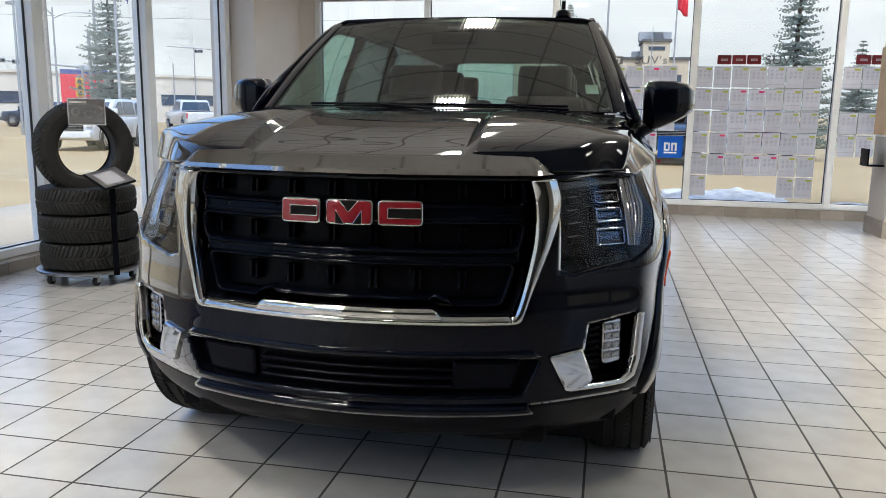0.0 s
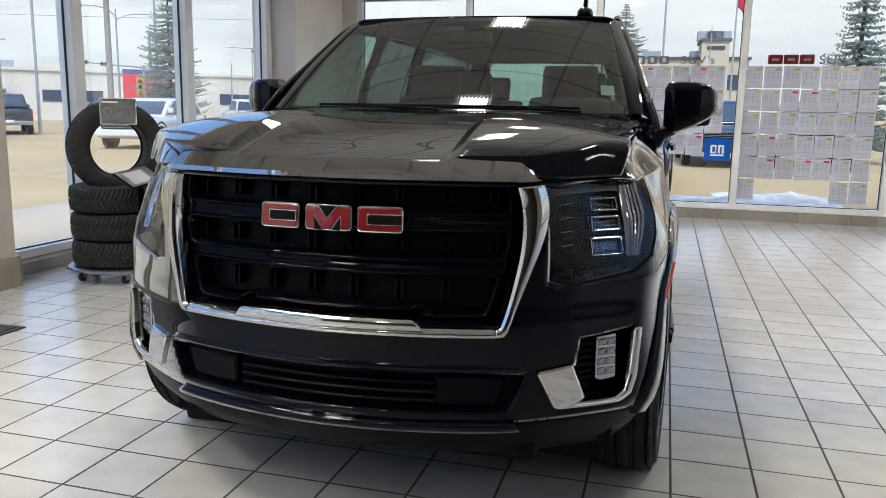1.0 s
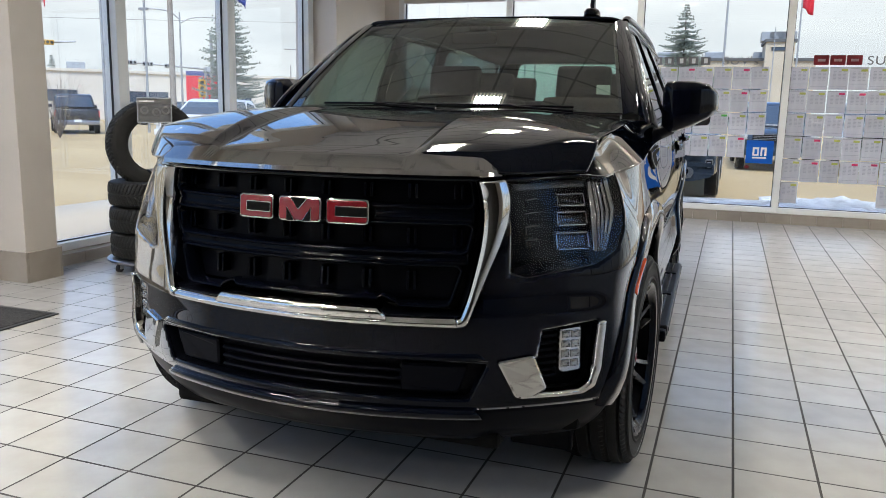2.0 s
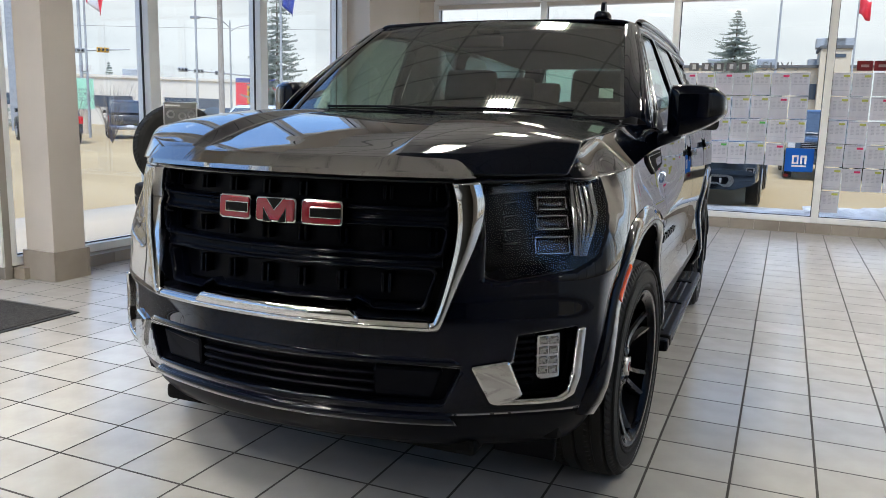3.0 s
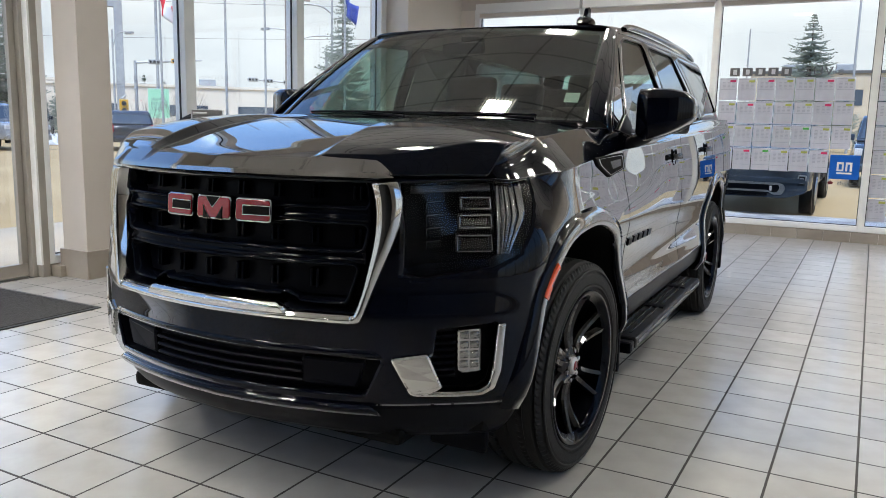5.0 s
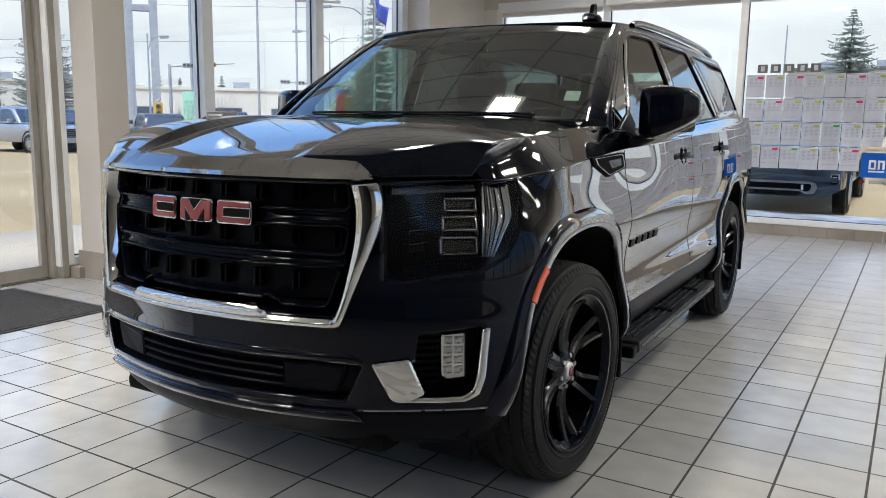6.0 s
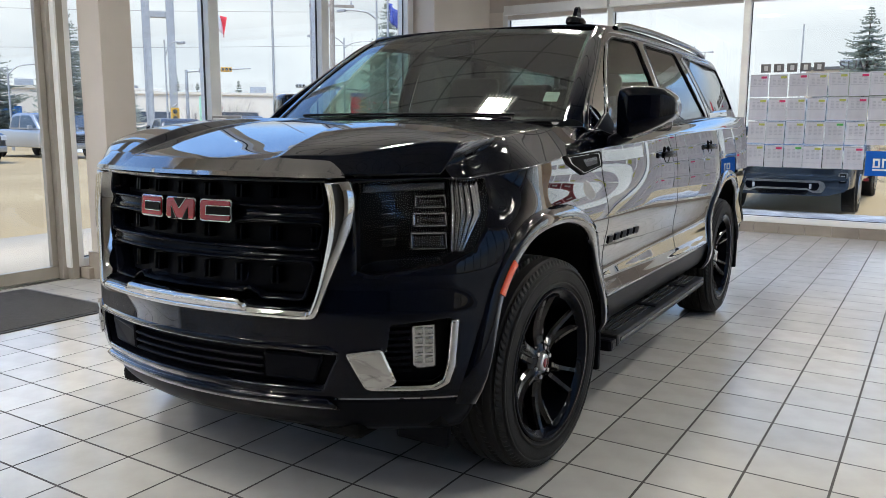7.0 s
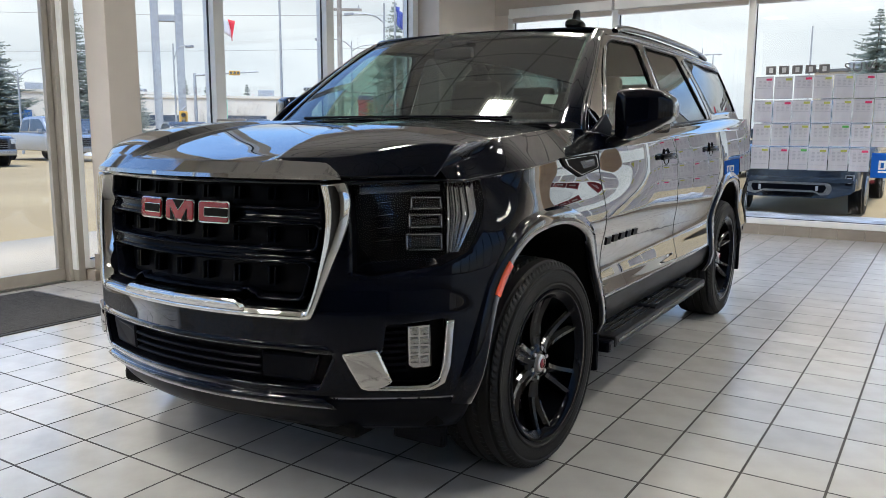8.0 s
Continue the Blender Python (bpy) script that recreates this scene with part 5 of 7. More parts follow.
# ---- flanks ----
for sg in (1, -1):
    # side marker in the front flare
    a = arch_line(V_FRONT, 0.006, 160)
    b = arch_line(V_FRONT, 0.038, 160)
    i0 = int(np.argmax(a[:, 1] > 0.757))
    i1 = int(np.argmax(a[:, 1] > 0.852)) + 1
    v_, f_ = bands([shell(to_s(a[i0:i1], sg)[:, 0], a[i0:i1, 1], 0.012), shell(to_s(a[i0:i1], sg)[:, 0], a[i0:i1, 1], 0.022), shell(to_s(b[i0:i1], sg)[:, 0], b[i0:i1, 1], 0.023), shell(to_s(b[i0:i1], sg)[:, 0], b[i0:i1, 1], 0.012)])
    obj("side_marker", v_, f_, M_AMBER, CAR, "orange side marker lens")
    # mud flap behind the front wheel
    part("mud_flap", box_bm(sg * 0.92 - 0.10, sg * 0.92 + 0.105, 1.425, 1.452, 0.255, 0.60, 0.012), M_SATIN, CAR, "black mud flap")
    part("mud_flap", box_bm(sg * 0.92 - 0.10, sg * 0.92 + 0.105, 4.495, 4.522, 0.255, 0.62, 0.012), M_SATIN, CAR, "black mud flap")
    # running board
    st = part("running_board", box_bm(min(sg * 0.90, sg * 1.075), max(sg * 0.90, sg * 1.075), 1.53, 3.20, 0.345, 0.398, 0.014), M_PLASTIC, CAR, "black ribbed running board")
    for k in range(4):
        u = sg * (0.925 + 0.034 * k)
        for a0, a1 in ((1.60, 2.18), (2.26, 2.78), (2.86, 3.14)):
            part("tread_rib", box_bm(u - 0.006, u + 0.006, a0, a1, 0.397, 0.405, 0.002), M_RIB, st)
    part("edge_strip", box_bm(min(sg * 1.066, sg * 1.0785), max(sg * 1.066, sg * 1.0785), 1.56, 3.17, 0.366, 0.384, 0.003), M_RIB, st)
    for a0 in (2.19, 2.79):
        part("step_pad", box_bm(min(sg * 0.955, sg * 1.055), max(sg * 0.955, sg * 1.055), a0, a0 + 0.06, 0.397, 0.407, 0.003), M_SATIN, st)
    part("end_cap", box_bm(min(sg * 0.90, sg * 1.070), max(sg * 0.90, sg * 1.070), 1.46, 1.532, 0.335, 0.388, 0.016), M_SATIN, st)
    for v0 in (1.75, 2.4, 3.05):
        part("bracket", box_bm(min(sg * 0.80, sg * 0.95), max(sg * 0.80, sg * 0.95), v0, v0 + 0.05, 0.34, 0.44, 0.005), M_SATIN, st)
    # sill
    v_, f_ = sheet(np.linspace(S_OF_V(1.42), S_OF_V(3.53), 30), np.linspace(0, 1, 8), lambda s, b: shell(sg * s, 0.40 + b * 0.195, -0.060 + 0.052 * b ** 0.6))
    obj("sill_cover", v_, f_, M_PLASTIC, CAR, "matte black rocker panel")
    # shut lines of the doors
    for line in ([(1.500, 1.235), (1.495, 1.0), (1.49, 0.75), (1.49, 0.585)], [(2.60, 1.295), (2.62, 1.0), (2.65, 0.75), (2.685, 0.585)],
                 [(3.70, 1.32), (3.72, 1.16), (3.66, 1.05), (3.55, 0.93), (3.49, 0.80), (3.455, 0.60)]):
        p = along(line, 24)
        s = sg * S_OF_V(p[:, 0])
        rows = [shell(sg * S_OF_V(p[:, 0] + d), p[:, 1], o) for d, o in ((-0.0035, 0.0006), (0.0, 0.0009), (0.0035, 0.0006))]
        v_, f_ = bands(rows)
        obj("door_gap", v_, f_, M_VOID, CAR)
    # door handles
    for v0, z0 in ((2.40, 1.188), (3.41, 1.210)):
        s = S_OF_V(v0)
        base = shell(sg * s, np.float64(z0))
        h = obj("door_handle", *(lambda q: bands(q, closed_across=True))([shell(sg * np.linspace(S_OF_V(v0 - 0.125), S_OF_V(v0 + 0.125), 14), np.full(14, z0 + dz) + 0.004 * np.sin(np.linspace(0, 3.14, 14)), o + 0.022 * np.sin(np.linspace(0.25, 2.9, 14))) for dz, o in ((-0.016, 0.004), (-0.013, 0.018), (0.013, 0.018), (0.016, 0.004))]), M_GLOSS, CAR, "gloss black door handle")
        v_, f_ = lathe([(0.0, -0.012), (0.034, -0.006), (0.046, 0.0), (0.050, 0.0015)], 28, "x")
        obj("handle_cup", np.array(v_) * np.array([sg, 1, 0.9]) + base + np.array([sg * 0.004, 0, 0]), f_, M_GLOSS, h)
    # vent badge on the fender
    q = [(1.110, 1.212), (1.455, 1.222), (1.470, 1.165), (1.27, 1.140), (1.135, 1.185)]
    def flank(poly, o):
        a_ = np.array(poly)
        return shell(sg * S_OF_V(a_[:, 0]), a_[:, 1], o)
    def flank_slab(name, poly, o0, o1, mat, parent, label=""):
        a_ = along(list(poly) + [poly[0]], 41)[:-1]
        c_ = a_.mean(0)
        v, f = bands([flank(a_, o0), flank(a_, o1 - 0.002), flank((a_ - c_) * 0.97 + c_, o1)], closed_along=True)
        return obj(name, v, list(f) + [tuple(range(80, 120))], mat, parent, label, flat=True)
    flank_slab("vent_surround", [tuple(np.array(p) + (np.array(p) - np.array(q).mean(0)) * 0.16) for p in q], -0.004, 0.008, M_VOID, CAR)
    vb = flank_slab("fender_vent", q, -0.004, 0.012, M_CHROME, CAR, "chrome-rimmed fender vent badge")
    cq = np.array(q).mean(0)
    flank_slab("vent_fill", [tuple(cq + (np.array(p) - cq) * 0.93) for p in q], 0.004, 0.0135, M_VOID, vb)
    flank_slab("vent_blade", [(1.25, 1.198), (1.41, 1.206), (1.415, 1.176), (1.29, 1.166)], 0.006, 0.0165, M_LAMP_GLASS, vb)
    # name badge: plain bars
    nb = flank_slab("name_badge", [(1.532, 0.815), (1.590, 0.815), (1.590, 0.848), (1.532, 0.848)], 0.0, 0.006, M_SATIN, CAR, "row of five small dark badge bars")
    for k in range(1, 5):
        v0 = 1.532 + k * 0.092
        flank_slab("badge_bar", [(v0, 0.818), (v0 + 0.058, 0.818), (v0 + 0.058, 0.850), (v0, 0.850)], 0.0, 0.006, M_SATIN, nb)
    # roof rail
    ln = curve1([(0.705, 2.40, 1.862), (0.700, 2.48, 1.884), (0.700, 2.66, 1.898), (0.703, 3.2, 1.908), (0.705, 3.9, 1.900), (0.705, 4.25, 1.886), (0.708, 4.40, 1.862)], 60)[0] * np.array([sg, 1, 1])
    v_, f_ = bands([ln + np.array([a_, 0, b_]) for a_, b_ in ((-0.020, -0.014), (-0.018, 0.006), (-0.006, 0.014), (0.010, 0.012), (0.020, 0.0), (0.018, -0.016))], closed_across=True)
    obj("roof_rail", v_, f_, M_PAINT, CAR, "black roof rail")


# door mirrors
def mirror(sg):
    pts = []
    # cross-sections from the inner to the outer end: (u, v centre, z centre, half depth, half height)
    for u, v, z, hd, hh in ((0.972, 1.745, 1.385, 0.045, 0.100), (0.986, 1.745, 1.390, 0.070, 0.122), (1.04, 1.760, 1.398, 0.085, 0.118), (1.11, 1.780, 1.409, 0.088, 0.106), (1.17, 1.800, 1.418, 0.080, 0.086), (1.208, 1.820, 1.416, 0.056, 0.056), (1.220, 1.830, 1.412, 0.034, 0.030)):
        ring = []
        for k in range(28):
            a = 2 * math.pi * k / 28
            ca, sa = math.cos(a), math.sin(a)
            e = 0.36
            ring.append((sg * (u if sg > 0 else 0.975 + (u - 0.975) * 0.9), v + hd * math.copysign(abs(ca) ** e, ca), z + hh * math.copysign(abs(sa) ** e, sa) - (0.012 if sa < 0 else 0) * (u - 0.965) * 4 * -1))
        pts.append(ring)
    v, f = bands(pts, closed_along=True)
    f = list(f) + [tuple(range(28)), tuple(range(6 * 28, 7 * 28))]
    m = obj("door_mirror", v, f, M_PAINT, CAR, "gloss black door mirror")
    arm = []
    for u, v0, z, hd, hh in ((0.900, 1.70, 1.255, 0.060, 0.028), (0.945, 1.71, 1.264, 0.056, 0.030), (0.985, 1.725, 1.285, 0.052, 0.036), (1.03, 1.745, 1.318, 0.050, 0.046)):
        arm.append([(sg * u, v0 + hd * math.cos(2 * math.pi * k / 16), z + hh * math.sin(2 * math.pi * k / 16)) for k in range(16)])
    v, f = bands(arm, closed_along=True)
    obj("mirror_arm", v, f, M_SATIN, m)
    v, f = prism(rounded([(0.985, 1.305), (1.185, 1.315), (1.195, 1.48), (0.985, 1.49)], 0.02), 1.846, 1.852, lambda a, b, d: (sg * (a if sg > 0 else 0.975 + (a - 0.975) * 0.9), d, b))
    obj("mirror_glass", v, f, M_CHROME, m, "mirror glass", flat=True)
    # sail panel at the window corner
    v, f = prism([(1.50, 1.325), (1.68, 1.300), (1.74, 1.345), (1.70, 1.40)], 0.004, 0.012, lambda a, b, d: (sg * (glass_u(b) + d), a, b))
    obj("mirror_sail", v, f, M_SATIN, m, flat=True)


mirror(1)
mirror(-1)

# aerial fin on the roof
fin = [(v - 0.08, z) for v, z in ((2.20, 1.870), (2.22, 1.892), (2.29, 1.905), (2.315, 1.955), (2.335, 1.965), (2.352, 1.955), (2.36, 1.900), (2.40, 1.890), (2.42, 1.868))]
fn = obj("roof_aerial", *prism(fin, -0.011, 0.011, lambda a, b, d: (0.545 + d, a, b)), M_GLOSS, CAR, "black roof aerial fin", flat=True)
v_, f_ = bands([[(0.545 + 0.042 * k * math.cos(t), 2.235 + 0.105 * k * math.sin(t), z) for t in np.linspace(0, 2 * math.pi, 24, endpoint=False)] for k, z in ((1.0, 1.872), (0.97, 1.892), (0.75, 1.906), (0.1, 1.910))], closed_along=True)
obj("aerial_foot", v_, f_, M_GLOSS, fn)

# ---- cabin ----
dash = obj("dashboard", *sheet(np.linspace(-0.86, 0.86, 40), np.linspace(0, 1, 10), lambda u, q: np.stack([u, 1.42 + q * 0.36 + 0.12 * (u / 0.86) ** 2 * (1 - q), 1.335 - 0.015 * q - 0.30 * np.clip(q - 0.75, 0, 1) + 0.02 * np.exp(-((u - 0.42) / 0.2) ** 2) * ease(q, 0.2, 0.7)], -1)), M_SATIN, CAR, "black dashboard")
part("instrument_panel", box_bm(-0.84, 0.84, 1.76, 1.82, 0.80, 1.27, 0.03), M_SATIN, dash)
v_, f_ = sheet(np.linspace(0, 2 * math.pi, 37), np.linspace(0, 2 * math.pi, 11), lambda a, b: np.stack([0.42 + (0.185 + 0.015 * np.cos(b)) * np.cos(a), 1.98 + 0.015 * np.sin(b) + 0.06 * np.sin(a), 1.16 + (0.185 + 0.015 * np.cos(b)) * np.sin(a) * 0.92], -1))
sw = obj("steering_wheel", v_, f_, M_SATIN, CAR)
part("steering_boss", box_bm(0.34, 0.50, 1.95, 2.0, 1.10, 1.20, 0.02), M_SATIN, sw)
part("centre_mirror", box_bm(-0.12, 0.12, 1.86, 1.89, 1.70, 1.76, 0.012), M_SATIN, CAR)
part("sensor_pod", box_bm(-0.05, 0.05, 1.93, 2.04, 1.770, 1.800, 0.015), M_SATIN, CAR)


def car_seat(u, v, w=0.25, tall=1.0):
    st = part("car_seat", box_bm(u - w, u + w, v - 0.26, v + 0.26, 0.66, 0.86, 0.05), M_SEAT, CAR, "black leather car seat")
    t = Matrix.Translation((u, v + 0.24, 0.82)) @ Matrix.Rotation(radians(-16), 4, "X")
    part("seat_back", box_bm(-w, w, -0.07, 0.07, 0.0, 0.66, 0.06, t), M_SEAT, st, flat=False)
    part("head_rest", box_bm(-0.17, 0.17, -0.05, 0.05, 0.64, 0.86, 0.04, t), M_SEAT, st, flat=False)
    return st


for u in (-0.42, 0.42):
    car_seat(u, 2.42)
    car_seat(u, 3.32, 0.28)
    car_seat(u, 4.12, 0.30)
M_STICKER = grained("printed_sticker", (0.20, 0.25, 0.22), (0.30, 0.35, 0.31), 40, (0.5, 0.6), 0.02, 100)
# papers on the screen
pw = [wind_skin(np.float64(p), np.float64(q), 0.004) for p, q in ((0.828, 0.178), (0.898, 0.178), (0.900, 0.262), (0.830, 0.262))]
obj("screen_sticker", [tuple(p) for p in pw] + [tuple(np.array(p) + np.array([0, 0.0012, -0.0012])) for p in pw], [(0, 1, 2, 3), (7, 6, 5, 4), (0, 4, 5, 1), (1, 5, 6, 2), (2, 6, 7, 3), (3, 7, 4, 0)], M_STICKER, CAR, "small pale windscreen sticker", flat=True)

# ---- things in the showroom ----
def stock_tyre(name_label, m):
    t = empty("tyre", label=name_label, category="tyre", group="stock tyres")
    v, f = tyre_mesh(0.365, 0.209, 0.226, n=330, chevron=True)
    obj("tread_and_wall", v, f, M_TYRE_OLD, t, flat=True)
    v, f = lathe([(0.238, -0.099), (0.226, -0.089), (0.226, 0.089), (0.238, 0.099), (0.260, 0.1050), (0.31, 0.1055)], 64, "x")
    obj("bead", v, f, M_TYRE_OLD, t)
    t.matrix_basis = m
    return t


DX, DY = -4.275, 2.485
dolly = empty("tyre_dolly", DX, DY, 0, 0, "round grey wheeled dolly under a stack of tyres", "dolly")
v_, f_ = lathe([(0.0, 0.085), (0.380, 0.085), (0.396, 0.092), (0.396, 0.108), (0.380, 0.115), (0.0, 0.115)], 64)
obj("deck", v_, f_, M_STEEL, dolly, "round grey deck", flat=True)
for k in range(5):
    a = radians(-120 + 72 * k)
    cx, cy = 0.31 * math.cos(a), 0.31 * math.sin(a)
    cw = part("caster", rod_bm((cx, cy, 0.05), (cx, cy, 0.085), 0.018), M_STEEL, dolly)
    part("caster_wheel", rod_bm((cx - 0.014, cy - 0.01, 0.0325), (cx + 0.014, cy - 0.01, 0.0325), 0.0325, None, 20), M_GASKET, cw)
    bm = bmesh.new()
    for s in (-1, 1):
        box(bm, cx + s * 0.019 - 0.003, cx + s * 0.019 + 0.003, cy - 0.024, cy + 0.012, 0.025, 0.062, 0.002)
    part("fork", bm, M_STEEL, cw)
T0 = stock_tyre("black tyre with chevron tread lying in a stack", pose(DX, DY, 0.117 + 0.1055, 0, 90, 20))
copy_thing(T0, pose(DX + 0.004, DY - 0.004, 0.117 + 0.1055 + 0.2115, 0, 90, 77))
copy_thing(T0, pose(DX - 0.006, DY + 0.004, 0.117 + 0.1055 + 0.423, 0, 90, 140))
tagged(copy_thing(T0, pose(DX + 0.0, DY + 0.0, 1.035, 0, 0, -36)), "black tyre standing upright on top of a tyre stack")
# sign card leaning on the upright tyre
c = empty("tyre_sign", DX + 0.125, DY - 0.115, 1.385, 38, "grey printed promotional card on a tyre", "sign")
part("card", box_bm(-0.128, 0.128, -0.006, 0.006, -0.165, 0.025, 0.002), M_STEEL, c)
part("header", box_bm(-0.115, 0.0, -0.008, -0.0065, -0.006, 0.008), M_WHITE, c)
for k, (a, b) in enumerate(((-0.075, -0.07), (0.015, -0.085), (0.085, -0.07))):
    v_, f_ = lathe([(0.016, 0.0), (0.020, 0.002), (0.032, 0.002), (0.035, 0.0)], 20)
    obj("picture", [(x + a, -0.0065 - z, y + b) for x, y, z in v_], f_, M_STEEL, c, flat=True)
part("backdrop_print", box_bm(-0.118, 0.118, -0.0075, -0.0062, -0.155, -0.020), M_SIGN_GREY, c)
bm = bmesh.new()
for s in (-1, 1):
    box(bm, s * 0.128 - 0.003, s * 0.128 + 0.003, -0.008, 0.008, -0.168, 0.028)
    box(bm, -0.125, 0.125, -0.008, 0.008, -0.07 + s * 0.097 - 0.003, -0.07 + s * 0.097 + 0.003)
part("clear_frame", bm, M_SLEEVE, c)
# leaflet stand
s = empty("leaflet_stand", DX + 0.405, DY - 0.265, 0.0, 38, "slim dark stand with a tilted leaflet tray", "stand")
part("post", box_bm(-0.022, 0.022, -0.012, 0.012, 0.10, 0.80, 0.004), M_SATIN, s)
a_, b_ = Vector((0.098, -0.100, -0.072)).normalized(), Vector((0.146, 0.124, 0.0265)).normalized()
tilt = Matrix.Translation((-0.01, -0.02, 0.835)) @ Matrix((a_, b_, a_.cross(b_))).transposed().to_4x4()
part("tray", box_bm(-0.11, 0.11, -0.15, 0.15, -0.008, 0.008, 0.004, tilt), M_SATIN, s)
part("leaflet", box_bm(-0.10, 0.10, -0.14, 0.14, 0.0085, 0.012, 0.001, tilt), M_STEEL, s)
part("leaflet_print", box_bm(-0.07, 0.08, -0.10, 0.07, 0.0125, 0.0135, 0.0, tilt), M_PRINT, s)
part("foot_bracket", box_bm(-0.022, 0.022, -0.012, 0.06, 0.112, 0.125, 0.002), M_SATIN, s)

# ---- papers on the rear glass ----
SHEET_ME = {}


def paper(x, z, w, h, mark, split, tilt=0.0):
    p = empty("paper_sheet", x + w / 2, Y_REAR + 0.0005, z - h / 2, 0, "printed sheet in a clear sleeve taped to the window", "paper", "papers on the window")
    p.matrix_basis = p.matrix_basis @ pose(0, 0, 0, 0, tilt, 0)
    key = (round(w, 3), round(h, 3), mark, split)
    if key not in SHEET_ME:
        made = []
        for nm, bm_, mat in (("sleeve", box_bm(-w / 2, w / 2, -0.0006, 0.0, -h / 2, h / 2), M_SLEEVE),
                             ("sheet", box_bm(-w / 2 + 0.009, w / 2 - 0.009, -0.0022, -0.0008, -h / 2 + 0.006, h / 2 - 0.008), M_PAPER)):
            made.append((nm, bm_, mat))
        bm_ = bmesh.new()
        zs = -h / 2 + h * split
        box(bm_, -w / 2 + 0.014, w / 2 - 0.014, -0.0030, -0.0024, zs - 0.002, zs + 0.002)
        box(bm_, -w / 2 + 0.010, w / 2 - 0.010, -0.0030, -0.0024, h / 2 - 0.016, h / 2 - 0.009)
        for c0 in (-0.32, -0.05, 0.2):
            for r in range(7):
                zz = h / 2 - 0.06 - r * 0.017
                if zz > zs + 0.01:
                    box(bm_, c0 * w, c0 * w + w * 0.16, -0.0028, -0.0024, zz, zz + 0.006)
        made.append(("print", bm_, M_PRINT))
        made.append(("highlight", box_bm(w * 0.10, w * 0.42, -0.0034, -0.0025, h / 2 - 0.052, h / 2 - 0.026), {"y": M_MARK_Y, "p": M_MARK_P, "g": M_MARK_G}[mark]))
        SHEET_ME[key] = []
        for nm, b_, mat in made:
            o = part(nm, b_, mat, p)
            SHEET_ME[key].append((nm, o.data))
    else:
        for nm, me in SHEET_ME[key]:
            new(nm, me).parent = p


PINK_3 = {(0, 0), (2, 0), (5, 0), (1, 1), (5, 1), (1, 3), (5, 3)}
GREEN_3 = {(4, 2), (2, 3)}
for r in range(4):
    for c_ in range(7):
        if r >= 3 and c_ == 6:
            continue
        mk = "p" if (c_, r) in PINK_3 else "g" if (c_, r) in GREEN_3 else "y"
        paper(-0.985 + c_ * 0.2265 + 0.003 * ((r + c_) % 3), 2.005 - r * 0.294 - 0.004 * (c_ % 2), 0.218, 0.281, mk, 0.48 if r < 2 else 0.24, 0.4 * ((c_ * 3 + r) % 3 - 1))
PINK_4 = {(2, 1), (3, 1), (1, 3), (1, 4), (3, 4), (4, 4)}
for r in range(6):
    for c_ in range(7):
        if r == 5 and c_ in (1, 2, 3, 4):
            continue
        mk = "p" if (c_, r) in PINK_4 else "y"
        paper(0.835 + c_ * 0.2265 + 0.003 * ((2 * r + c_) % 3), 2.003 - r * 0.291 - 0.004 * (c_ % 2), 0.218, 0.279, mk, 0.15 if (r + c_) % 3 else 0.24, 0.4 * ((c_ + 2 * r) % 3 - 1))
for r in (0, 2, 3):
    for c_ in range(4):
        paper(2.67 + c_ * 0.232, 2.0 - r * 0.293, 0.218, 0.281, "y", 0.2, 0.3 * ((c_ + r) % 3 - 1))

# letters above the papers: a grey row of plain bars, red plates, and the readable word
YL = Y_REAR - 0.012


def sign_row(x0, x1, z0, z1, n, mat, label, gap=0.22, slit=False):
    g = empty("window_lettering", x0, YL, z0, 0, label, "lettering")
    w = (x1 - x0) / n
    for k in range(n):
        bm = box_bm(k * w, k * w + w * (1 - gap), -0.003, 0.004, 0, z1 - z0, 0.012 if slit else 0.002)
        part("plate", bm, mat, g)
        if slit:
            part("inset", box_bm(k * w + w * 0.25, k * w + w * 0.72, -0.005, -0.0032, (z1 - z0) * 0.36, (z1 - z0) * 0.62, 0.001), M_STEEL, g)
        else:
            part("inset", box_bm(k * w + w * 0.25, k * w + w * 0.55, -0.0045, -0.0032, (z1 - z0) * 0.2, (z1 - z0) * 0.8, 0.001), M_SLEEVE, g)


sign_row(-0.865, -0.10, 2.025, 2.130, 5, M_SIGN_GREY, "row of grey plates stuck to the glass above papers")
sign_row(1.095, 1.655, 2.025, 2.145, 3, M_SIGN_RED, "row of red plates stuck to the glass above papers", 0.06, True)
sign_row(2.80, 3.36, 2.025, 2.145, 3, M_SIGN_RED, "row of red plates stuck to the glass above papers", 0.06, True)
for x0 in (0.02, 1.695):
    w_ = letters("window_word", "SUV's", 0.150, M_SIGN_GREY, pose(x0, YL, 2.030, 90, 0, 0), spread=1.12)
    tagged(w_, "grey word in plain letters stuck to the glass", "lettering")
    w_.scale = (1.12, 1.0, 1.0)

# blue square sign facing out, with its word seen mirrored
b = empty("window_decal", 0.560, YL, 0.918, 0, "blue square decal with white bars and a red leaf", "decal")
part("square", box_bm(-0.165, 0.165, -0.002, 0.004, -0.148, 0.148, 0.001), M_BLUE, b)
part("white_bar", box_bm(-0.085, 0.085, -0.0035, -0.0022, -0.085, -0.065), M_WHITE, b)
part("white_plate", box_bm(-0.085, -0.008, -0.0035, -0.0022, -0.05, 0.06, 0.0005), M_WHITE, b)
part("white_plate", box_bm(0.012, 0.085, -0.0035, -0.0022, -0.05, 0.06, 0.0005), M_WHITE, b)
part("blue_inset", box_bm(-0.062, -0.028, -0.0045, -0.0037, -0.03, 0.035), M_BLUE, b)
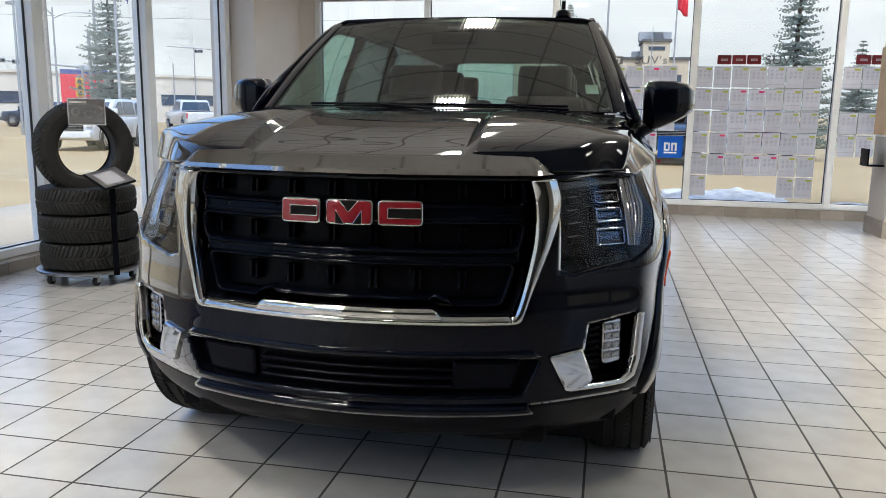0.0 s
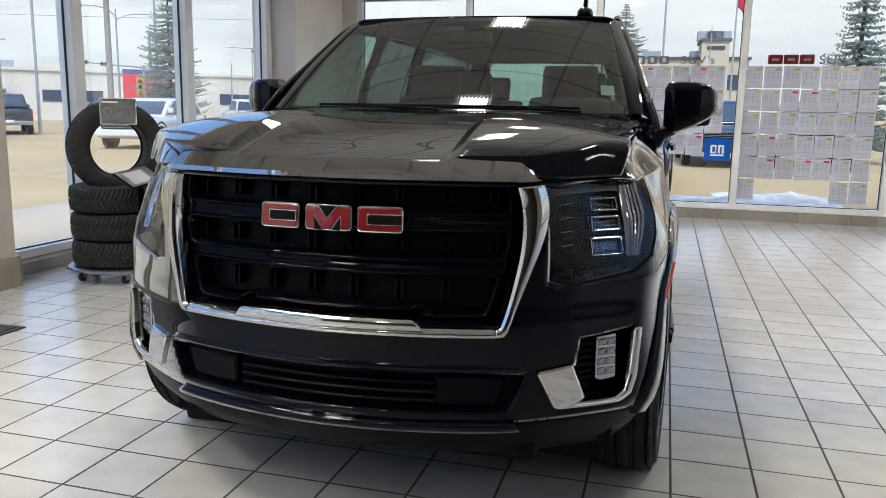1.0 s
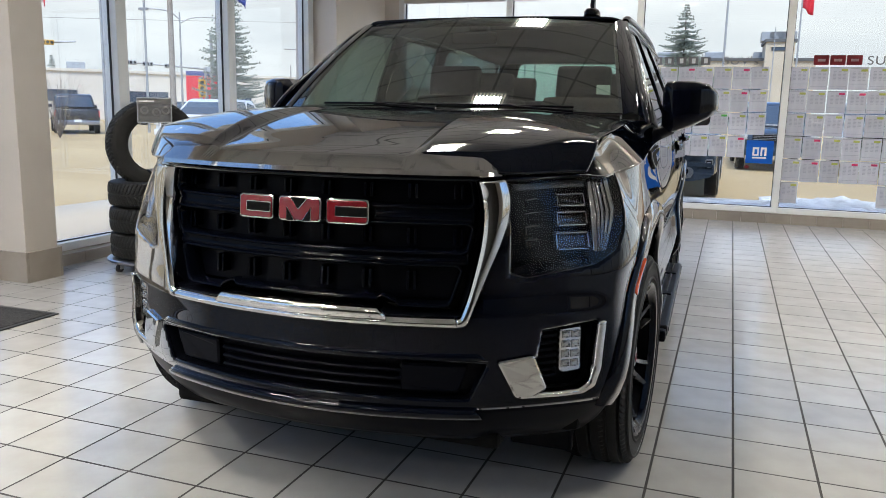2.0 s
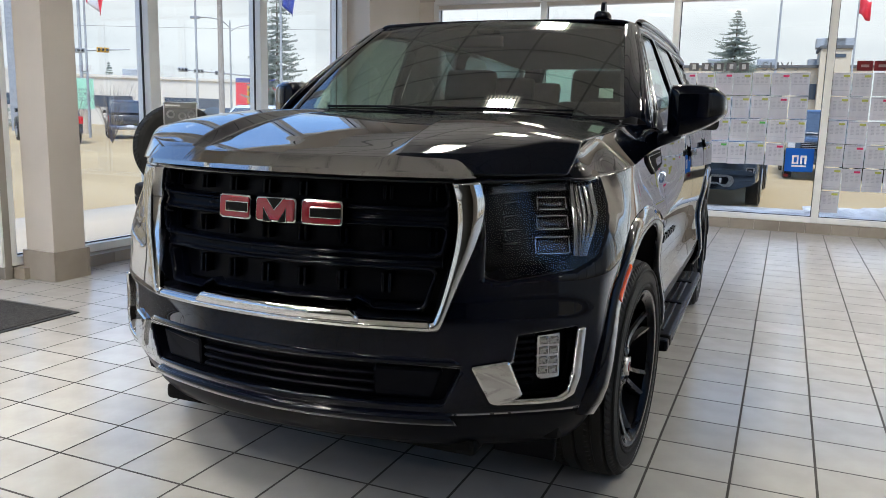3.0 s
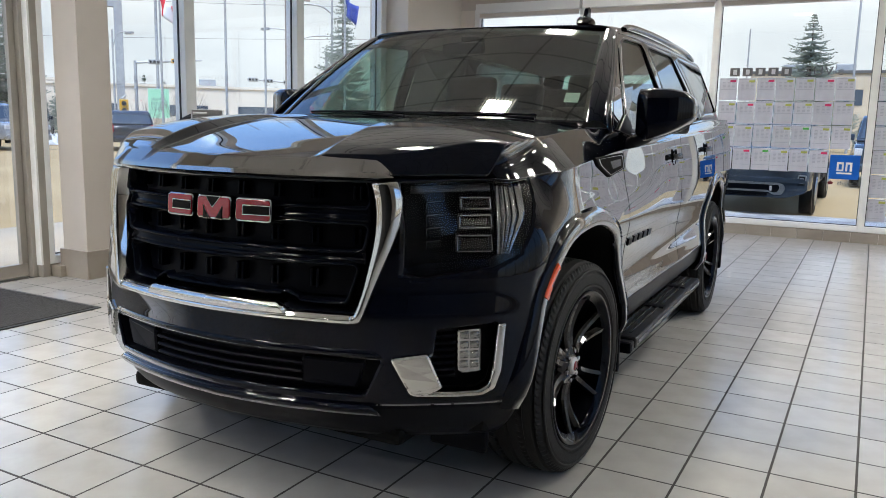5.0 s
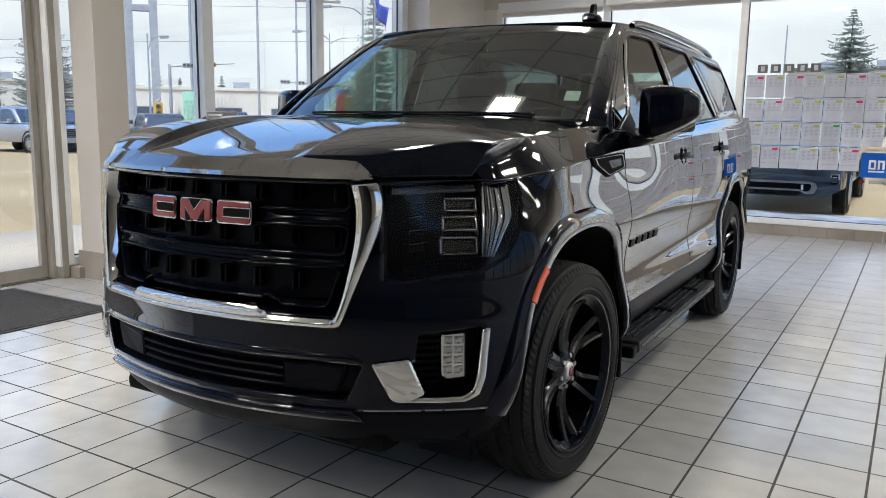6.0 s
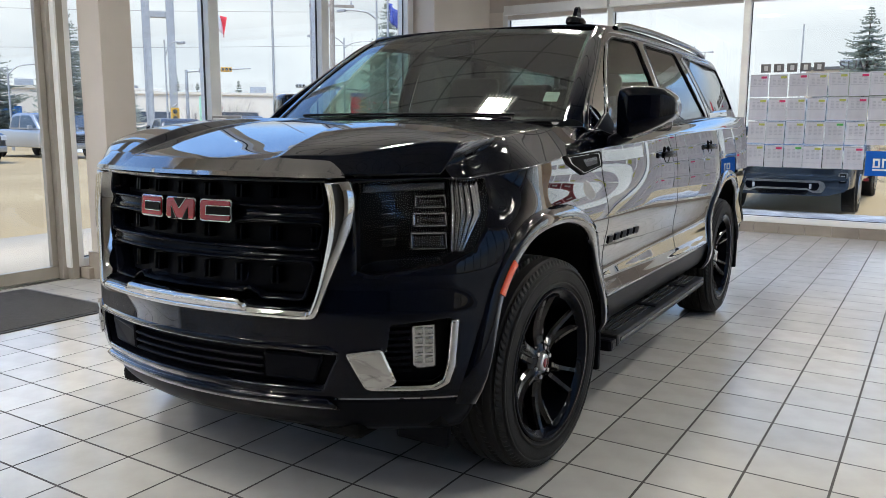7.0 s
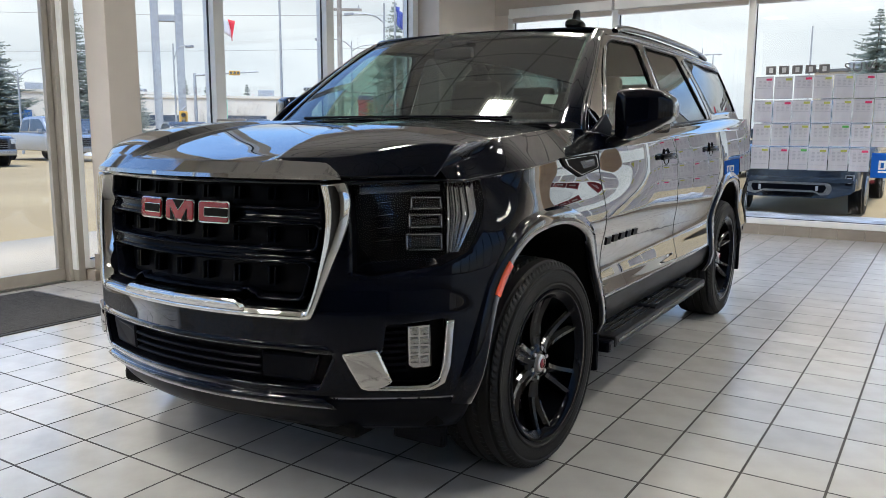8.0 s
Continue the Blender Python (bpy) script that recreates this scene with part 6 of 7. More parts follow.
part("blue_inset", box_bm(0.034, 0.060, -0.0045, -0.0037, -0.05, 0.035), M_BLUE, b)
letters("mirrored_word", "Canada", 0.078, M_SIGN_GREY, Matrix.Translation((0.168, 0, -0.222)) @ Matrix.Rotation(radians(90), 4, "X") @ Matrix.Diagonal((-1, 1, 1, 1)), b, 0.001)
leaf_pts = [(0, -0.030), (0.006, -0.012), (0.030, -0.016), (0.024, -0.004), (0.036, 0.010), (0.022, 0.012), (0.020, 0.024), (0.010, 0.016), (0, 0.036), (-0.010, 0.016), (-0.020, 0.024), (-0.022, 0.012), (-0.036, 0.010), (-0.024, -0.004), (-0.030, -0.016), (-0.006, -0.012)]
v_, f_ = prism(leaf_pts, -0.002, 0.002, lambda a_, b_, d_: (a_ - 0.140, d_, b_ - 0.200))
obj("red_leaf", v_, f_, M_SIGN_RED, b, flat=True)

# ---- outside ----
M_LOT = grained("dusty_asphalt_lot", (0.33, 0.235, 0.115), (0.45, 0.335, 0.175), 0.22, (0.75, 0.95), 0.35, 14, distance=0.02)
M_APRON = grained("concrete_apron", (0.42, 0.345, 0.25), (0.52, 0.44, 0.335), 0.5, (0.8, 0.9), 0.2, 20)
M_SNOW = grained("old_snow", (0.34, 0.34, 0.34), (0.72, 0.73, 0.74), 2.2, (0.6, 0.8), 0.6, 14, distance=0.04)
# needles paler than real foliage: the haze is put into their colour
M_NEEDLE_HAZE = grained("hazed_spruce_needles", (0.24, 0.275, 0.24), (0.40, 0.45, 0.40), 1.2, (0.7, 0.9), 0.2, 30)
backlit(M_NEEDLE_HAZE, 0.6)
M_BARK = grained("grey_brown_bark", (0.09, 0.07, 0.055), (0.17, 0.14, 0.115), 6, (0.8, 0.95), 0.5, 40)
M_BLDG_W = grained("white_metal_cladding", (0.56, 0.51, 0.43), (0.66, 0.61, 0.53), 0.3, (0.5, 0.7), 0.1, 3)
M_BLDG_T = grained("tan_stucco", (0.46, 0.39, 0.29), (0.56, 0.48, 0.37), 0.3, (0.7, 0.85), 0.1, 8)
M_ROOF = material("dark_roof_edge", (0.10, 0.10, 0.10), 0.7)
M_DARKWIN = material("dark_window", (0.05, 0.07, 0.10), 0.08)
M_BLUEWIN = material("blue_spandrel", (0.04, 0.12, 0.30), 0.2)
M_POLE = grained("galvanised_pole", (0.30, 0.31, 0.32), (0.42, 0.43, 0.44), 4, (0.4, 0.6), 0.05, 60, 0.5)
M_WOODPOLE = grained("weathered_pole", (0.20, 0.17, 0.145), (0.30, 0.27, 0.24), 5, (0.8, 0.95), 0.3, 50)
M_SIGNAL = material("signal_yellow", (0.62, 0.34, 0.02), 0.45)
M_CABLE = material("black_cable", (0.16, 0.16, 0.165), 0.6)
M_BILL_RED = material("billboard_red", (0.62, 0.02, 0.04), 0.4)
M_BILL_BLUE = material("billboard_blue", (0.06, 0.07, 0.22), 0.4)
M_FLAG_R = material("flag_red", (0.62, 0.03, 0.05), 0.7)
M_FLAG_W = material("flag_white", (0.8, 0.8, 0.8), 0.7)
M_FLAG_B = material("flag_blue", (0.05, 0.08, 0.36), 0.7)
M_GREEN = material("mint_sign", (0.36, 0.70, 0.48), 0.5)
M_CAR_W = material("white_car_paint", (0.60, 0.605, 0.60), 0.25, 0.0, 0.8)
M_CAR_S = material("silver_car_paint", (0.36, 0.37, 0.39), 0.25, 0.5, 0.8)
M_CAR_K = material("dark_car_paint", (0.020, 0.023, 0.030), 0.2, 0.0, 0.8)
M_CAR_B = material("slate_blue_car_paint", (0.030, 0.043, 0.064), 0.22, 0.1, 0.8)
M_TAIL = material("tail_lamp_red", (0.55, 0.012, 0.015), 0.15)
M_HEAD = material("head_lamp", (0.65, 0.66, 0.68), 0.12, 0.3)


def ground_z(x, y):
    """The lot lies a little below the floor and rises slowly away from the building."""
    return -0.10 + 0.0015 * np.clip(np.asarray(y, float) + 2, 0, 70) * ease(-np.asarray(x) + 0.9 * np.asarray(y), 3, 22)


xs = np.concatenate([[-900, -300], np.linspace(-120, 120, 61), [300, 900]])
ys = np.concatenate([[-500, -200], np.linspace(-60, 130, 61), [300, 1200]])
v_, f_ = sheet(xs, ys, lambda x, y: np.stack([x, y, ground_z(x, y) - 0.28 * ((x > -5.6) & (y < 9.2) & (x < 9) & (y > -8))], -1))
tagged(obj("ground", v_, f_, M_LOT), "dusty tan parking lot beside the building", "ground", kind="structure")
v_, f_ = sheet(np.linspace(-8.65, -5.42, 4), np.linspace(-9, 12, 20), lambda x, y: np.stack([x, y, ground_z(x, y) * 0 + np.maximum(ground_z(x, y), -0.1) + 0.02], -1))
tagged(thick(obj("pavement", v_, f_, M_APRON), 0.1), "pale concrete apron along the building", "pavement", kind="structure")
v_, f_ = sheet(np.linspace(-5.4, 12, 4), np.linspace(8.47, 9.20, 4), lambda x, y: np.stack([x, y, 0 * x + 0.065], -1))
tagged(thick(obj("pavement", v_, f_, M_APRON), 0.3), "pale concrete strip under the rear window", "pavement", kind="structure")


def snow_bank(x0, x1, y0, y1, h, seed):
    random.seed(seed)
    noise.seed_set(seed)
    v, f = sheet(np.linspace(0, 1, 70), np.linspace(0, 1, 26), lambda a, b: np.stack([x0 + (x1 - x0) * a, y0 + (y1 - y0) * b, 0 * a], -1))
    for p in v:
        a, b = (p[0] - x0) / (x1 - x0), (p[1] - y0) / (y1 - y0)
        env = max(0.0, math.sin(math.pi * a)) ** 0.4 * max(0.0, math.sin(math.pi * b)) ** 0.7
        n_ = noise.noise(Vector((p[0] * 1.7, p[1] * 2.6, seed))) + 0.5 * noise.noise(Vector((p[0] * 6, p[1] * 7, seed)))
        p[2] = 0.03 + env * h * max(0.0, 0.55 + 0.9 * n_) + ground_z(p[0], p[1])
    return tagged(obj("snow_bank", v, f, M_SNOW), "dirty melting snow bank on the ground", "snow", "snow banks")


snow_bank(0.75, 2.75, 10.4, 12.6, 0.15, 3)
snow_bank(2.6, 6.5, 9.25, 10.8, 0.14, 5)
snow_bank(-4.6, 0.9, 10.6, 11.9, 0.04, 7)
snow_bank(-36, -33.5, 21.0, 23.5, 0.7, 9)


def spruce(x, y, h, r, seed, fine=0.16):
    rnd = random.Random(seed)
    z0 = float(ground_z(x, y))
    t = empty("spruce_tree", x, y, z0, 0, "blue-green spruce tree, paled as if by haze, with uneven drooping branches", "tree", "spruce trees")
    v, f = lathe([(0.035 * h * 0.5, 0.0), (0.028 * h * 0.5, 0.2 * h), (0.014 * h * 0.5, 0.65 * h), (0.004, h)], 9)
    obj("trunk", v, f, M_BARK, t)
    vs, fs = [], []
    rows = int(h * 5.5)
    for k in range(rows):
        q = (k + rnd.random()) / rows
        zb = h * (0.07 + 0.92 * q)
        reach = r * (1 - q) ** 0.8 * rnd.uniform(0.72, 1.12) + 0.05
        nb = max(5, int(14 * (1 - q) + 5))
        for j in range(nb):
            a = 2 * math.pi * (j + rnd.random() * 0.8) / nb + k * 1.7
            L = reach * rnd.uniform(0.6, 1.1)
            droop = rnd.uniform(0.10, 0.34)
            ca, sa = math.cos(a), math.sin(a)
            seg = max(3, int(L / fine))
            for i in range(seg):
                s0 = (i + 0.5) / seg
                d = L * s0
                px, py, pz = d * ca, d * sa, zb - droop * d + 0.22 * L * s0 ** 3
                for w in range(3):
                    sw = fine * (0.55 + 0.70 * (1 - s0)) * rnd.uniform(0.7, 1.3) * min(1.3, 0.5 + L / 2)
                    b = a + rnd.uniform(-1.2, 1.2)
                    cb, sb = math.cos(b), math.sin(b)
                    n0 = len(vs)
                    hz = rnd.uniform(-0.10, 0.05)
                    vs += [(px, py, pz + 0.02), (px + sw * 1.3 * cb, py + sw * 1.3 * sb, pz + hz), (px - 0.35 * sw * sb, py + 0.35 * sw * cb, pz - (0.35 + 0.25 * rnd.random()) * fine), (px + 0.35 * sw * sb + 0.4 * sw * cb, py - 0.35 * sw * cb + 0.4 * sw * sb, pz - 0.15 * fine)]
                    fs += [(n0, n0 + 1, n0 + 2), (n0, n0 + 3, n0 + 1)]
    obj("crown", vs, fs, M_NEEDLE_HAZE, t, "drooping needle crown", flat=True)
    return t


def polar(az, d, cx=0.5, cy=-2.5):
    az = 0.257 + 0.986 * az if az < -20 else 1.005 * az - 0.185
    return cx + d * math.sin(radians(az)), cy + d * math.cos(radians(az))


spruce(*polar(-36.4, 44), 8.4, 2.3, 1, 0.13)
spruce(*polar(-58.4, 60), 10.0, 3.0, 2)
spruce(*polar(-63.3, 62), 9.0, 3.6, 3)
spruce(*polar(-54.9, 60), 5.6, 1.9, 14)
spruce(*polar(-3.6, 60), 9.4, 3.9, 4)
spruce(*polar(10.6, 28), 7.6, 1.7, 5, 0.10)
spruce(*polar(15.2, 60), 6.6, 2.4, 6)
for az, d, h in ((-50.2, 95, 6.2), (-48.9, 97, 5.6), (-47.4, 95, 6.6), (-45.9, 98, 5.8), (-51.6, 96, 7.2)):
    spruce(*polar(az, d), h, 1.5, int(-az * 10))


def bare_shrub(x, y, h, seed):
    rnd = random.Random(seed)
    t = empty("bare_shrub", x, y, float(ground_z(x, y)), 0, "leafless brown shrub beside the lot", "shrub", "bare shrubs")
    bm = bmesh.new()
    for k in range(34):
        a, s = rnd.uniform(0, 6.28), rnd.uniform(0.2, 0.75)
        p = Vector((0, 0, 0))
        q = Vector((math.cos(a) * s * h * 0.3, math.sin(a) * s * h * 0.3, h * 0.5))
        e = q + Vector((math.cos(a) * s * h * 0.3, math.sin(a) * s * h * 0.3, h * rnd.uniform(0.2, 0.5)))
        rod(bm, p, q, 0.011, 0.007, 4)
        rod(bm, q, e, 0.007, 0.003, 4)
        for j in range(4):
            o = q.lerp(e, rnd.random())
            rod(bm, o, o + Vector((rnd.uniform(-0.3, 0.3), rnd.uniform(-0.3, 0.3), rnd.uniform(0.1, 0.45))), 0.004, 0.0015, 3)
    part("twigs", bm, M_BARK, t)


bare_shrub(*polar(-47.6, 36), 2.6, 3)
bare_shrub(*polar(-50.0, 37), 2.2, 4)
bare_shrub(*polar(-40.6, 95), 6.5, 5)
bare_shrub(*polar(-44.5, 100), 6.0, 6)


# parked vehicles
def parked(name, az, d, heading, mat, kind, label, z=None, place=None):
    """kind: 'pickup' or 'wagon'; heading: the way its nose points, degrees from +x."""
    x, y = place or polar(az, d)
    g = float(ground_z(x, y)) if z is None else z
    c = empty(name, x, y, g, heading, label, "pickup truck" if kind == "pickup" else "car", "parked vehicles")
    if kind == "pickup":
        L, W = 2.9, 0.98
        low = [(-2.9, 0.55), (-2.88, 1.12), (-2.8, 1.18), (-1.05, 1.20), (0.75, 1.17), (1.0, 1.19), (2.55, 1.12), (2.86, 1.02), (2.9, 0.55), (2.7, 0.42), (-2.7, 0.46)]
        cab = [(-1.05, 1.19), (-0.92, 1.78), (-0.62, 1.88), (0.35, 1.89), (0.62, 1.82), (1.28, 1.18)]
        win = [[(-0.90, 1.27), (-0.80, 1.72), (-0.30, 1.78), (-0.30, 1.27)], [(-0.20, 1.27), (-0.20, 1.78), (0.36, 1.78), (0.56, 1.70), (1.02, 1.27)]]
        axles = (-1.85, 1.90)
    else:
        L, W = 2.4, 0.94
        low = [(-2.35, 0.50), (-2.36, 1.02), (-2.25, 1.10), (1.0, 1.08), (2.0, 1.00), (2.32, 0.82), (2.36, 0.50), (2.2, 0.34), (-2.2, 0.36)]
        cab = [(-2.25, 1.08), (-2.0, 1.55), (-1.7, 1.68), (0.0, 1.70), (0.35, 1.62), (1.15, 1.07)]
        win = [[(-2.0, 1.14), (-1.82, 1.50), (-1.25, 1.58), (-1.15, 1.14)], [(-1.05, 1.14), (-1.05, 1.60), (-0.2, 1.61), (-0.2, 1.14)], [(-0.12, 1.14), (-0.12, 1.61), (0.10, 1.60), (0.85, 1.14)]]
        axles = (-1.42, 1.42)
    def solid(nm, poly, w0, w1, m_, parent):
        poly = rounded(poly, 0.09, 3)
        n = len(poly)
        c0 = np.mean(np.array(poly), axis=0)
        rows = []
        for sgn, k in ((-1, 0.93), (-0.975, 0.985), (-0.93, 1.0), (0.93, 1.0), (0.975, 0.985), (1, 0.93)):
            rows.append([(c0[0] + (a - c0[0]) * k, sgn * (w0 + (w1 - w0) * np.clip((b - poly_z0) / 0.75, 0, 1)), c0[1] + (b - c0[1]) * k) for a, b in poly])
        v, f = bands(rows, closed_along=True)
        f = list(f) + [tuple(range(n - 1, -1, -1)), tuple(range(5 * n, 6 * n))]
        return obj(nm, v, f, m_, parent)
    poly_z0 = 0.4
    body = solid("body", low, W, W, mat, c)
    poly_z0 = 1.15
    cabn = solid("cabin", cab, W - 0.06, W - 0.20, mat, c)
    for sgn in (-1, 1):
        for w_ in win:
            v, f = prism(rounded(w_, 0.05, 2), 0.0, 0.012, lambda a, b, dd: (a, sgn * (W - 0.055 - 0.14 * np.clip((b - 1.15) / 0.75, 0, 1) + dd), b))
            obj("side_window", v, f, M_DARKWIN, cabn, flat=True)
        for ax in axles:
            wv, wf = lathe([(0.0, 0.125), (0.22, 0.12), (0.25, 0.10), (0.36, 0.115), (0.385, 0.08), (0.385, -0.11), (0.0, -0.11)], 28)
            w_ = obj("wheel", [(a, sgn * h_, b) for a, b, h_ in wv], wf, M_TYRE, c)
            w_.matrix_basis = pose(ax, sgn * (W - 0.085), 0.385)
            rv, rf = lathe([(0.0, 0.128), (0.08, 0.13), (0.21, 0.118), (0.235, 0.126), (0.245, 0.11)], 24)
            obj("rim", [(a, sgn * h_, b) for a, b, h_ in rv], rf, M_STEEL, w_)
            wv, wf = lathe([(0.43, 0.004), (0.47, 0.012), (0.50, 0.004)], 30)
            obj("arch_trim", [(ax + a, sgn * (W - 0.003 + h_), 0.42 + b) for a, b, h_ in wv], wf, M_SATIN, c)
        for fx, m_, z0, z1 in ((L - 0.02, M_HEAD, 0.78 if kind == "wagon" else 0.84, 0.92 if kind == "wagon" else 1.02), (-L + 0.02, M_TAIL, 0.80, 1.10)):
            part("head_lamp" if fx > 0 else "tail_lamp", box_bm(min(fx, fx - math.copysign(0.10, fx)) + 0.02 * (fx > 0), max(fx, fx - math.copysign(0.10, fx)) + 0.02 * (fx > 0), sgn * (W - 0.10) - 0.09, sgn * (W - 0.10) + 0.095, z0, z1, 0.02), m_, c)
        part("door_mirror", box_bm(0.72, 0.84, sgn * (W + 0.06) - 0.10, sgn * (W + 0.06) + 0.08, 1.20, 1.38, 0.03), mat, c)
    # screens
    for (a0, b0), (a1, b1), nm in ((cab[-1], cab[-2], "windscreen"), (cab[0], cab[1], "rear_window")):
        sgn = 1 if nm == "windscreen" else -1
        k0, k1 = 0.12, 0.92
        p0, p1 = (a0 + (a1 - a0) * k0, b0 + (b1 - b0) * k0), (a0 + (a1 - a0) * k1, b0 + (b1 - b0) * k1)
        w0, w1 = W - 0.16, W - 0.27
        q = [(p0[0] + sgn * 0.012, -w0, p0[1] + 0.008), (p0[0] + sgn * 0.012, w0, p0[1] + 0.008), (p1[0] + sgn * 0.012, w1, p1[1] + 0.008), (p1[0] + sgn * 0.012, -w1, p1[1] + 0.008)]
        q += [(a - sgn * 0.03, b, z_ - 0.02) for a, b, z_ in q]
        obj(nm, q, [(0, 1, 2, 3), (4, 7, 6, 5), (0, 4, 5, 1), (1, 5, 6, 2), (2, 6, 7, 3), (3, 7, 4, 0)], M_DARKWIN, cabn, flat=True)
    g0, gh = (0.80, 0.045) if mat is M_CAR_B else (0.66, 0.08)
    part("front_grille", box_bm(L - 0.03, L + 0.02, -0.66, 0.66, g0, 1.0, 0.03), M_SATIN, c)
    for k in range(4):
        part("grille_bar", box_bm(L + 0.012, L + 0.03, -0.64, 0.64, g0 + 0.04 + k * gh, g0 + 0.053 + k * gh, 0.004), M_STEEL, c)
    part("front_bumper", box_bm(L - 0.12, L + 0.07, -W + 0.03, W - 0.03, 0.42, 0.64, 0.05), mat if kind == "wagon" else M_STEEL if mat is not M_CAR_B else mat, c)
    part("rear_bumper", box_bm(-L - 0.08, -L + 0.1, -W + 0.04, W - 0.04, 0.44, 0.64, 0.05), M_STEEL if kind == "pickup" else mat, c)
    part("number_plate", box_bm(-L - 0.088, -L - 0.078, -0.16, 0.16, 0.56, 0.68), M_CARD, c)
    if kind == "pickup":
        part("bed_cover", box_bm(-2.82, -1.06, -W + 0.10, W - 0.10, 1.18, 1.205, 0.01), M_SATIN, c)
    return c


parked("parked_suv", 0, 0, 280, M_CAR_W, "wagon", "white crossover parked on the lot", place=(-17.7, 21.5))
parked("parked_pickup", 0, 0, 133, M_CAR_W, "pickup", "white crew cab pickup parked on the lot", place=(-24.9, 40.6))
parked("parked_pickup", 0, 0, 138, M_CAR_K, "pickup", "dark pickup seen from behind on the lot", place=(-30.9, 28.2))
parked("parked_suv", 0, 0, 150, M_CAR_K, "wagon", "dark wagon with red tail lamps on the lot", place=(-28.4, 21.3))
parked("parked_pickup", 0, 0, 1, M_CAR_S, "pickup", "silver crew cab pickup parked on the lot", place=(-31.8, 17.15))
parked("parked_pickup", 0, 0, -38, M_CAR_K, "pickup", "dark pickup with its grille towards the showroom", place=(-37.8, 23.2))
parked("parked_pickup", 0, 0, -3, M_CAR_K, "pickup", "dark pickup parked beside a silver one", place=(-30.3, 12.3))
parked("parked_suv", -40.5, 60, 180, M_CAR_B, "wagon", "dark blue vehicle far across the lot")
bp = parked("parked_pickup", 0, 0, -90, M_CAR_B, "pickup", "slate blue pickup parked close behind the rear window", place=(-1.02, 14.55))
bp.scale = (1.05, 1.05, 1.05)


def nose_plate(name, poly, x0, x1, mat, parent, label="", r=0.03):
    """A plate on the pickup's nose: outline in (across, up)."""
    v, f = prism(rounded(poly, r, 3), x0, x1, lambda a, b, d: (d, a, b - 0.07))
    return obj(name, v, f, mat, parent, label, flat=True)


nose_plate("bumper_skirt", [(-0.93, 0.60), (-0.90, 0.47), (-0.62, 0.385), (0.62, 0.385), (0.90, 0.47), (0.93, 0.60)], 2.80, 2.955, M_CAR_B, bp)
nose_plate("bumper_crease", [(-0.92, 0.655), (-0.90, 0.63), (0.90, 0.63), (0.92, 0.655), (0.88, 0.70), (-0.88, 0.70)], 2.90, 2.992, M_CAR_B, bp, r=0.012)
trim = nose_plate("bumper_trim", [(-0.60, 0.60), (-0.63, 0.53), (-0.58, 0.44), (-0.47, 0.43), (-0.38, 0.475), (0.38, 0.475), (0.47, 0.43), (0.58, 0.44), (0.63, 0.53), (0.60, 0.60), (0.52, 0.625), (-0.52, 0.625)], 2.93, 2.985, M_STEEL, bp, "bright bumper trim", 0.02)
nose_plate("bumper_inset", [(-0.53, 0.59), (-0.545, 0.54), (-0.51, 0.475), (-0.45, 0.47), (-0.36, 0.505), (0.36, 0.505), (0.45, 0.47), (0.51, 0.475), (0.545, 0.54), (0.53, 0.59)], 2.97, 2.992, M_SATIN, trim, "", 0.015)
nose_plate("skid_plate", [(-0.40, 0.470), (-0.35, 0.400), (0.35, 0.400), (0.40, 0.470)], 2.93, 2.962, M_SATIN, bp, "", 0.02)
for s_ in (-1, 1):
    part("fog_lamp", box_bm(2.988, 3.004, s_ * 0.415 - 0.018, s_ * 0.415 + 0.018, 0.425, 0.505, 0.006), M_HEAD, trim)
    vent = nose_plate("corner_vent", [(s_ * 0.855 - 0.075, 0.575), (s_ * 0.855 + 0.065, 0.585), (s_ * 0.855 + 0.060, 0.755), (s_ * 0.855 - 0.060, 0.755)], 2.90, 2.965, M_STEEL, bp, "", 0.02)
    nose_plate("vent_mesh", [(s_ * 0.855 - 0.055, 0.595), (s_ * 0.855 + 0.048, 0.602), (s_ * 0.855 + 0.044, 0.738), (s_ * 0.855 - 0.044, 0.738)], 2.95, 2.970, M_SATIN, vent, "", 0.012)
    for k_ in range(3):
        part("vent_bar", box_bm(2.968, 2.978, s_ * 0.855 - 0.030, s_ * 0.855 + 0.030, 0.555 + k_ * 0.036, 0.567 + k_ * 0.036, 0.002), M_HEAD, vent)
    lamp = nose_plate("lamp_bezel", [(s_ * 0.44, 0.835), (s_ * 0.50, 0.805), (s_ * 0.66, 0.805), (s_ * 0.73, 0.835), (s_ * 0.73, 1.0), (s_ * 0.44, 1.0)], 2.90, 2.960, M_STEEL, bp, "", 0.02)
    nose_plate("lamp_lens", [(s_ * 0.475, 0.845), (s_ * 0.515, 0.828), (s_ * 0.65, 0.828), (s_ * 0.70, 0.848), (s_ * 0.70, 0.98), (s_ * 0.475, 0.98)], 2.94, 2.968, M_SATIN, lamp, "", 0.015)
parked("parked_pickup", 0, 0, -95, M_CAR_S, "pickup", "silver pickup parked behind the rear window", place=(3.9, 22.5))
parked("parked_pickup", 0, 0, -88, M_CAR_B, "pickup", "blue pickup parked in the back row", place=(1.3, 23.0))


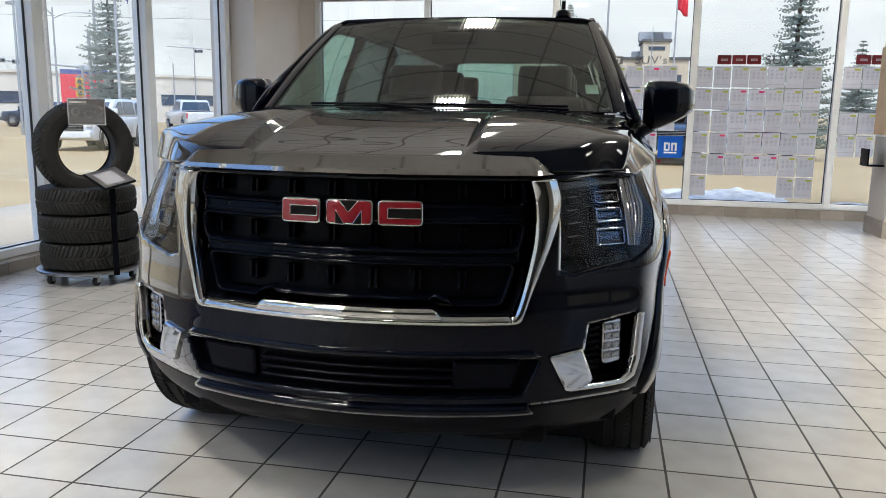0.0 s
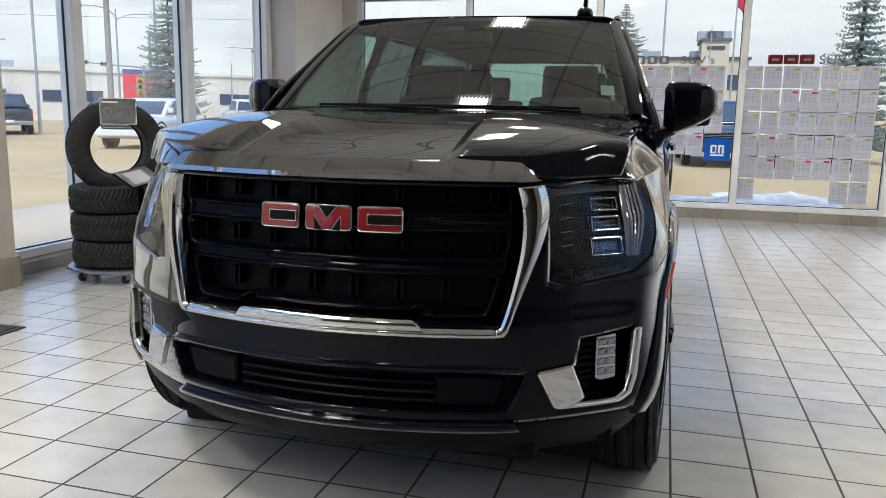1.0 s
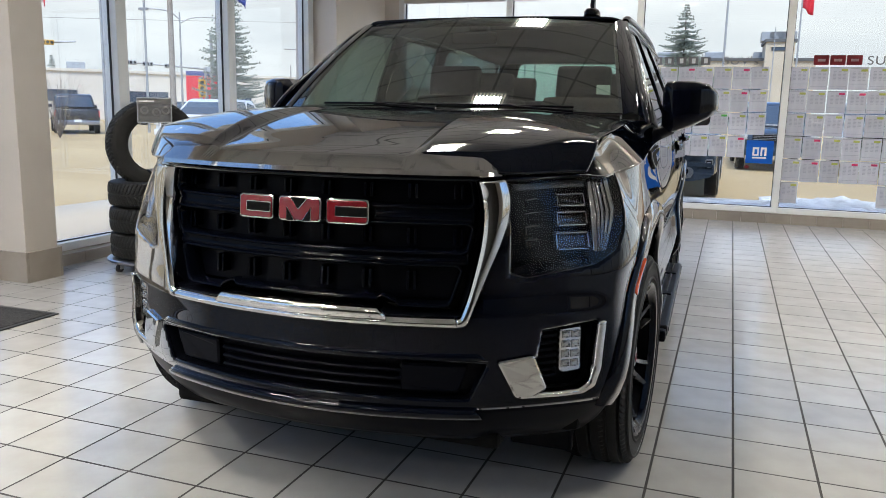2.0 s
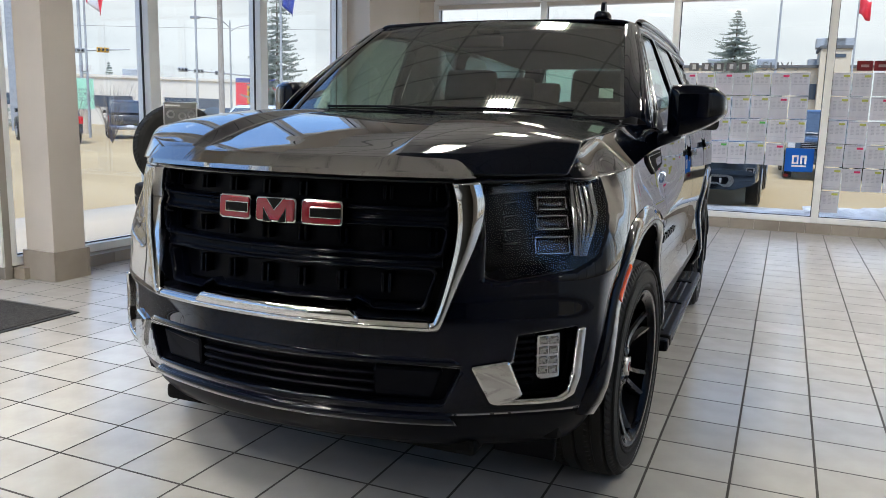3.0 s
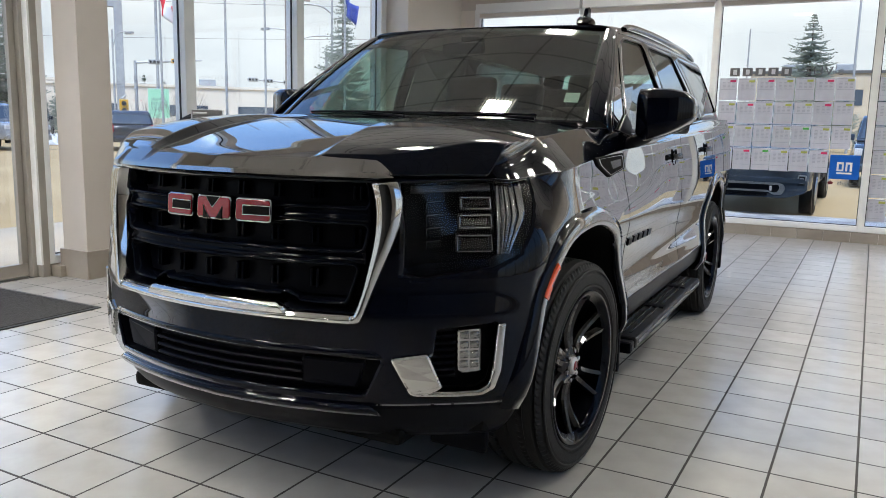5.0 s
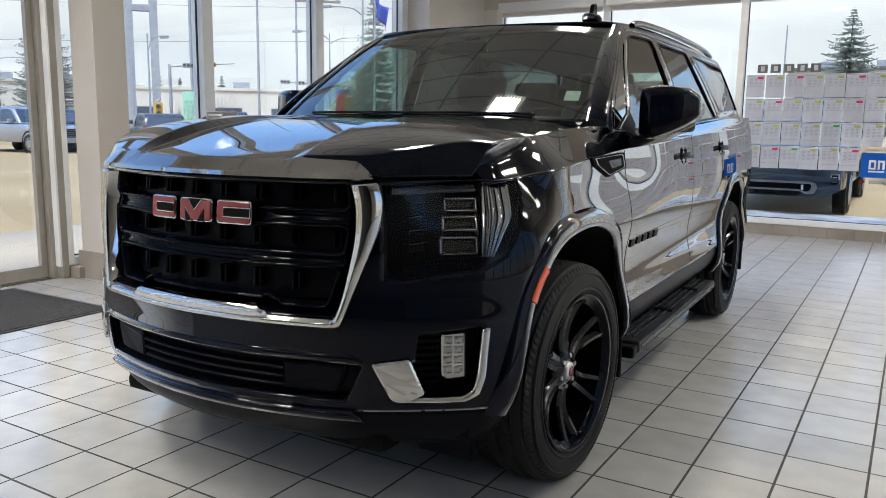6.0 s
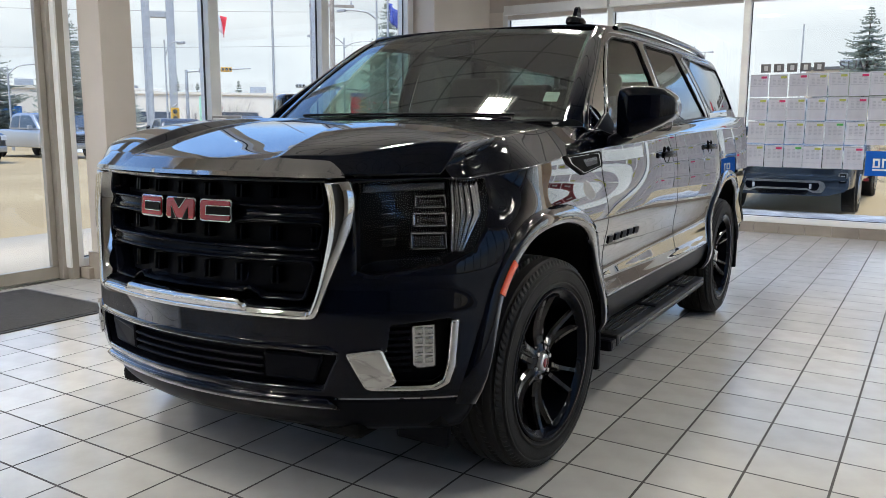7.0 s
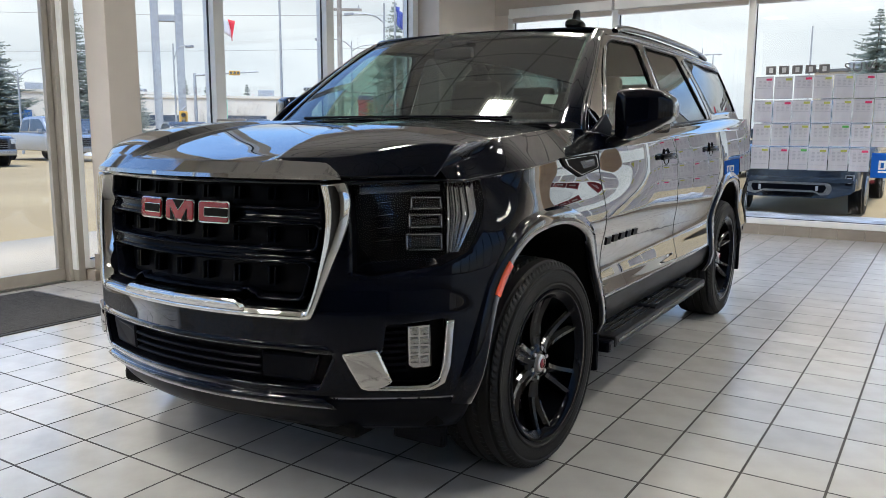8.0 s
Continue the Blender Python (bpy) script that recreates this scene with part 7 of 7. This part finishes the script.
# buildings
def building(az, d, w, depth, h, rot, mat, label, bays, win_mat=None, door_rows=((0.9, 2.4),)):
    x, y = polar(az, d)
    g = float(ground_z(x, y))
    b = empty("building", x, y, g, rot, label, "building", "far buildings")
    part("wall", box_bm(-w / 2, w / 2, 0, depth, -0.3, h), mat, b)
    part("roof_edge", box_bm(-w / 2 - 0.15, w / 2 + 0.15, -0.15, depth, h, h + 0.25, 0.02), M_ROOF if mat is M_BLDG_T else mat, b)
    for k in range(bays):
        c0 = -w / 2 + w * (k + 0.5) / bays
        ww = w / bays * 0.32
        for z0, z1 in door_rows:
            wn = part("window", box_bm(c0 - ww, c0 + ww, -0.06, 0.02, z0, z1, 0.01), win_mat or M_DARKWIN, b)
            part("window_frame", box_bm(c0 - ww - 0.08, c0 + ww + 0.08, -0.09, -0.062, z1, z1 + 0.12), mat, wn)
    for k in range(int(w / 6) + 1):
        part("wall_rib", box_bm(-w / 2 + k * 6 - 0.06, -w / 2 + k * 6 + 0.06, -0.03, 0.0, 0, h - 0.05), mat, b)
    for k in range(3):
        xx = -w / 2 + w * (0.2 + 0.27 * k)
        part("roof_unit", box_bm(xx - 0.8, xx + 0.8, depth * 0.3, depth * 0.3 + 1.6, h + 0.2, h + 0.2 + 0.8, 0.05), M_POLE, b)
    return b


building(-45.0, 78, 46, 12, 4.2, 45, M_BLDG_W, "long low white clad building across the road", 6, None, ((1.6, 2.6),))
building(-60.5, 80, 22, 12, 4.6, 60, M_BLDG_W, "low white shop with blue windows", 4, M_BLUEWIN, ((0.3, 3.0),))
building(-29.5, 110, 30, 10, 4.2, 30, M_BLDG_T, "pale low building far off", 5, None, ((1.0, 2.2),))
building(-1.2, 74, 15.5, 10, 6.2, 2, M_BLDG_T, "tan flat-roofed building behind the lot", 5, None, ((3.6, 4.9),))
tower = building(2.55, 72, 2.2, 5, 7.6, 2, M_BLDG_T, "tan tower block on a flat roof", 1, None, ((6.9, 7.2),))


# poles, lamps, signals
def pole(az, d, h, r=0.09, mat=None, arms=(), label="tall grey street light pole", name="street_lamp", head=True):
    x, y = polar(az, d)
    p = empty(name, x, y, float(ground_z(x, y)), 0, label, "street lamp" if name == "street_lamp" else name.replace("_", " "), "poles")
    part("shaft", rod_bm((0, 0, -0.3), (0, 0, h), r, r * 0.6, 12), mat or M_POLE, p)
    rx, ry = math.cos(radians(az)), -math.sin(radians(az))
    for L, rise, z0 in arms:
        pts = curve1([(0, 0, z0), (rx * L * 0.25, ry * L * 0.25, z0 + rise * 0.75), (rx * L * 0.6, ry * L * 0.6, z0 + rise), (rx * L, ry * L, z0 + rise * 0.98)], 14)[0]
        bm = bmesh.new()
        for a, b in zip(pts, pts[1:]):
            rod(bm, a, b, r * 0.5, None, 8)
        part("arm", bm, mat or M_POLE, p)
        if head:
            e = Vector(pts[-1])
            part("lamp_head", box_bm(e.x - 0.28, e.x + 0.28, e.y - 0.1, e.y + 0.1, e.z - 0.10, e.z + 0.05, 0.03), M_POLE, p)
    return p


pole(-61.7, 48, 4.4, 0.07, arms=((1.9, 0.6, 4.0), (-1.9, 0.6, 4.0)))
pole(-37.2, 46, 8.5, 0.09, arms=((-2.0, 0.5, 7.4),))
pole(-39.6, 48, 6.6, 0.07, arms=((-1.9, 0.5, 6.2), (2.2, 0.4, 6.0)))
pole(-41.9, 44, 13.0, 0.07)
pole(-44.6, 44, 14.0, 0.08, label="plain grey flag pole", name="flag_pole")
pole(-52.0, 48, 6.2, 0.07, arms=((0.9, 0.9, 5.2),))
pole(-30.5, 80, 7.0, 0.07)
pole(-32.0, 70, 5.0, 0.07)
pole(-1.0, 58, 16.0, 0.09, label="thin bare grey pole outside", name="flag_pole")
pole(-7.4, 62, 8.6, 0.08, label="thin dark post by the building", name="post")
pole(2.1, 60, 7.6, 0.05, label="thin dark post by the building", name="post")
pole(-13.6, 90, 9.4, 0.10, arms=((0.6, 0.05, 9.3), (-0.6, 0.05, 9.3)))
pole(-14.3, 92, 10.2, 0.10)


def flag(az, d, h, cols, label, w=1.9, ht=1.0, sag=0.6):
    x, y = polar(az, d)
    p = empty("flag_pole", x, y, float(ground_z(x, y)), 0, label, "flag", "flags")
    part("shaft", rod_bm((0, 0, -0.3), (0, 0, h), 0.07, 0.045, 10), M_POLE, p)
    rx, ry = math.cos(radians(az)), -math.sin(radians(az))
    n = len(cols)
    for k, m_ in enumerate(cols):
        v, f = sheet(np.linspace(k / n, (k + 1) / n, 7), np.linspace(0, 1, 6), lambda a, b: np.stack([rx * w * a * 0.8, ry * w * a * 0.8 + 0.16 * np.sin(a * 9 + b * 2), h - 0.15 - ht * b - sag * a * (0.6 + 0.4 * b) + 0.05 * np.sin(a * 7)], -1))
        thick(obj("cloth", v, f, m_, p), 0.008)
    return p


flag(-48.9, 42, 7.4, [M_FLAG_R, M_FLAG_W, M_FLAG_R], "red and white flag on a pole", 1.05, 0.72, 0.75)
flag(-36.2, 36, 7.0, [M_FLAG_B, M_FLAG_B], "blue flag on a pole", 0.75, 0.7, 0.6)
flag(3.5, 52, 8.9, [M_FLAG_R, M_FLAG_R], "red flag hanging on a pole", 0.8, 0.9, 0.5)

# wooden utility pole with its crossarms and cables
ux, uy = polar(-40.3, 40)
up = empty("utility_pole", ux, uy, float(ground_z(ux, uy)), 40, "weathered wooden utility pole with crossarms", "utility pole")
part("shaft", rod_bm((0, 0, -0.3), (0, 0, 11.5), 0.15, 0.10, 12), M_WOODPOLE, up)
for z0 in (7.2, 8.1, 9.6):
    part("crossarm", box_bm(-1.1, 1.1, -0.06, 0.06, z0, z0 + 0.12, 0.01), M_WOODPOLE, up)
    for k in (-1, 0.0, 1):
        part("insulator", rod_bm((k * 0.95, 0, z0 + 0.12), (k * 0.95, 0, z0 + 0.30), 0.05, 0.03, 8), M_POLE, up)
for h0, h1 in ((6.6, 7.9), (9.4, 9.9)):
    a, b = np.array([*polar(-75, 70), h0]), np.array([*polar(-18, 60), h1])
    pts = [a + (b - a) * t - np.array([0, 0, 2.2 * t * (1 - t)]) for t in np.linspace(0, 1, 30)]
    bm = bmesh.new()
    for p_, q_ in zip(pts, pts[1:]):
        rod(bm, p_, q_, 0.012, None, 4)
    tagged(part("overhead_cable", bm, M_CABLE), "thin black overhead power cable", "cable", "overhead cables")
for h0, h1 in ((12.6, 9.4), (11.0, 8.6)):
    a, b = np.array([*polar(-18, 60), h0]), np.array([*polar(22, 60), h1])
    pts = [a + (b - a) * t - np.array([0, 0, 1.8 * t * (1 - t)]) for t in np.linspace(0, 1, 24)]
    bm = bmesh.new()
    for p_, q_ in zip(pts, pts[1:]):
        rod(bm, p_, q_, 0.012, None, 4)
    tagged(part("overhead_cable", bm, M_CABLE), "thin black overhead power cable", "cable", "overhead cables")


def signal_arm(az0, az1, d, z, heads, label="traffic signal arm with yellow heads"):
    x0, y0 = polar(az0, d)
    x1, y1 = polar(az1, d)
    g = empty("traffic_signal", x0, y0, float(ground_z(x0, y0)), 0, label, "traffic signal", "traffic signals")
    part("shaft", rod_bm((0, 0, -0.3), (0, 0, z + 0.1), 0.10, 0.08, 12), M_POLE, g)
    part("arm", rod_bm((0, 0, z), (x1 - x0, y1 - y0, z + 0.25), 0.06, 0.035, 10), M_POLE, g)
    for t, dz, mat in heads:
        px, py = (x1 - x0) * t, (y1 - y0) * t
        hz = z + 0.25 * t + dz
        rr = Matrix.Translation((px, py, hz)) @ Matrix.Rotation(radians(-az0), 4, "Z")
        hd = part("signal_head", box_bm(-0.29, 0.29, -0.10, 0.10, -0.12, 0.12, 0.02, rr) if dz == 0 or dz > -0.5 else box_bm(-0.2, 0.2, -0.15, 0.15, -0.5, 0.5, 0.03, rr), mat, g)
        for q in ((-0.19, 0, 0.19) if dz > -0.5 else (-0.32, 0, 0.32)):
            part("signal_lens", rod_bm(rr @ Vector((q, -0.15, 0)) if dz > -0.5 else rr @ Vector((0, -0.15, q)), rr @ Vector((q, -0.24, 0)) if dz > -0.5 else rr @ Vector((0, -0.24, q)), 0.07 if dz > -0.5 else 0.11, None, 12), M_GASKET, hd)
    return g


signal_arm(-50.6, -46.2, 44, 4.2, ((0.28, 0, M_POLE), (0.62, 0, M_SIGNAL)))
signal_arm(-38.0, -43.2, 50, 3.6, ((0.45, 0, M_POLE), (0.72, 0, M_POLE), (0.92, 0, M_POLE)))
signal_arm(-37.6, -35.0, 46, 5.2, ((0.6, 0, M_POLE),))
signal_arm(-25.0, -32.5, 60, 5.4, ((0.72, -0.2, M_POLE),))
signal_arm(-51.6, -51.2, 40, 2.2, ((0.5, -0.6, M_SIGNAL),))
signal_arm(-38.35, -38.2, 48, 2.9, ((0.5, -0.6, M_SIGNAL),))

# billboard with two panels
bx, by = polar(-37.8, 56)
bb = empty("billboard", bx, by, float(ground_z(bx, by)), 38, "red and dark blue roadside billboard", "billboard")
part("panel", box_bm(-1.4, 1.4, -0.12, 0.12, 1.6, 3.4, 0.03), M_BILL_RED, bb)
part("header", box_bm(-1.4, 1.4, -0.13, 0.13, 3.42, 3.7, 0.02), M_BILL_BLUE, bb)
for s_ in (-1, 1):
    part("post", rod_bm((s_ * 0.9, 0, -0.2), (s_ * 0.9, 0, 1.6), 0.08), M_POLE, bb)

# steel portal and the green sign on a post
px_, py_ = polar(-52.4, 54.5)
pt = empty("sign_portal", px_, py_, float(ground_z(px_, py_)), 52, "tall grey steel sign portal", "sign")
for s_ in (-1, 1):
    part("post", box_bm(s_ * 0.74 - 0.25, s_ * 0.74 + 0.25, -0.25, 0.25, -0.3, 15.0, 0.03), M_POLE, pt)
for z0 in (8.2, 14.4):
    part("crossbar", box_bm(-0.49, 0.49, -0.22, 0.22, z0, z0 + 0.40, 0.03), M_POLE, pt)
gx, gy = -36.7, 30.7
gs = empty("green_sign", gx, gy, float(ground_z(gx, gy)), 52, "mint green printed sign tied to a post in a concrete foot", "sign")
part("post", rod_bm((0, 0.10, -0.1), (0, 0.10, 14.0), 0.10, 0.08), M_POLE, gs)
part("concrete_foot", rod_bm((0, 0.10, -0.1), (0, 0.10, 1.35), 0.34, 0.30, 16), M_APRON, gs)
part("panel", box_bm(-0.59, 0.59, -0.025, 0.0, 1.40, 3.10, 0.004), M_GREEN, gs)
part("panel_edge", box_bm(-0.605, 0.605, 0.001, 0.014, 1.385, 3.115, 0.004), M_SLEEVE, gs)
for word, size, z0 in (("RESERVE", 0.22, 2.42), ("YOURS", 0.27, 2.14), ("TODAY", 0.27, 1.86)):
    letters("sign_word", word, size, M_SIGN_GREY, pose(-0.46, -0.027, z0, 90, 0, 0), gs, 0.001)

# ---- floor tiles ----
floor_ob = bpy.data.objects["floor"]


def tile_mesh(name):
    bm = bmesh.new()
    h, b, t = TILE / 2 - 0.0048, 0.0010, 0.0012
    lo = [bm.verts.new((x * h, y * h, -0.004)) for x, y in ((-1, -1), (1, -1), (1, 1), (-1, 1))]
    md = [bm.verts.new((x * h, y * h, -b * 0.6)) for x, y in ((-1, -1), (1, -1), (1, 1), (-1, 1))]
    hi = [bm.verts.new((x * (h - t), y * (h - t), 0.0)) for x, y in ((-1, -1), (1, -1), (1, 1), (-1, 1))]
    for i in range(4):
        j = (i + 1) % 4
        bm.faces.new((lo[i], lo[j], md[j], md[i]))
        bm.faces.new((md[i], md[j], hi[j], hi[i]))
    bm.faces.new(hi)
    me = bpy.data.meshes.new(name)
    bm.to_mesh(me)
    bm.free()
    me.materials.append(M_TILE)
    return me


tile_me = tile_mesh("floor_tile")
near, far = [], []
for i in range(-18, 30):
    for j in range(-43, 29):
        x, y = (i + 0.5) * TILE, (j + 0.5) * TILE
        if x - TILE / 2 < -5.40 or y + TILE / 2 > 8.40:
            continue
        (near if (-3.3 < x < 2.4 and -1.9 < y < 2.9) else far).append((x, y))
near.sort(key=lambda p: (p[0] + 0.4) ** 2 + (p[1] - 0.2) ** 2)
far += near[300:]
for x, y in near[:300]:
    t = new("floor_tile", tile_me)
    t.parent = floor_ob
    t.matrix_basis = pose(x, y, random.uniform(-0.0002, 0.0002), random.uniform(-0.06, 0.06), random.uniform(-0.06, 0.06), 0)
base_v = np.array([v.co[:] for v in tile_me.vertices])
base_f = [tuple(p.vertices) for p in tile_me.polygons]
vs, fs = [], []
for k, (x, y) in enumerate(far):
    vs.append(base_v + np.array([x, y, 0]))
    fs += [tuple(a + k * len(base_v) for a in f) for f in base_f]
tagged(obj("floor_tiles", np.vstack(vs), fs, M_TILE, floor_ob, flat=True), kind="stuff")
